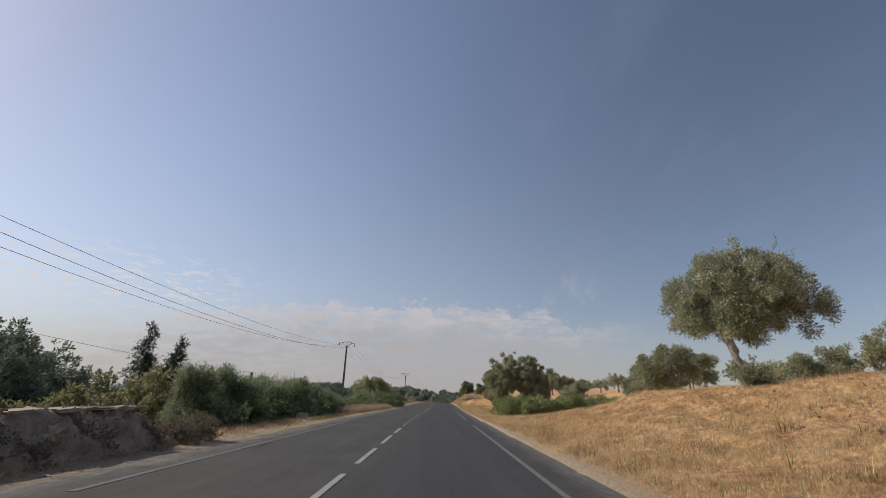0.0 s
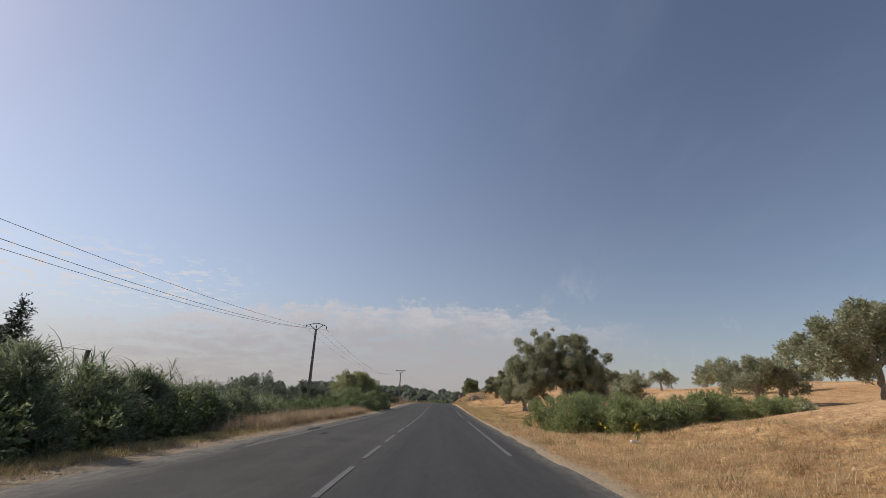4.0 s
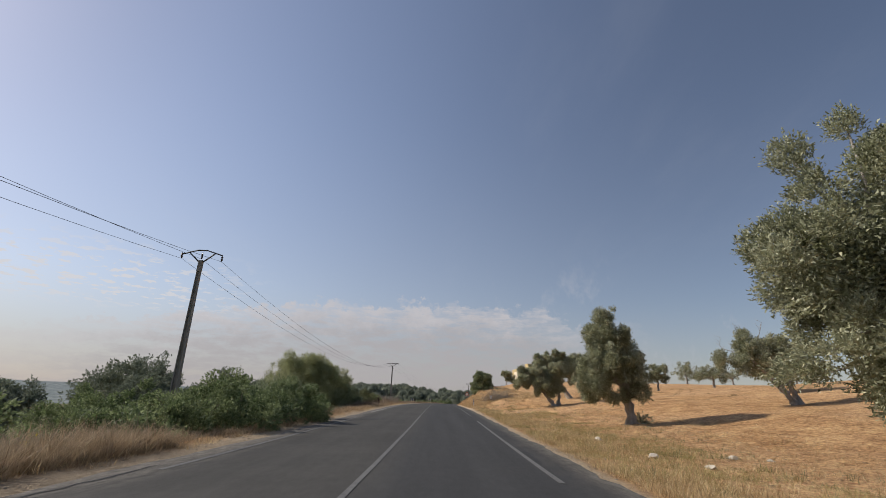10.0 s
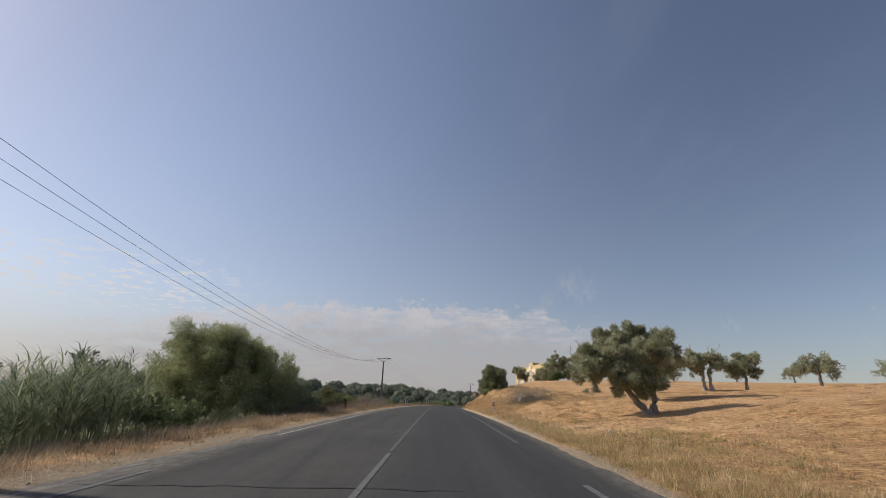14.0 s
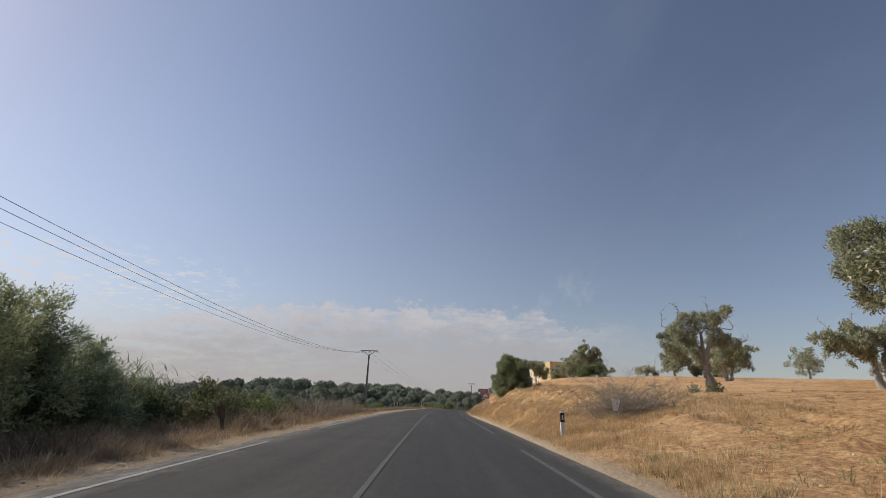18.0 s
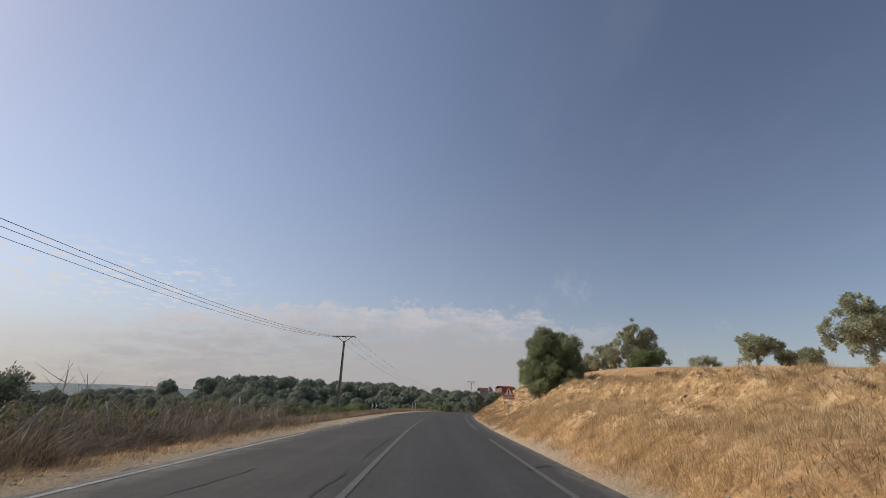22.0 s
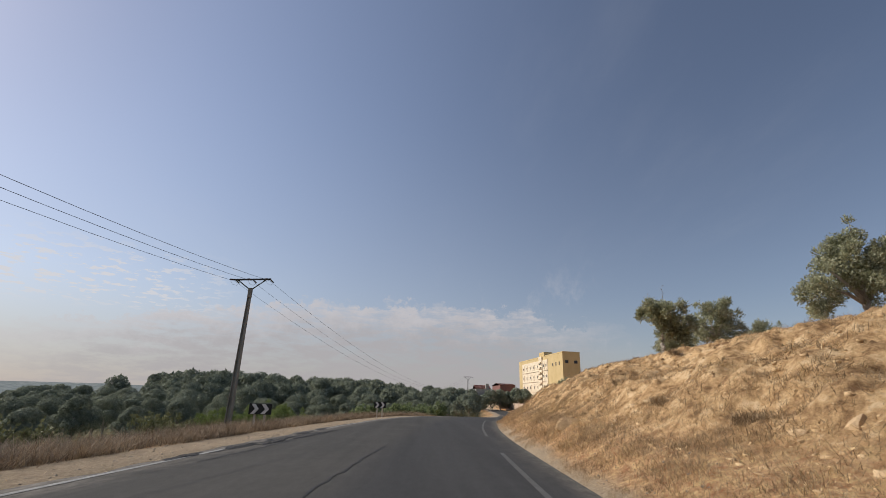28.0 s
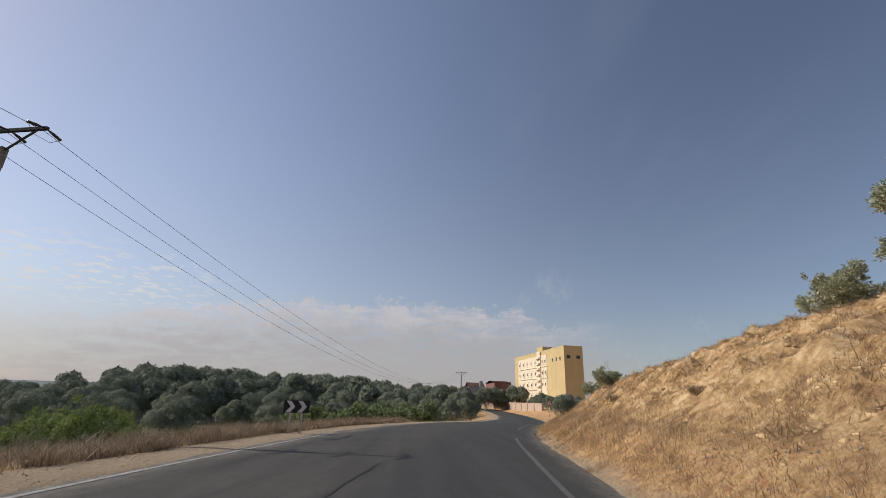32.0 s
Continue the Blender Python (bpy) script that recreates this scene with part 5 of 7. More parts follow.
def twigs(start, way, length, w, rs, seg=6, curl=0.3, sag=0.0):
    """Thin crooked three-sided twigs; returns their points and the mesh arrays."""
    n = len(start)
    way = way / np.linalg.norm(way, axis=1, keepdims=True)
    pts = [start]
    for i in range(seg):
        way = way + curl * rs.normal(size=(n, 3)) * 0.5 + np.array([0, 0, -sag / seg])
        way /= np.linalg.norm(way, axis=1, keepdims=True)
        pts.append(pts[-1] + way * (length / seg)[:, None])
    pts = np.stack(pts, 1)
    main = pts[:, -1] - pts[:, 0]
    a = np.cross(main, unit(n, rs))
    a /= np.linalg.norm(a, axis=1, keepdims=True) + 1e-9
    b = np.cross(main, a)
    b /= np.linalg.norm(b, axis=1, keepdims=True) + 1e-9
    r = w[:, None] * np.linspace(1, 0.25, seg + 1)
    ring = [pts + r[..., None] * (math.cos(q) * a + math.sin(q) * b)[:, None] for q in (0, 2.094, 4.189)]
    v = np.stack(ring, 2).reshape(-1, 3)
    k = (np.arange(n)[:, None] * (seg + 1) + np.arange(seg)).ravel()[:, None] * 3
    f = np.concatenate([k + np.array([q, (q + 1) % 3, 3 + (q + 1) % 3, 3 + q]) for q in range(3)])
    return pts, v, f


def tangle(name, x, y, rx, ry, h, n, seed, label, mat=None, cat="dead bush", group="", w=0.012, lean=1.0, sag=0.5, curl=0.3, kids=5, z=None):
    """A heap of bare crooked branches with side twigs."""
    rs = np.random.RandomState(seed)
    mat = mat or TWIG
    foot = on(x, y) - 0.05 if z is None else z
    t = thing(name, x, y, foot, label, cat, group)
    px_, py_ = rs.uniform(-rx, rx, n), rs.uniform(-ry, ry, n)
    start = np.stack([px_, py_, land(px_ + x, py_ + y) - foot - 0.05], 1)
    az = rs.uniform(0, 6.28, n)
    up = rs.uniform(0.35, 1.0, n)
    way = np.stack([np.cos(az) * lean, np.sin(az) * lean, up * 1.2], 1)
    pts, v, f = twigs(start, way, h * rs.uniform(0.6, 1.5, n), w * rs.uniform(0.6, 1.3, n), rs, 7, curl, sag)
    out = [(v, f)]
    at = pts[:, 2:].reshape(-1, 3)
    pick = rs.randint(0, len(at), n * kids)
    _, v, f = twigs(at[pick], unit(n * kids, rs) + np.array([0, 0, 0.35]), h * rs.uniform(0.15, 0.55, n * kids), np.full(n * kids, w * 0.45), rs, 4, curl * 1.3, sag)
    out.append((v, f))
    tagged(part("branching", fast("branching", *joined(*out), mat), mat, t), kind="stuff")
    return t


def scatter(name, label, mat, ys, ds, n, h, w, seed, lean=0.35, tuft=7, cat="grass", spread=0.09, keep=None, seg=1):
    """Tufts of grass over a stretch beside the road: one object that nobody could count."""
    rs = np.random.RandomState(seed)
    y, d = rs.uniform(*ys, n), ds[0] + (ds[1] - ds[0]) * rs.random(n) ** 1.25 if ds[0] >= 0 else ds[1] - (ds[1] - ds[0]) * rs.random(n) ** 1.25
    if keep is not None:
        ok = keep(d, y, rs)
        y, d = y[ok], d[ok]
    n = len(y)
    sc = 0.5 + 0.9 * rs.random(n) ** 1.5
    yy = np.repeat(y, tuft) + rs.normal(0, spread, n * tuft)
    dd = np.repeat(d, tuft) + rs.normal(0, spread, n * tuft)
    xx = road_x(yy) + dd
    base = np.stack([xx, yy, land(xx, yy) - 0.02], 1)
    m = n * tuft
    v, f = blades(base, rs.uniform(0, 6.28, m), np.repeat(sc, tuft) * h * rs.uniform(0.5, 1.1, m), rs.uniform(0, lean * 2, m), rs.uniform(0, 0.7, m), w * rs.uniform(0.8, 1.6, m), seg)
    return tagged(part(name, fast(name, v, f, mat), mat), label, cat, kind="stuff")


def clumpy(cell, level, seed):
    return lambda d, y, rs: (lattice(d, y, cell, seed) + 0.6 * lattice(d, y, cell * 0.4, seed + 1) + 0.5 * lattice(d, y, cell * 4, seed + 2) + 0.2 * rs.normal(size=len(d))) > level + 9.0 * ((y > 140) & (d < 0) & (d > -5.9)) + 0.9 * ((y > 27) & (y < 38) & (d < -5.3) & (d > -9.5)) + 0.8 * ((y > 90) & (y < 108) & (d > 6.4) & (d < 30))


def patchy(scale, level):
    return lambda d, y, rs: (rs.random(len(d)) > 0.72 * ((y > 88) & (y < 122) & (d > 6.2) & (d < 30))) & ((waves(d * scale + 40, y * scale * 0.8) + 0.35 * rs.normal(size=len(d))) > level)


scatter("dry_grass", "short straw-yellow grass on the roadside bank", STRAW, (-3, 205), (5.15, 15), 52000, 0.16, 0.010, 1, tuft=8, spread=0.08, keep=clumpy(0.9, 0.02, 11))
scatter("dry_grass", "matted pale straw on the first bank", STRAW, (-3, 48), (5.2, 14), 9000, 0.24, 0.009, 27, tuft=14, spread=0.10, lean=0.6, keep=clumpy(0.8, -0.05, 111))
scatter("dry_grass", "fine matted dry grass on the first bank", STRAW, (-3, 34), (5.0, 14), 12000, 0.13, 0.006, 77, tuft=15, spread=0.13, lean=1.1, keep=clumpy(0.7, -0.35, 191))
scatter("dry_weeds", "fine brown withered herbs on the first bank", MAT_WEED, (-3, 34), (5.0, 13), 4200, 0.12, 0.006, 78, tuft=22, spread=0.12, lean=1.0, keep=clumpy(0.9, -0.05, 201))
scatter("dry_grass", "tall straw-yellow grass tufts along the verge", STRAW, (-3, 205), (5.2, 9.0), 9000, 0.30, 0.009, 2, tuft=12, spread=0.09, keep=clumpy(1.3, 0.2, 21))
scatter("dry_grass", "straw stubble across the dry field", STRAW, (0, 200), (13, 45), 9000, 0.11, 0.016, 3, tuft=7, spread=0.25, lean=0.8, keep=patchy(0.3, 0.15))
scatter("dry_weeds", "mats of brown withered weeds on the roadside bank", BANK_WEED, (-3, 205), (5.2, 16), 24000, 0.13, 0.008, 4, tuft=16, spread=0.10, lean=0.8, keep=clumpy(0.8, 0.25, 31))
scatter("dry_weeds", "small dark withered weeds dotted over the verge", DARK_WEED, (-3, 205), (5.2, 14), 6000, 0.11, 0.008, 24, tuft=20, spread=0.07, lean=0.9, keep=clumpy(0.7, 0.22, 41))
scatter("dry_weeds", "brownish thorny mats on the cut bank", BANK_WEED, (116, 141), (6.0, 15), 1300, 0.17, 0.010, 14, tuft=30, spread=0.15, lean=1.1, keep=patchy(0.6, 0.1))
scatter("dry_weeds", "brownish thorny mats under the evergreen and beyond", MAT_WEED, (138, 205), (5.6, 15), 9500, 0.17, 0.009, 74, tuft=30, spread=0.15, lean=1.0, keep=clumpy(1.4, -0.1, 181))
scatter("dry_weeds", "brown dry grass at the foot of the bank", MAT_WEED, (136, 205), (5.1, 7.4), 3200, 0.18, 0.008, 15, tuft=22, spread=0.15, lean=0.9, keep=clumpy(0.9, -0.2, 51))
scatter("dry_grass", "pale tall grass along the bank and its brow", STRAW, (106, 141), (4.9, 13.5), 15000, 0.26, 0.009, 17, tuft=12, spread=0.12, lean=0.5, keep=clumpy(1.2, -0.4, 61))
scatter("dry_grass", "tall pale straw in the roadside verge", STRAW, (48, 114), (5.05, 7.6), 6500, 0.26, 0.009, 28, tuft=14, spread=0.11, lean=0.5, keep=clumpy(1.0, -0.2, 121))
scatter("green_weeds", "green and yellowish weeds among dry grass", SCRUB, (-3, 112), (5.2, 12), 1900, 0.26, 0.014, 5, tuft=14, spread=0.13, keep=patchy(0.35, 0.15))
scatter("green_weeds", "fresh yellow-green weeds in the dry verge", VERGE, (56, 104), (5.2, 10.5), 6500, 0.20, 0.008, 16, tuft=18, spread=0.14, lean=0.6, keep=clumpy(1.6, -0.2, 161))
scatter("dry_grass", "straw-yellow grass on the shoulder edge", STRAW, (-3, 205), (-8.0, -4.7), 6500, 0.20, 0.010, 6, tuft=12, lean=0.6, keep=clumpy(0.9, -0.05, 91))
scatter("dry_weeds", "rust-brown tall weeds beside the shoulder", RUST_WEED, (-3, 205), (-9.5, -5.2), 6500, 0.30, 0.011, 7, tuft=14, spread=0.15, lean=0.7, keep=clumpy(1.1, 0.0, 71))
scatter("dry_weeds", "brown-grey withered weeds along the shoulder", MAT_WEED, (-3, 210), (-8.6, -4.8), 7500, 0.30, 0.010, 19, tuft=14, spread=0.14, lean=0.9, keep=clumpy(0.8, 0.0, 101))
scatter("grey_weeds", "grey withered thistles beside the shoulder", GREY_WEED, (30, 210), (-11.0, -6.6), 5500, 0.55, 0.012, 8, tuft=14, spread=0.15, lean=0.6, keep=clumpy(1.3, 0.0, 81))
scatter("green_weeds", "low yellow-green grass beside the shoulder", VERGE, (26, 40), (-7.6, -5.0), 2600, 0.16, 0.008, 76, tuft=16, spread=0.10, lean=0.7)
scatter("green_weeds", "low green weeds on the valley side", SCRUB, (-3, 215), (-16, -8), 7500, 0.55, 0.03, 9, tuft=10, keep=patchy(0.3, -0.2))
scatter("straw_litter", "bleached straw litter on the dirt shoulder", STRAW, (-3, 205), (-5.9, -4.6), 3000, 0.06, 0.012, 10, tuft=4, lean=1.5)
scatter("dry_weeds", "brown grass tufts crowding the asphalt edge", BANK_WEED, (-3, 205), (5.05, 5.9), 5000, 0.14, 0.008, 18, tuft=10, lean=0.6, keep=patchy(0.5, -0.2))
scatter("straw_litter", "bleached straw litter on the dirt shoulder", STRAW, (-3, 205), (4.7, 5.9), 9000, 0.07, 0.012, 11, tuft=4, lean=1.5)

scatter("dry_grass", "withered brown grass along the foot of the cut bank", MAT_WEED, (140, 205), (4.62, 6.2), 4200, 0.14, 0.008, 71, tuft=14, spread=0.10, lean=0.6, keep=clumpy(0.8, -0.3, 171))
scatter("straw_litter", "heap of cut dry stalks thrown on the bank", STRAW, (166.2, 168.9), (5.6, 7.3), 330, 0.15, 0.02, 72, tuft=9, spread=0.14, lean=1.2)
scatter("dry_weeds", "small grey-brown thorn cushions dotted over the cut bank", MAT_WEED, (120, 203), (7.0, 15), 120, 0.24, 0.009, 73, tuft=110, spread=0.15, lean=0.9)

scatter("dry_weeds", "dark withered weeds dotted over the bare field", DARK_WEED, (86, 122), (6.5, 32), 170, 0.22, 0.009, 75, tuft=60, spread=0.16, lean=0.9)

# reeds
for k, (x, y, rx, ry, n, h) in enumerate(((-10.8, 23.0, 1.5, 1.6, 90, 2.3), (-11.2, 28.5, 2.0, 2.2, 200, 2.4), (-11.6, 33.0, 2.2, 2.4, 230, 2.6), (-11.5, 37.0, 2.2, 2.2, 180, 2.3), (-12.0, 44.0, 2.4, 3.0, 120, 1.7), (-12.5, 50.5, 2.4, 3.0, 110, 1.9), (-14.0, 57.0, 2.6, 3.0, 90, 1.9),
                                          (-13.6, 88.8, 2.4, 2.2, 170, 2.9), (-16.0, 92.0, 2.0, 2.0, 100, 2.7), (-10.6, 85.0, 1.6, 2.0, 110, 2.0), (-13.0, 112.4, 1.6, 1.8, 120, 2.8), (-11.8, 107.0, 1.3, 1.6, 90, 3.0), (-12.4, 109.6, 1.4, 1.6, 100, 2.9), (-17.0, 116.0, 2.5, 2.5, 80, 2.2))):
    reeds(x, y, rx, ry, n, h, 300 + k)


def hedge(pts, mat, label, seed, h, r, n, size=0.15, name="bramble_bush", group="roadside bushes", thin=0.55, flowers=None):
    for k, (x, y, s) in enumerate(pts):
        rr = r * s
        shrub(name, x, y, [(0, 0, h * s * 0.45, rr, rr * 1.1, h * s * 0.55), (rr * 0.6, rr * 0.3, h * s * 0.35, rr * 0.7, rr * 0.8, h * s * 0.42), (-rr * 0.5, -rr * 0.3, h * s * 0.55, rr * 0.7, rr * 0.7, h * s * 0.42)], int(n * s), mat, label, size, seed + k, 0.38, group, thin, flowers=flowers)


hedge([(-9.0, 65.5, 0.7), (-8.3, 68.5, 0.9), (-7.9, 71.5, 1.05), (-7.7, 74.5, 1.05), (-7.9, 77.0, 0.8), (-11.5, 69.5, 1.0), (-11.2, 73.5, 1.05), (-14.5, 72.0, 0.9), (-11.5, 77.0, 0.9), (-10.5, 81.5, 0.8)], BRAMBLE, "dense dark green bramble hedge along the road", 340, 1.95, 2.0, 26000, 0.068)
hedge([(-9.6, 33.5, 0.8), (-9.8, 38.5, 0.8), (-10.0, 44.0, 0.7), (-10.8, 48.5, 0.7), (-11.5, 54.0, 0.75), (-12.0, 58.5, 0.75), (-11.0, 62.0, 0.7), (-15.5, 62.5, 0.9), (-16.5, 67.0, 0.85), (-19.5, 72.0, 0.9), (-15.5, 55.0, 0.8), (-9.4, 29.0, 0.85), (-9.2, 31.5, 0.9), (-9.5, 35.5, 0.85), (-10.0, 41.0, 0.75), (-9.8, 26.0, 0.85), (-9.9, 23.0, 0.8), (-9.8, 20.0, 0.75), (-10.8, 91.0, 0.7), (-10.5, 112.0, 0.7), (-11.5, 117.5, 0.6), (-12.5, 122, .6)], BRAMBLE, "dark green undergrowth at the foot of reeds", 360, 2.1, 1.7, 7500, 0.10)
hedge([(-13.0, 22.5, 0.85), (-15.5, 25.5, 0.95), (-15.0, 20.5, 0.72), (-18.0, 27.5, 0.95), (-12.6, 26.0, 0.85), (-19, 22, 0.72)], FIG, "sprawling fig bush with yellowing leaves behind a wall", 380, 3.2, 2.2, 9000, 0.13, "fig_bush", "fig bushes", 0.75)
hedge([(-7.0, 4.8, 0.32), (-6.95, 6.4, 0.30), (-7.05, 8.3, 0.34), (-6.95, 10.0, 0.28), (-6.9, 11.7, 0.28), (-7.5, 5.2, 0.5), (-7.5, 7.0, 0.46), (-6.9, 12.9, 0.36), (-7.5, 9.4, 0.44), (-7.4, 11.4, 0.5), (-6.6, 13.9, 0.3)], CREEPER, "withered brown creeper hanging over a low wall", 390, 1.9, 1.0, 13000, 0.045, "dry_creeper")
hedge([(6.9, 50.4, 0.68), (7.1, 48.2, 0.75), (7.3, 43.4, 0.68), (7.9, 40.6, 0.56), (9.2, 41.0, 0.58), (10.9, 41.6, 0.52), (9.4, 43.6, 0.66), (12.6, 42.6, 0.5), (12.2, 45.0, 0.55), (7.4, 46.2, 0.72), (14.6, 44.6, 0.45), (8.4, 44.8, 0.72), (8.9, 47.3, 0.92), (8.6, 49.8, 0.8), (10.6, 46.6, 0.66), (12.6, 47.6, 0.6), (14.6, 48.6, 0.58), (16.8, 49.0, 0.5), (10.4, 49.6, 0.62), (18.8, 49.6, 0.42), (16.4, 45.6, 0.40), (18.4, 46.4, 0.38), (20.6, 47.4, 0.36), (21.5, 49.8, 0.36)], OLEANDER, "bushy green oleander with a few pink flowers", 400, 2.35, 1.7, 22000, 0.105, "oleander_bush", "oleanders by the field", 0.22, (PINK, 40, 5))
hedge([(-9.8, 187.0, 0.8), (-11.8, 189.0, 1.0), (-14.2, 187.5, 0.9), (-13.2, 191.5, 0.9), (-16.5, 190.0, 0.8)], FRESH, "bright fresh green shrub by the shoulder", 420, 2.3, 1.8, 26000, 0.065, "green_shrub", "fresh green shrubs")
hedge([(-3.6, 200.5, 0.55), (-2.0, 206.5, .7), (0.2, 212.5, 0.9), (3.0, 219, 1.0), (-5.5, 204, 0.8)], BRAMBLE, "dark green bush on the outside of a bend", 440, 2.3, 1.9, 5000, 0.2)
hedge([(11.4, 77.8, 0.14), (12.1, 17.8, 0.56), (16.2, 119.6, 0.2), (15.4, 120.5, 0.15), (11.6, 59.6, .25), (17.5, 43, .25)], OLIVE, "low grey-green suckers at an olive's foot", 450, 1.7, 1.5, 9000, 0.075, "olive_suckers", "suckers at the trunks")
hedge([(-10.0, 127.5, .6), (-10.6, 156.0, 0.5), (-11.5, 162.0, 0.5), (-10.8, 169.0, 0.5), (-12.5, 175, .6), (-13.5, 148, .8), (-14.5, 134, 0.8), (-15.5, 141, .9)], SCRUB, "grey-green scrub on the valley side", 460, 1.9, 1.6, 4200, 0.13, "scrub_bush")

hedge([(-11.2 - 0.9 * (k % 2), 124.5 + 3.6 * k, 0.62 + 0.1 * (k % 3)) for k in range(10)], SCRUB, "grey-green scrub behind a brush fence", 480, 1.9, 1.7, 5200, 0.12, "scrub_bush")

hedge([(-8.7 - 0.5 * (k % 2), 123.0 + 2.4 * k, 0.62 + 0.12 * (k % 3)) for k in range(8)], CREEPER, "withered grey-brown bush in a brush fence", 500, 1.5, 1.5, 7000, 0.055, "withered_bush", "withered bushes")

for k, (x, y, s) in enumerate(((-11.3, 106.0, 1.0), (-12.0, 108.6, 0.98), (-12.7, 111.2, 0.85), (-10.0, 107.0, 0.62), (-13.4, 113.6, 0.68), (-9.0, 33.2, 0.58), (-9.2, 35.6, 0.60), (-9.5, 37.6, 0.52), (-9.4, 39.8, 0.46), (-9.6, 42.2, 0.44), (-9.9, 44.8, 0.44), (-8.9, 30.6, 0.56), (-9.9, 19.6, 0.66), (-10.1, 22.2, 0.74), (-10.4, 25.0, 0.70), (-10.6, 28.0, 0.66))):
    shrub("cane_bush", x, y, [(0, 0, 1.6 * s, 1.2 * s, 1.3 * s, 1.4 * s), (0.7 * s, 0.5 * s, 1.2 * s, 1.0 * s, 1.1 * s, 1.0 * s), (-0.6 * s, -0.4 * s, 2.3 * s, 0.8 * s, 0.9 * s, 1.1 * s), (0.2 * s, 0.4 * s, 2.9 * s, 0.6 * s, 0.7 * s, 0.7 * s)], int(30000 * s), REED, "leafy green cane bush beside the shoulder", 0.15, 530 + k, 0.42, "cane bushes", 0.16, droop=0.35)
hedge([(-8.3, 116.2, 0.55), (-8.9, 117.6, 0.6)], FRESH, "fresh green shrub beside the shoulder", 516, 2.2, 1.5, 12000, 0.075, "green_shrub", "fresh green shrubs")
hedge([(-9.2, 112.4, 0.8), (-9.6, 114.8, 0.85), (-9.4, 118.0, 0.85), (-10.6, 112.5, 0.95), (-9.8, 121.5, 0.8)], SCRUB, "green and rusty scrub beside the shoulder", 520, 2.2, 1.6, 9000, 0.10, "scrub_bush")
scatter("dry_grass", "fluffy pale brown grass plumes along the shoulder", PLUME, (37.5, 64), (-8.6, -5.25), 2600, 0.62, 0.008, 141, tuft=26, spread=0.16, lean=0.55, keep=clumpy(1.0, -0.45, 142), seg=2)
scatter("dry_grass", "pale plumes of dry grass beside the shoulder", PLUME, (64, 122), (-8.0, -5.3), 2000, 0.34, 0.008, 143, tuft=22, spread=0.15, lean=0.6, keep=clumpy(1.2, -0.15, 144), seg=2)
scatter("dry_grass", "rusty and pale weeds heaped along the shoulder", RUST_WEED, (138, 205), (-9.2, -5.9), 4200, 0.50, 0.009, 145, tuft=24, spread=0.16, lean=0.65, keep=clumpy(1.1, -0.35, 146), seg=2)
scatter("dry_weeds", "reddish brown withered weeds in front of the scrub", RUST_WEED, (102, 124), (-9.6, -6.0), 1500, 0.75, 0.010, 147, tuft=26, spread=0.18, lean=0.6, keep=clumpy(1.2, -0.3, 148), seg=2)

# dead and dry bushes
tangle("dead_bush", 7.6, 111.6, 0.85, 0.7, 1.75, 230, 21, "large grey dead bush of tangled branches on the bank", w=0.013, lean=1.0, sag=0.75, curl=0.34, kids=7)
tangle("dead_bush", 6.6, 110.8, 0.4, 0.4, 0.9, 60, 22, "grey dead bush beside a marker post", w=0.008, lean=1.1, sag=0.9, kids=6)
tangle("dead_bush", 9.0, 112.6, 0.6, 0.5, 0.8, 70, 23, "low brown dead bush spreading over the field's edge", RUST_WEED, w=0.007, lean=1.3, sag=0.9, kids=7)
tangle("dead_bush", 7.7, 149.6, 0.6, 0.5, 0.8, 40, 24, "small dead bush behind a warning sign", w=0.009)
tangle("dead_shrub", -16.4, 128.7, 0.12, 0.12, 3.0, 5, 25, "bare forked dead shrub against the sky", w=0.042, lean=0.5, sag=-0.3, curl=0.42, kids=9)
tangle("dead_shrub", -17.3, 126.8, 0.15, 0.15, 3.2, 6, 26, "bare forked dead shrub", w=0.03, lean=0.6, sag=-0.2, curl=0.4, kids=8)
tangle("dead_shrub", -14.2, 47.0, 0.1, 0.1, 1.9, 3, 28, "bare dry stalk standing over reeds", w=0.022, lean=0.2, sag=0.0, curl=0.22, kids=9)
for k in range(10):                               # fence of piled branches
    y = 122.5 + k * 1.9
    x = float(road_x(y)) - 7.0 - 0.25 * math.sin(k)
    tangle("brush_fence", x, y, 0.7, 1.05, 1.15, 95, 50 + k, "fence of piled dry branches along the shoulder", GREY_WEED if k % 2 else TWIG, "brush fence", "brush fence", 0.011, lean=0.9, sag=0.35, curl=0.28, kids=6)
    tangle("brush_fence", x - 0.35, y, 0.6, 0.9, 1.75, 16, 250 + k, "long dry poles sticking out of a brush fence", TWIG, "brush fence", "brush fence", 0.019, lean=0.9, sag=0.0, curl=0.07, kids=2)
rng = random.Random(61)
for k in range(12):                               # stakes that hold the fence
    y = 122.0 + k * 1.65 + rng.uniform(-0.4, 0.4)
    x = float(road_x(y)) - 6.75 - rng.uniform(0, 0.5)
    h = rng.uniform(0.95, 1.45)
    a, b = rng.uniform(-0.3, 0.3), rng.uniform(-0.35, 0.35)
    t = thing("fence_stake", x, y, on(x, y), "crooked pale grey fence stake among dry branches", "fence post", "fence stakes")
    part("stake", tube(bmesh.new(), [(0, 0, -0.2), (a * 0.4 + 0.03, b * 0.4, h * 0.4), (a * 0.7 - 0.02, b * 0.7, h * 0.75), (a, b, h)], [0.045, 0.040, 0.034, 0.028], 7, 0.15, rng), STAKE, t, "", True)
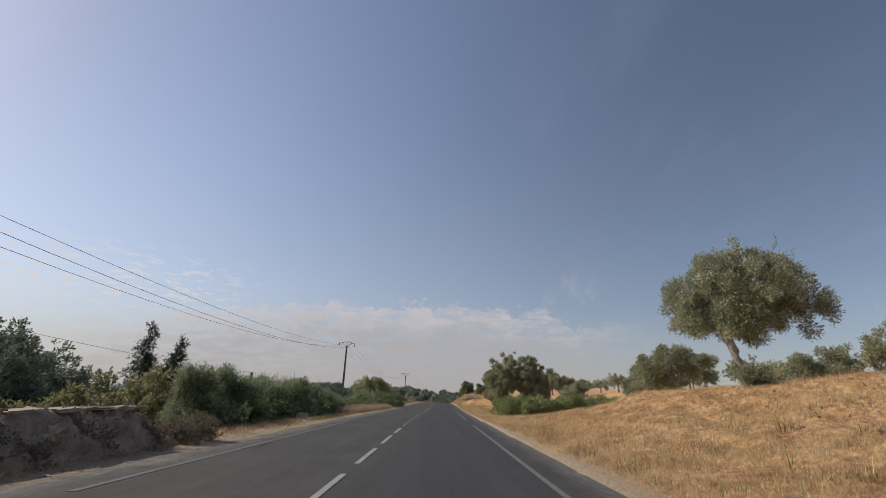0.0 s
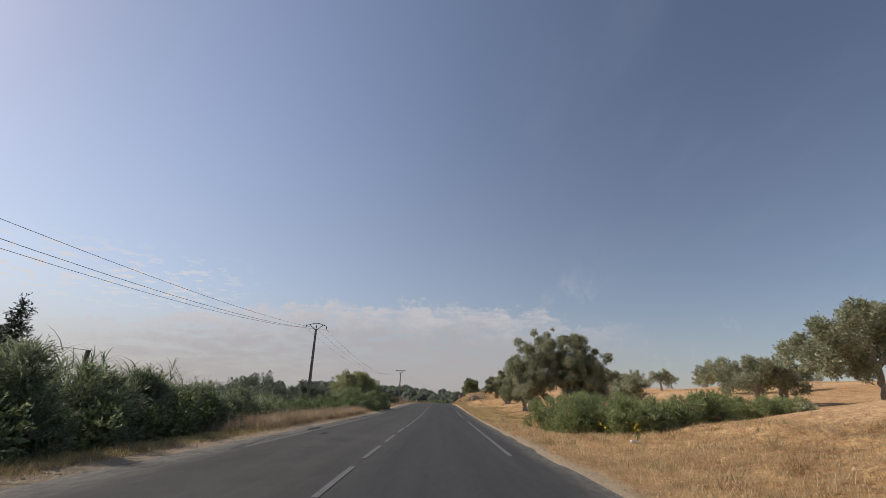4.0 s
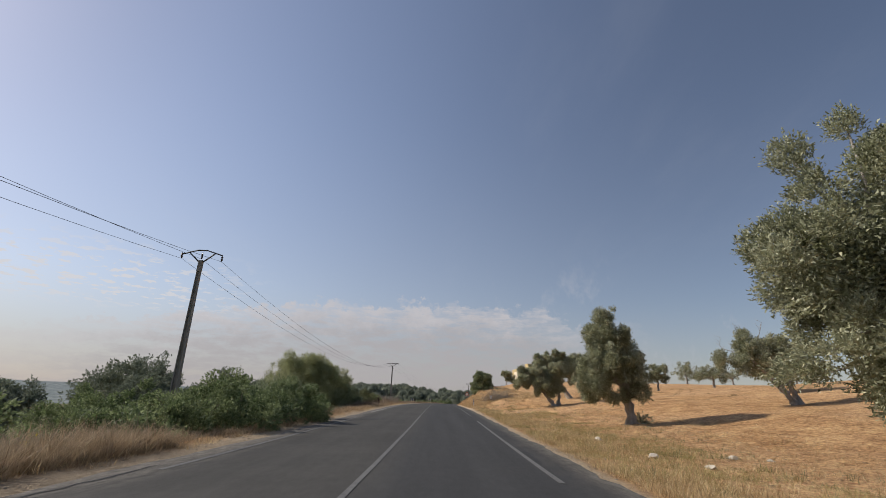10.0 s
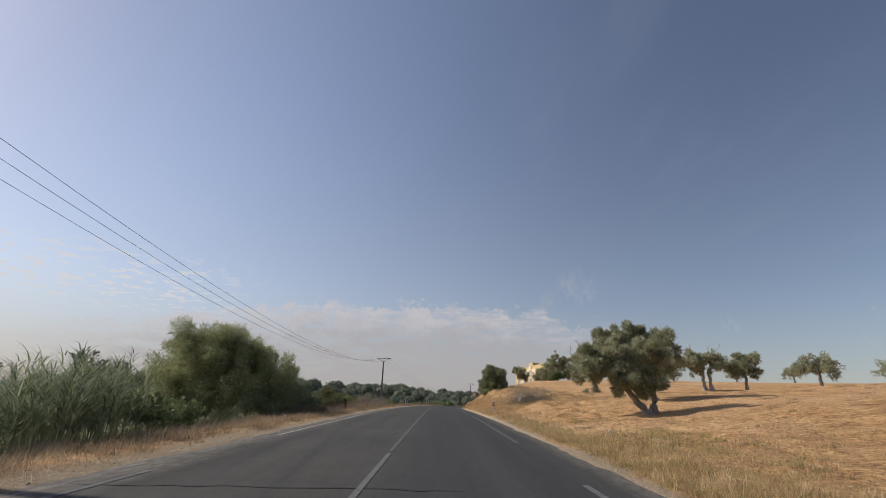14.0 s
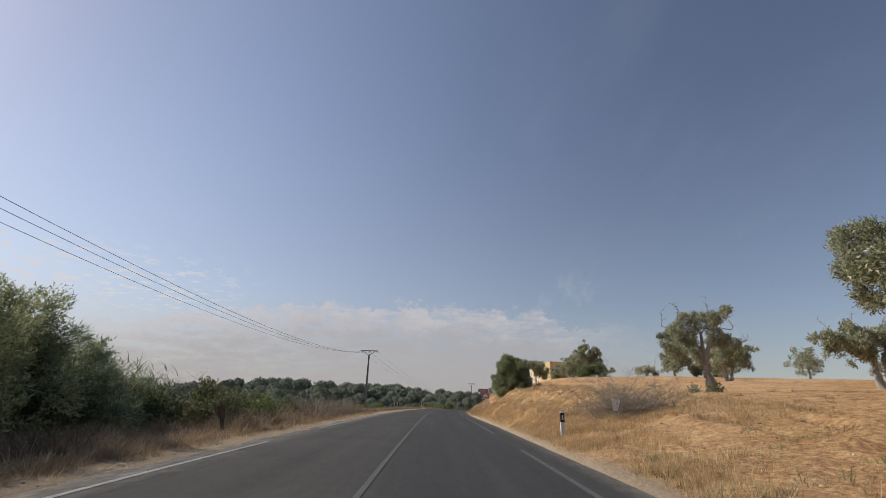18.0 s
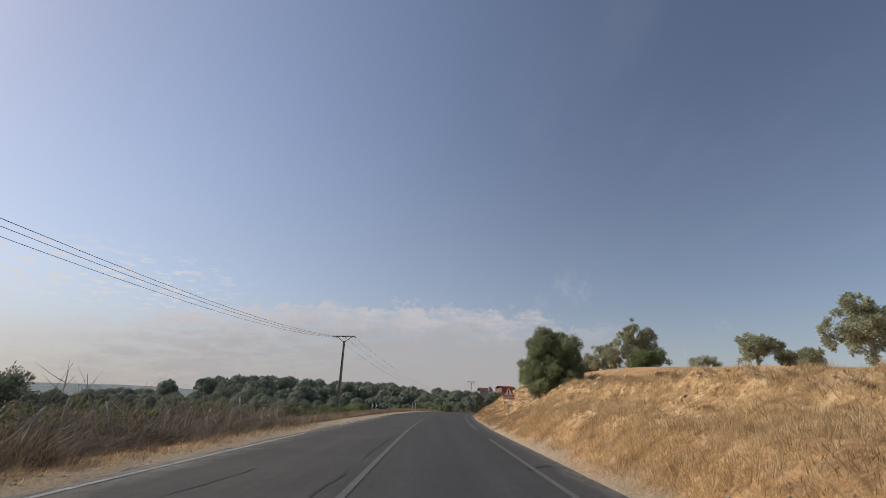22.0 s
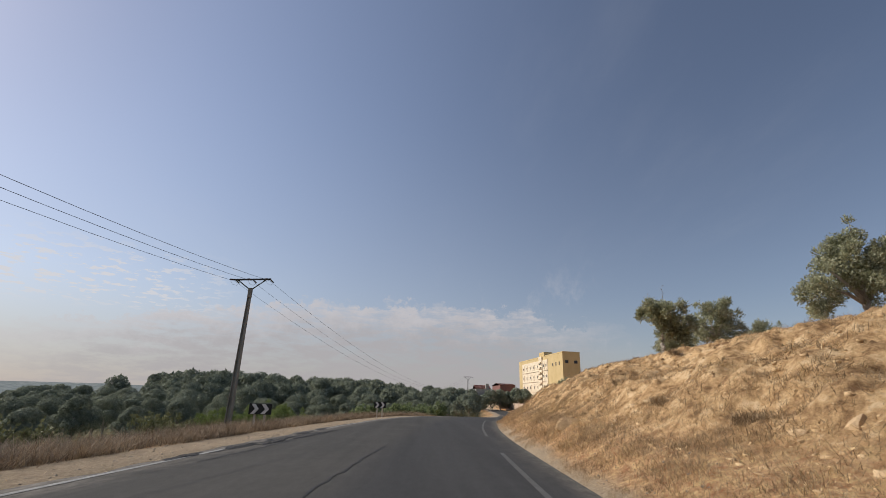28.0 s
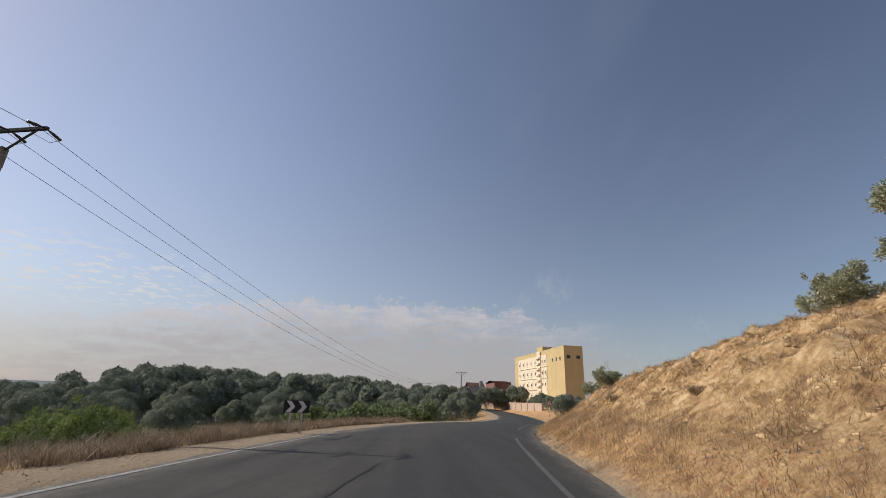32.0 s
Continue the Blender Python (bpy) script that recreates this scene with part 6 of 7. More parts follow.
for k in range(11):
    y = 158 + k * 3.4
    brush("dry_bush", float(road_x(y)) - 8.2 - 0.8 * (k % 3), y, 0.8, 1.2, 0.6, 60, 80 + k, "low withered bush at the shoulder", RUST_WEED if k % 2 else GREY_WEED, "dry bush", "withered bushes", 0.010, bend=0.9)
for k, (x, y) in enumerate(((9.2, 131.5), (12.0, 134.5), (8.4, 140.2), (10.6, 127.0), (8.6, 170.5), (11.5, 173.5), (9.8, 178.6), (13.5, 180.0), (8.8, 163.5), (12.4, 166.0), (7.5, 158), (15.5, 176), (10, 184), (7.2, 154.5))):
    brush("dry_bush", x, y, 0.25, 0.25, 0.24, 110, 100 + k, "small brown thorn bush on the cut bank", MAT_WEED, "dry bush", "thorn bushes", 0.007)
for k, (x, y) in enumerate(((6.7, 36.5), (7.2, 40.8), (6.3, 42.6), (9.3, 57.6), (9.0, 58.6), (-8.8, 62.0), (-8.3, 151))):
    rs = np.random.RandomState(k)
    t = thing("yellow_flowers", x, y, on(x, y), "wild plant with small yellow flowers", "wildflower", "yellow wildflowers")
    n = 26
    a = blades(np.zeros((n, 3)), rs.uniform(0, 6.28, n), rs.uniform(0.25, 0.55, n), rs.uniform(0, 0.5, n), rs.uniform(0, 0.2, n), np.full(n, 0.012), 2)
    tagged(part("foliage", fast("foliage", *a, SCRUB), SCRUB, t), kind="stuff")
    v, f, _ = leafy([(0, 0, 0.4, 0.22, 0.22, 0.14)], 70, 0.032, rs, 0.05, 12, thin=0.9)
    tagged(part("blossom", fast("blossom", v, f, YELLOW), YELLOW, t), kind="stuff")


# ---- rocks ----
def rock(x, y, r, seed, mat=ROCK, label="angular sandy boulder bedded in the bank", sink=0.35, name="boulder", group="bank boulders", flat=0.85):
    rs = np.random.RandomState(seed)
    bm = bmesh.new()
    bmesh.ops.create_icosphere(bm, subdivisions=4 if r > 0.5 else 3 if r > 0.25 else 2, radius=r)
    cuts = unit(10, rs)
    stretch = rs.uniform(0.7, 1.3, 3)
    for v in bm.verts:
        p = np.array(v.co)
        for c in cuts:
            e = p @ c - 0.55 * r
            if e > 0:
                p = p - c * e * 0.97
        p = p * stretch
        p[2] *= flat
        v.co = Vector(p) + Vector(p).normalized() * r * (0.11 * noise.noise(Vector(p) * (2.2 / r) + Vector((seed, 0, 0))) + 0.06 * noise.noise(Vector(p) * (6.0 / r) + Vector((0, seed, 0))))
    ob = part(name, bm, mat, None, label)
    ob.matrix_world = pose(x, y, on(x, y) + r * (0.5 - sink), 0, 0, seed * 47 % 360)
    return tagged(ob, label, "rock", group)


rng = random.Random(9)
rock(6.45, 161.9, 0.70, 1, worn("sandstone_block", (0.36, 0.235, 0.125), (0.68, 0.47, 0.265), 3.0, 0.95, 1.0, distance=0.08), sink=0.86, flat=1.0)
for k in range(14):
    y = rng.uniform(118, 186)
    d = rng.uniform(6.6, 12.5)
    rock(float(road_x(y)) + d, y, rng.uniform(0.08, 0.17), 10 + k, sink=0.85)
for k, (x, y, r) in enumerate(((7.3, 147.4, .45), (6.7, 145.8, 0.42), (6.9, 145.0, .5), (6.4, 144.2, .32), (6.5, 143.6, 0.36), (8.1, 149.7, .4), (7.0, 153.2, .3), (7.3, 152.5, 0.35), (7.9, 146.4, 0.5), (7.2, 143.8, 0.4), (7.3, 135.4, 0.4), (6.8, 134.0, 0.34), (6.3, 132.6, 0.28), (7.1, 131.7, 0.42), (6.4, 130.7, 0.34), (7.7, 133.2, 0.3))):
    rock(x, y, r * 0.6, 200 + k, sink=0.66)


def clods(name, label, ys, ds, n, r, seed, mat, level=-9.0, power=2.2):
    """Angular lumps of sandy soil bedded in the bank."""
    rs = np.random.RandomState(seed)
    y, d = rs.uniform(*ys, n), rs.uniform(*ds, n)
    x = road_x(y) + d
    ok = (lattice(x, y, 1.7, 5) + 0.5 * lattice(x, y, 0.6, 6) + 0.2 * rs.normal(size=n)) > level
    x, y = x[ok], y[ok]
    n = len(x)
    q = np.array([(a, b, c) for a in (-1, 1) for b in (-1, 1) for c in (-1, 1)], float) * 0.7
    fs = np.array([(0, 1, 3, 2), (4, 6, 7, 5), (0, 4, 5, 1), (2, 3, 7, 6), (0, 2, 6, 4), (1, 5, 7, 3)])
    sc = r * (0.22 + 0.78 * rs.random(n) ** power)
    p = q + rs.uniform(-0.42, 0.42, (n, 8, 3))
    w = rs.uniform(0, 6.28, n)
    c, s = np.cos(w)[:, None], np.sin(w)[:, None]
    p = np.stack([p[..., 0] * c - p[..., 1] * s, p[..., 0] * s + p[..., 1] * c, p[..., 2] * 0.7], -1)
    v = np.stack([x, y, land(x, y) - 0.35 * sc], 1)[:, None] + p * sc[:, None, None] * rs.uniform(0.6, 1.3, (n, 1, 3))
    f = fs[None] + 8 * np.arange(n)[:, None, None]
    tagged(part(name, fast(name, v.reshape(-1, 3), f.reshape(-1, 4), mat), mat), label, "soil clods", kind="stuff")


clods("soil_clods", "crumbling blocks of sandy soil on the cut bank", (124, 204), (6.0, 14), 8500, 0.085, 31, SAND, 0.0, 1.4)
clods("soil_clods", "small crumbs of sandy soil on the cut bank", (118, 204), (5.4, 12), 9000, 0.042, 32, SAND, -0.3, 1.0)
clods("soil_clods", "small clods of reddish soil in the dry field and verge", (-3, 118), (5.3, 14), 8000, 0.065, 33, CLOD, -0.3, 1.2)
clods("soil_clods", "broken blocks of pale sandstone under the evergreen", (139.5, 151), (6.1, 9.0), 1500, 0.12, 34, SAND, -0.1, 1.0)
clods("soil_clods", "broken blocks of pale sandstone in the cut bank", (128, 137), (6.1, 9.0), 900, 0.11, 35, SAND, 0.0, 1.0)
for k, (x, y, r) in enumerate(((6.5, 66.2, 0.26), (9.2, 66.6, 0.24), (7.6, 65.0, 0.22), (10.2, 66.4, 0.18), (6.7, 90.8, 0.22), (6.4, 70.6, 0.24), (-7.9, 62.5, 0.24), (6.6, 56.6, 0.2), (6.2, 79, .14), (5.9, 24.5, .14), (6.4, 17, .12))):
    rock(x, y, r, 300 + k, PALE_STONE, "pale loose stone in dry grass", 0.42, "stone", "loose pale stones", 0.55)


def sheet(name, label, d0, d1, n, seed, r):
    """Gravel at the asphalt's edge."""
    rs = np.random.RandomState(seed)
    y, d = rs.uniform(-2, 200, n), rs.uniform(d0, d1, n)
    x = road_x(y) + d
    z = land(x, y)
    q = np.array([(1, 0, 0), (-1, 0, 0), (0, 1, 0), (0, -1, 0), (0, 0, 0.8), (0, 0, -0.4)], float)
    fs = np.array([(0, 2, 4), (2, 1, 4), (1, 3, 4), (3, 0, 4), (2, 0, 5), (1, 2, 5), (3, 1, 5), (0, 3, 5)])
    sc = r * rs.uniform(0.3, 1.0, n) ** 1.5
    v = np.stack([x, y, z], 1)[:, None] + q * sc[:, None, None] * rs.uniform(0.6, 1.4, (n, 6, 3))
    f = fs[None] + 6 * np.arange(n)[:, None, None]
    tagged(part(name, fast(name, v.reshape(-1, 3), f.reshape(-1, 3), GRIT), GRIT), label, "gravel", kind="stuff")


sheet("gravel", "small pale gravel along the road's edge", 4.75, 6.2, 2600, 1, 0.04)
sheet("gravel", "small pale gravel along the road's shoulder", -6.2, -4.4, 3200, 2, 0.04)


# ---- power line ----
def power_pole(x, y, top_z, flat_arm, turn, label, lean=0.0):
    """Tapering concrete pole with a steel crossarm and three insulators."""
    foot = on(x, y)
    h = top_z - foot
    t = thing("power_pole", x, y, foot, label, "power pole", "power line", turn)
    bm = bmesh.new()
    n = 9
    for s in (-1, 1):                             # two flanges and a recessed web with openings
        vs = []
        for z, w, dpt in ((-0.3, 0.21, 0.17), (h - 0.75, 0.105, 0.11)):
            vs.append([bm.verts.new(p) for p in ((s * w, -dpt, z), (s * w * 0.62, -dpt, z), (s * w * 0.62, dpt, z), (s * w, dpt, z))])
        for i in range(4):
            bm.faces.new((vs[0][i], vs[0][(i + 1) % 4], vs[1][(i + 1) % 4], vs[1][i]))
        bm.faces.new(vs[1])
    for i in range(n):
        z0, z1 = h * i / n, h * (i + 0.55) / n
        w = 0.2 - 0.1 * i / n
        box(bm, -w * 0.64, w * 0.64, -0.05, 0.05, max(z0, 0), min(z1, h - 0.75))
    vs = [[bm.verts.new(p) for p in ((-w, -0.03, z), (w, -0.03, z), (w, 0.03, z), (-w, 0.03, z))] for z, w in ((-0.2, 0.14), (h - 0.75, 0.07))]
    for i in range(4):
        bm.faces.new((vs[0][i], vs[0][(i + 1) % 4], vs[1][(i + 1) % 4], vs[1][i]))
    box(bm, -0.13, 0.13, -0.13, 0.13, h - 1.5, h - 0.72, 0.015)
    bmesh.ops.recalc_face_normals(bm, faces=bm.faces)
    part("pole", bm, CONCRETE, t, "weathered concrete shaft")
    half = 1.55 if flat_arm else 1.35
    bm = bmesh.new()
    if flat_arm:
        box(bm, -half - 0.1, half + 0.1, -0.06, 0.06, h - 0.06, h + 0.06)
        tube(bm, [(-half + 0.25, 0, h), (0, 0, h - 0.9)], [0.045, 0.045], 6)
        tube(bm, [(half - 0.25, 0, h), (0, 0, h - 0.9)], [0.045, 0.045], 6)
    else:
        tube(bm, [(-half, 0, h - 0.32), (-0.3, 0, h), (0.3, 0, h), (half, 0, h - 0.32)], [0.045] * 4, 6)
        tube(bm, [(-half + 0.5, 0, h - 0.2), (0, 0, h - 0.95)], [0.045, 0.05], 6)
        tube(bm, [(half - 0.5, 0, h - 0.2), (0, 0, h - 0.95)], [0.045, 0.05], 6)
    part("crossarm", bm, DARK_STEEL, t, "dark steel bracket")
    ends = []
    for k, xx in enumerate((-half, 0.0, half)):
        bm = bmesh.new()
        if flat_arm:
            for s in (-1, 1):
                tube(bm, [(xx, s * 0.06, h), (xx, s * 0.3, h - 0.05), (xx, s * 0.62, h - 0.12)], [0.02, 0.055, 0.055], 7)
            loop = [(xx, -0.62, h - 0.12), (xx, -0.3, h - 0.42), (xx, 0.3, h - 0.42), (xx, 0.62, h - 0.12)]
            tube(bm, loop, [0.01] * 4, 4)
            ends.append((xx, h - 0.12))
        else:
            z = h - (0.25 if xx > 0 else 0.12)
            tube(bm, [(xx, 0, z), (xx, 0, z - 0.14), (xx, 0, z - 0.18), (xx, 0, z - 0.3), (xx, 0, z - 0.34), (xx, 0, z - 0.5)], [0.018, 0.018, 0.075, 0.05, 0.08, 0.03], 8)
            ends.append((xx, z - 0.5))
        part("insulator", bm, CERAMIC, t, "", True)
    return t, [t.matrix_world @ Vector((xx, 0, z)) for xx, z in ends]


pole_spots = ((-16.5, -24.0, 10.2, False, 0), (-16.35, 80.9, 10.45, False, 2), (-12.85, 182.5, 10.35, True, -12), (17.5, 314.0, 9.6, True, -14), (52.0, 440.0, 12.0, True, -14))
lines = [power_pole(*p, "tall slender concrete power pole with a steel crossarm") for p in pole_spots]


def cable(a, b, sag, name="power_line_wire", label="thin sagging overhead power line wire", r=0.011, cat="wire", group="power line wires"):
    bm = bmesh.new()
    n = 26
    pts = [a.lerp(b, i / n) - Vector((0, 0, sag * 4 * (i / n) * (1 - i / n))) for i in range(n + 1)]
    tube(bm, pts, [r] * (n + 1), 4)
    tagged(part(name, bm, WIRE, None, label), label, cat, group)


for k, ((_, a), (_, b)) in enumerate(zip(lines, lines[1:])):
    for p, q, tight in zip(a, b, ((0.92, 0.72, 1.0), (0.90, 0.94, 1.0), (1, 1, 1), (1, 1, 1))[k]):
        cable(p, q, 3.45 * tight * ((q - p).length / 104) ** 2)

OLD_TIMBER = worn("old_timber", (0.045, 0.037, 0.03), (0.11, 0.09, 0.07), 4, 0.9, 0.4, (1, 1, 0.2))
# low wire and its timber posts behind the reeds
posts = [(-27.0, 15.0, 5.6), (-17.4, 43.6, 3.15)]
tips = []
for x, y, z in posts:
    t = thing("wire_post", x, y, on(x, y), "short dark timber post carrying a wire", "post", "wire posts")
    part("post", tube(bmesh.new(), [(0, 0, -0.2), (0, 0, z - on(x, y))], [0.13, 0.11], 9), OLD_TIMBER, t, "", True)
    part("hook", tube(bmesh.new(), [(0, 0, z - on(x, y) - 0.1), (0.14, 0, z - on(x, y) - 0.05), (0.16, 0, z - on(x, y) + 0.05)], [0.012] * 3, 5), DARK_STEEL, t)
    tips.append(Vector((x + 0.16, y, z)))
for a, b in zip(tips[:2], tips[1:2]):
    cable(a, b, 0.5, "low_wire", "thin slack wire on short posts", 0.01, "wire", "low wires")


# ---- signs and posts ----
def warning_sign(x, y, z, turn=0, plate=True, size=0.9, label="red-bordered triangular warning sign on a steel post"):
    t = thing("warning_sign", x, y, on(x, y), label, "road sign", turn=turn)
    c = z - on(x, y)                              # middle of the triangle
    part("post", tube(bmesh.new(), [(0, 0.05, -0.3), (0, 0.05, c + 0.3)], [0.032, 0.032], 8), GALVANISED, t, "grey steel post", True)

    def tri(s, y0, y1, bev=0.05):
        bm = bmesh.new()
        pts = []
        for k in range(3):
            w = math.pi / 2 + k * 2 * math.pi / 3
            px_, pz_ = math.cos(w) * s, math.sin(w) * s
            for dw in (-0.35, 0, 0.35):
                r = 0.06 * s
                pts.append((px_ * (1 - 0.08) + math.cos(w + dw * 2.2) * r, pz_ * (1 - 0.08) + math.sin(w + dw * 2.2) * r))
        a = [bm.verts.new((p[0], y0, c + p[1])) for p in pts]
        b = [bm.verts.new((p[0], y1, c + p[1])) for p in pts]
        bm.faces.new(a)
        bm.faces.new(b[::-1])
        for i in range(len(a)):
            bm.faces.new((a[i], b[i], b[(i + 1) % len(a)], a[(i + 1) % len(a)]))
        bmesh.ops.recalc_face_normals(bm, faces=bm.faces)
        return bm
    r = size / math.sqrt(3)
    face = part("border", tri(r, -0.012, 0.012), SIGN_RED, t, "red triangular border")
    part("panel", tri(r * 0.68, -0.017, -0.0125), SIGN_WHITE, face, "white centre")
    bm = bmesh.new()
    tube(bm, [(0, -0.0205, c + 0.20), (0, -0.0205, c - 0.06)], [0.036, 0.014], 8)
    tube(bm, [(0, -0.0205, c - 0.105), (0, -0.0205, c - 0.15)], [0.024, 0.024], 8)
    for v in bm.verts:
        v.co.y = -0.0205 + (v.co.y + 0.0205) * 0.05
    part("exclamation_mark", bm, SIGN_BLACK, face, "black exclamation mark")
    if plate:
        p = part("plate", boxed(-0.44, 0.44, -0.012, 0.012, c - r * 0.5 - 0.20, c - r * 0.5 - 0.03, bevel=0.006), SIGN_WHITE, t, "narrow white plate under the triangle")
        for a in ((-0.43, 0.43, c - r * 0.5 - 0.193, c - r * 0.5 - 0.183), (-0.43, 0.43, c - r * 0.5 - 0.047, c - r * 0.5 - 0.037), (-0.43, -0.42, c - r * 0.5 - 0.183, c - r * 0.5 - 0.047), (0.42, 0.43, c - r * 0.5 - 0.183, c - r * 0.5 - 0.047)):
            part("rim", boxed(a[0], a[1], -0.016, -0.0125, a[2], a[3]), SIGN_BLACK, p)
        cu = bpy.data.curves.new("number", "FONT")
        cu.body, cu.size, cu.extrude, cu.align_x, cu.align_y = "150", 0.115, 0.001, "CENTER", "CENTER"
        cu.materials.append(SIGN_BLACK)
        ob = new("number", cu)
        ob.parent = p
        ob.matrix_local = pose(-0.26, -0.0145, c - r * 0.5 - 0.115, 90, 0, 0)
        tagged(ob, "black distance number")
        x0 = -0.13
        rng = random.Random(4)
        while x0 < 0.36:
            w = rng.uniform(0.03, 0.09)
            part("bar", boxed(x0, min(x0 + w, 0.39), -0.017, -0.0125, c - r * 0.5 - 0.15, c - r * 0.5 - 0.08), SIGN_BLACK, p)
            x0 += w + 0.025
    return t


warning_sign(6.1, 148.7, 2.42, -4)
warning_sign(20.8, 229.7, 1.35, -10, True, 0.9, "red-bordered triangular warning sign seen far down the road")


def chevron(x, y, z, turn, label):
    t = thing("chevron_sign", x, y, on(x, y), label, "road sign", "bend chevrons", turn)
    c = z - on(x, y)
    for s in (-0.22, 0.22):
        part("post", boxed(s - 0.045, s + 0.045, 0.02, 0.08, -0.3, c + 0.2), PALE_STONE, t, "pale post")
    b = part("board", boxed(-0.50, 0.50, -0.012, 0.018, c - 0.24, c + 0.24, bevel=0.008), SIGN_BLACK, t, "black rectangular board")
    for x0 in (-0.42, 0.03):
        bm = bmesh.new()
        pts = [(x0, -0.22), (x0 + 0.18, -0.22), (x0 + 0.36, 0), (x0 + 0.18, 0.22), (x0, 0.22), (x0 + 0.18, 0)]
        a = [bm.verts.new((p[0], -0.018, c + p[1])) for p in pts]
        q = [bm.verts.new((p[0], -0.0125, c + p[1])) for p in pts]
        for k in ((0, 1, 2, 5), (5, 2, 3, 4)):
            bm.faces.new([a[i] for i in k])
        for i in range(6):
            bm.faces.new((a[i], q[i], q[(i + 1) % 6], a[(i + 1) % 6]))
        bmesh.ops.recalc_face_normals(bm, faces=bm.faces)
        part("arrow", bm, SIGN_WHITE, b, "white arrow pointing right")


chevron(-6.0, 168.6, 0.9, 8, "black board with two white right-pointing chevrons by the bend")
chevron(-2.1, 186.6, 0.98, 12, "black board with two white right-pointing chevrons further round the bend")

# delineator post
t = thing("marker_post", 4.45, 109.4, on(4.45, 109.4), "white roadside marker post with a black reflector band", "marker post")
hp = 1.45 - on(4.45, 109.4)
part("post", boxed(-0.065, 0.065, -0.05, 0.05, -0.2, hp, bevel=0.012), SIGN_WHITE, t)
bd = part("band", boxed(-0.068, 0.068, -0.0535, 0.053, hp - 0.36, hp - 0.06), SIGN_BLACK, t, "black band")
part("reflector", boxed(-0.025, 0.025, -0.058, -0.054, hp - 0.28, hp - 0.13), SIGN_WHITE, bd, "white reflector")
# sheet of plastic caught in the dead bush
bm = bmesh.new()
bmesh.ops.create_grid(bm, x_segments=10, y_segments=10, size=0.14)
for v in bm.verts:
    v.co = Vector((v.co.x * (1 + 0.6 * v.co.y * 4), 0.05 * noise.noise(v.co * 14), v.co.y * 1.5))
bmesh.ops.solidify(bm, geom=bm.faces[:], thickness=0.004)
ob = part("plastic_scrap", bm, SIGN_WHITE, None, "")
ob.matrix_world = pose(6.65, 110.2, 1.72, 0, 8, 10)
tagged(ob, "torn white plastic scrap caught in a dead bush", "litter")
# leaning board and post on the left shoulder
t = thing("old_board", -7.0, 109.2, on(-7.0, 109.2), "dark brown weathered board on a leaning stake", "board", turn=12)
t.rotation_euler.y = -0.16
part("stake", boxed(-0.06, 0.06, 0.0, 0.06, -0.2, 0.95, bevel=0.02), OLD_TIMBER, t)
part("panel", boxed(-0.11, 0.11, -0.03, -0.001, 0.5, 0.92, bevel=0.01), worn("brown_board", (0.07, 0.045, 0.033), (0.15, 0.10, 0.07), 5, 0.9), t, "dark brown panel")
WEATHERED = worn("weathered_block", (0.28, 0.235, 0.18), (0.42, 0.37, 0.30), 5, 0.95, 0.4)
# concrete block by the reeds
ob = part("concrete_block", boxed(-0.3, 0.3, -0.22, 0.22, -0.1, 0.34, bevel=0.05), WEATHERED, None, "")
ob.matrix_world = pose(-7.6, 27.1, on(-7.6, 27.1), 0, 0, 8)
tagged(ob, "pale concrete block on the shoulder", "concrete block")
for k, (x, y, w) in enumerate(((6.30, 35.78, 0.13), (13.2, 58.7, 0.5), (14.8, 58.6, 0.4), (-6.9, 165.4, .12), (-6.6, 24, .1))):
    bm = boxed(-w, w, -w * 0.6, w * 0.6, 0, 0.05, bevel=0.015)
    for v in bm.verts:
        v.co.z += 0.05 * noise.noise(v.co * 9 + Vector((k, 0, 0))) + 0.02
    ob = part("litter", bm, SIGN_WHITE, None, "")
    ob.matrix_world = pose(x, y, on(x, y) + 0.02, 0, 0, k * 40)
    tagged(ob, "crumpled white litter lying in dry grass", "litter", "roadside litter")

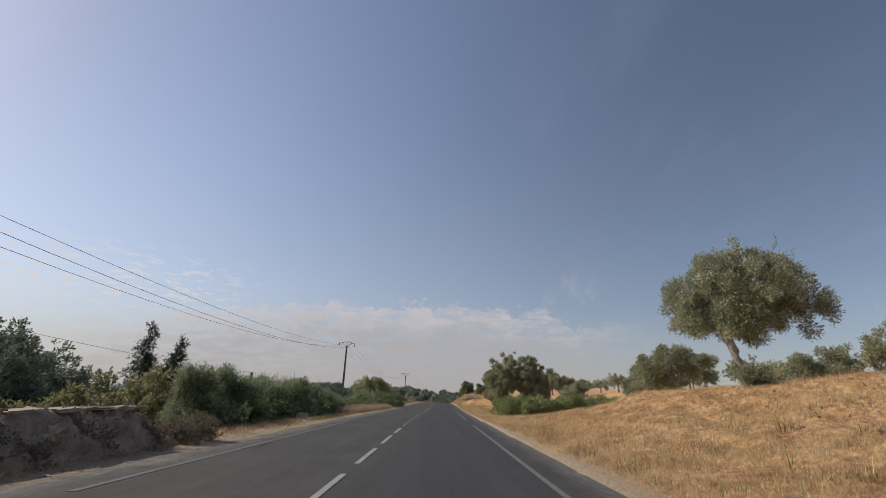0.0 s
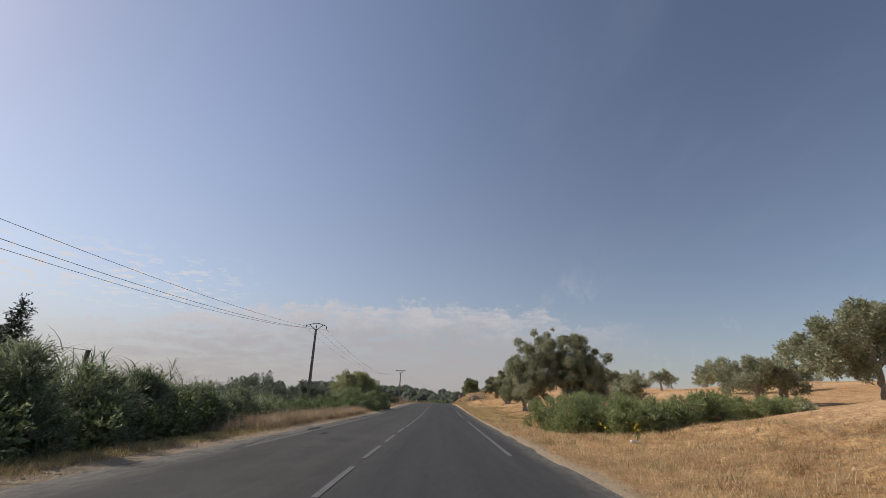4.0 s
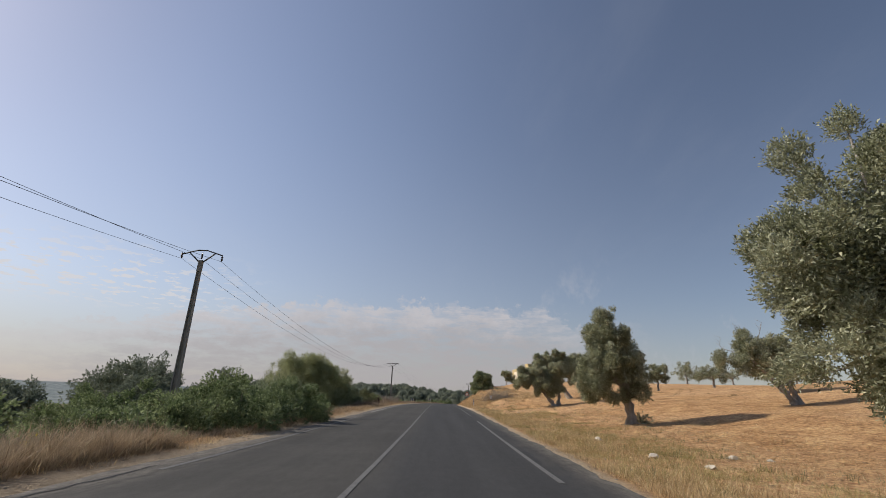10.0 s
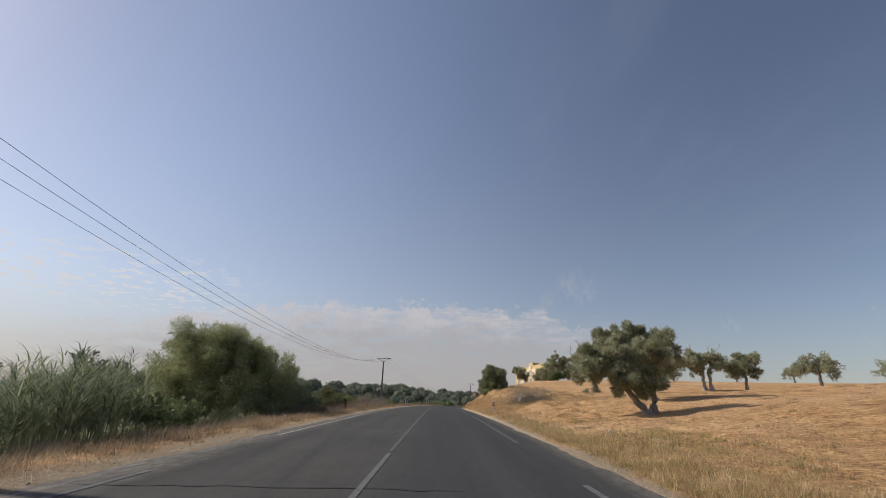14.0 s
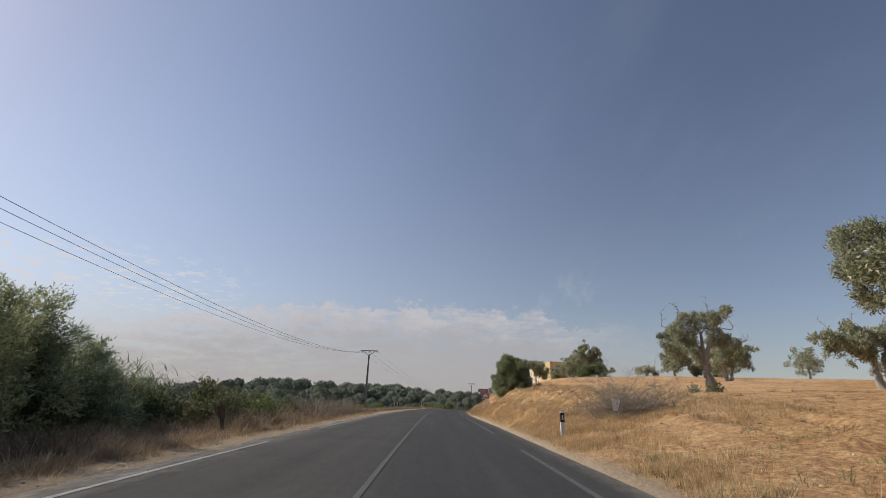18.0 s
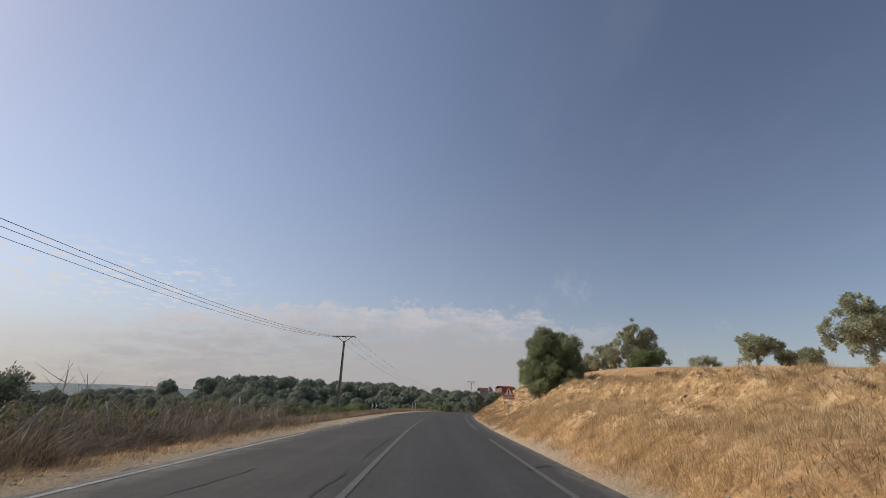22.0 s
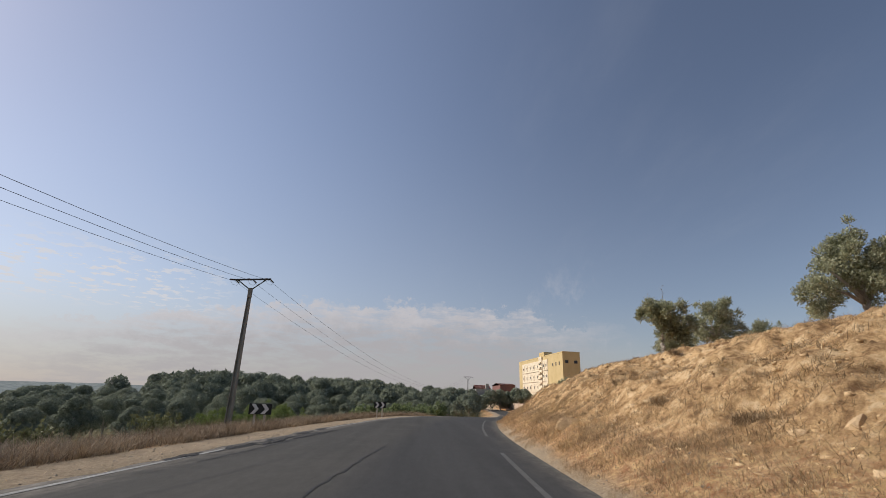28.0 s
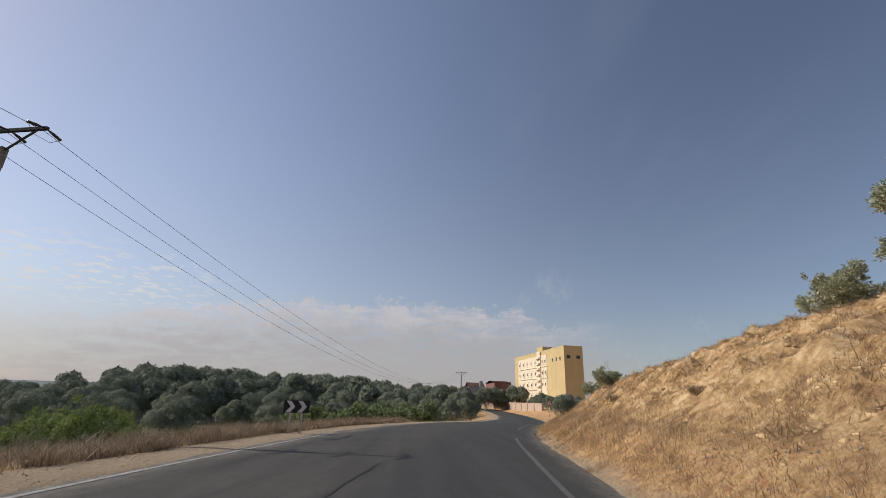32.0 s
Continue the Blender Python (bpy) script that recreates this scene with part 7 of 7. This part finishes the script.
# ---- low wall on the left ----
def low_wall():
    """A collapsed wall: rubble stones on a sloping face of earth, a ragged top."""
    t = thing("garden_wall", -6.5, 13.2, 0, "low crumbling stone wall slumped into brown earth", "wall", turn=-2)
    z0 = on(-6.6, 10.0) - 0.25
    rng = random.Random(3)
    bm = bmesh.new()
    rows, n = [], 96
    for i in range(n + 1):
        y = -9.5 + 9.4 * i / n
        end = min(1.0, (n - i) / 17)
        h = (1.12 + 0.08 * noise.noise(Vector((y * 1.3, 0, 4)))) * (0.25 + 0.75 * end)
        rows.append([])
        for k, (px_, pz_) in enumerate(((0.14, 0), (0.05, 0.12), (-0.06, 0.26), (-0.16, 0.41), (-0.30, 0.57), (-0.42, 0.72), (-0.52, 0.86), (-0.66, 1.0), (-1.1, 1.0), (-1.3, 0))):
            wob = 0.15 * noise.noise(Vector((y * 1.6, k * 0.7, 1))) + 0.10 * noise.noise(Vector((y * 4.3, k * 1.5, 7))) + 0.05 * noise.noise(Vector((y * 9.1, k * 2.3, 3)))
            rows[-1].append(bm.verts.new((px_ + wob, y, z0 + pz_ * h + wob * 0.5)))
    for r0, r1 in zip(rows, rows[1:]):
        for k in range(9):
            bm.faces.new((r0[k], r0[k + 1], r1[k + 1], r1[k]))
    bmesh.ops.recalc_face_normals(bm, faces=bm.faces)
    part("core", bm, worn("earth_mortar", (0.19, 0.135, 0.095), (0.66, 0.52, 0.39), 2.6, 0.95, 1.0, distance=0.08), t, "slumped earth and mortar", True)
    meshes = []
    for k in range(8):
        b = boxed(-0.08, 0.08, -0.15, 0.15, -0.09, 0.09, bevel=0.04)
        for v in b.verts:
            v.co += Vector((rng.uniform(-1, 1), rng.uniform(-1, 1), rng.uniform(-1, 1))) * 0.045
        me = bpy.data.meshes.new("stone")
        b.to_mesh(me)
        b.free()
        me.materials.append(WALL_STONE)
        meshes.append(me)
    for k in range(95):
        y, s = rng.uniform(-9.2, -1.2), rng.uniform(0.08, 0.98)
        x = -0.02 - 0.62 * s
        ob = part("stone", meshes[rng.randrange(8)], None, t)
        ob.matrix_local = pose(x, y, z0 + 0.02 + 1.02 * s * min(1.0, (0.3 - y) / 2.2), rng.uniform(-25, 25), -30 + rng.uniform(-15, 15), rng.uniform(-20, 20)) @ Matrix.Scale(rng.uniform(0.5, 1.05), 4)
    for k in range(9):
        y = -9.0 + k * 0.88
        bm = boxed(-0.24, 0.24, -0.36, 0.36, 0, 0.07, bevel=0.025)
        for v in bm.verts:
            v.co += Vector((rng.uniform(-1, 1), rng.uniform(-1, 1), rng.uniform(-0.5, 0.5))) * 0.05
        ob = part("coping", bm, WALL_STONE, t, "broken flat coping stone")
        ob.matrix_local = pose(-0.82 + rng.uniform(-0.05, 0.05), y, z0 + 1.10 * min(1.0, (0.3 - y) / 2.0), rng.uniform(-4, 4), rng.uniform(-5, 5), rng.uniform(-6, 6))


WALL_STONE = worn("wall_stone", (0.22, 0.17, 0.125), (0.52, 0.42, 0.32), 3, 0.95, 0.5)
low_wall()


# ---- buildings at the road's end ----
def tower_block():
    """Long ochre block with four window rows, a stair strip with ledges and a plain shaded end."""
    x0, y0, w, L, zb, zt = 68.3, 367.0, 8.8, 72.0, 1.5, 25.2
    t = thing("apartment_building", x0, y0, 0, "tall ochre block with rows of small windows", "building", turn=5.0)
    part("wall", boxed(0, w, 0, L, zb - 4, zt), OCHRE, t, "ochre rendered walls")
    part("roof", boxed(0.25, w - 0.25, 0.25, L - 0.25, zt, zt + 0.15), GREY_WALL, t)
    for a in ((-0.05, 0.3, -0.05, L), (w - 0.3, w + 0.05, -0.05, L), (0.3, w - 0.3, -0.05, 0.3), (0.3, w - 0.3, L - 0.3, L)):
        part("parapet", boxed(*a, zt, zt + 0.6), OCHRE, t)
    part("stair_head", boxed(0.4, w * 0.6, 27, 35, zt + 0.15, zt + 2.8), OCHRE, t, "ochre rooftop stair house")
    for k, (yy, h) in enumerate(((17, 1.0), (19, 1.3), (22, 1.0), (50, 1.2))):
        part("roof_tank", tube(bmesh.new(), [(2.5, yy, zt + 0.15), (2.5, yy, zt + 0.15 + h)], [0.6, 0.6], 10), GREY_WALL, t, "small rooftop tank")
    for y1, y2 in ((20.5, 28.2), (33.2, 65)):
        panel = part("bay", boxed(-0.18, -0.004, y1, y2, zb, zt - 1.6), CREAM, t, "cream bay with window rows")
        for r in range(4):
            n = 2 if y1 < 25 else 5
            for k in range(n):
                yy = y1 + (k + 0.5) * (y2 - y1) / n
                z = zb + 2.6 + r * 5.4
                win = part("window", boxed(-0.36, -0.185, yy - 1.15, yy + 1.15, z - 1.3, z + 1.9, bevel=0.08), CREAM, t, "cream window surround")
                part("pane", boxed(-0.40, -0.365, yy - 0.55, yy + 0.55, z - 0.4, z + 0.9), DARK_GLASS, win, "dark window pane")
        for r in range(4):
            part("ledge", boxed(-0.5, -0.185, y1, y2, zb + 0.3 + r * 5.4, zb + 0.62 + r * 5.4), CREAM, t)
    part("stair_strip", boxed(-0.7, -0.004, 28.4, 33.0, zb, zt + 0.4), CREAM, t, "cream stair strip")
    for r in range(8):
        part("balcony", boxed(-1.5, -0.71, 28.8, 32.6, zb + 1.5 + r * 2.7, zb + 2.4 + r * 2.7), CREAM, t, "small balcony")
    for k in range(3):
        yy = 4.5 + k * 4.4
        part("pane", boxed(-0.06, -0.004, yy - 0.6, yy + 0.6, zt - 5.6, zt - 4.0), DARK_GLASS, t, "dark window pane")
    for xx in (2.0, 6.6):
        win = part("window", boxed(xx - 1.0, xx + 1.0, -0.08, -0.004, zt - 5.2, zt - 3.4), OCHRE, t, "window opening on the end wall")
        part("pane", boxed(xx - 0.85, xx + 0.85, -0.12, -0.085, zt - 5.0, zt - 3.6), DARK_GLASS, win, "dark window pane")


tower_block()


def shed(x, y, w, d, z0, z1, label, wall, roof_h=1.2, turn=0):
    t = thing("warehouse", x, y, 0, label, "building", turn=turn)
    part("wall", boxed(0, w, 0, d, z0, z1), wall, t)
    bm = bmesh.new()
    a = [bm.verts.new(p) for p in ((-0.4, -0.4, z1), (w + 0.4, -0.4, z1), (w + 0.4, d * 0.5, z1 + roof_h), (-0.4, d * 0.5, z1 + roof_h), (w + 0.4, d + 0.4, z1), (-0.4, d + 0.4, z1))]
    for q in ((0, 1, 2, 3), (3, 2, 4, 5), (1, 4, 2), (0, 3, 5)):
        bm.faces.new([a[i] for i in q])
    bmesh.ops.solidify(bm, geom=bm.faces[:], thickness=0.12)
    part("roof", bm, RED_SHEET, t, "reddish brown roof")
    for k in range(int(w / 3)):
        part("rib", boxed(1 + 3 * k, 1.25 + 3 * k, -0.1, -0.004, z0, z1 - 0.1), wall, t)
    return t


shed(46.5, 420, 9.0, 30, 0, 11.0, "long reddish brown warehouse beyond the trees", RED_SHEET)
shed(30.5, 405, 8, 12, 0, 8.0, "small grey house with a brown roof and chimney", GREY_WALL, 2.0)
ob = part("chimney_block", boxed(36.0, 37.6, 404, 406, 0, 10.6), GREY_WALL, None, "")
tagged(ob, "pale chimney block beside a grey house", "chimney")
shed(92, 380, 18, 20, 0, 9.5, "low grey-green store behind the ochre block", GREY_WALL, 1.0)


def boundary_wall():
    a, b = Vector((47.6, 330.0, 0)), Vector((51.5, 452.0, 0))
    n = 11
    t = thing("boundary_wall", a.x, a.y, 0, "long pale pink boundary wall with posts", "wall", turn=-math.degrees(math.atan2(b.x - a.x, b.y - a.y)))
    L = (b - a).length
    for k in range(n):
        y = L * k / (n - 1)
        z = float(land(a.x + (b.x - a.x) * y / L, a.y + y))
        top = 1.0 - 0.3 * y / L
        part("post", boxed(-0.4, 0.4, y - 0.4, y + 0.4, z - 1.5, top + 0.3, bevel=0.04), PINK_WALL, t)
        if k < n - 1:
            part("panel", boxed(-0.12, 0.12, y + 0.4, y + L / (n - 1) - 0.4, z - 1.5, top), PINK_WALL, t)


boundary_wall()
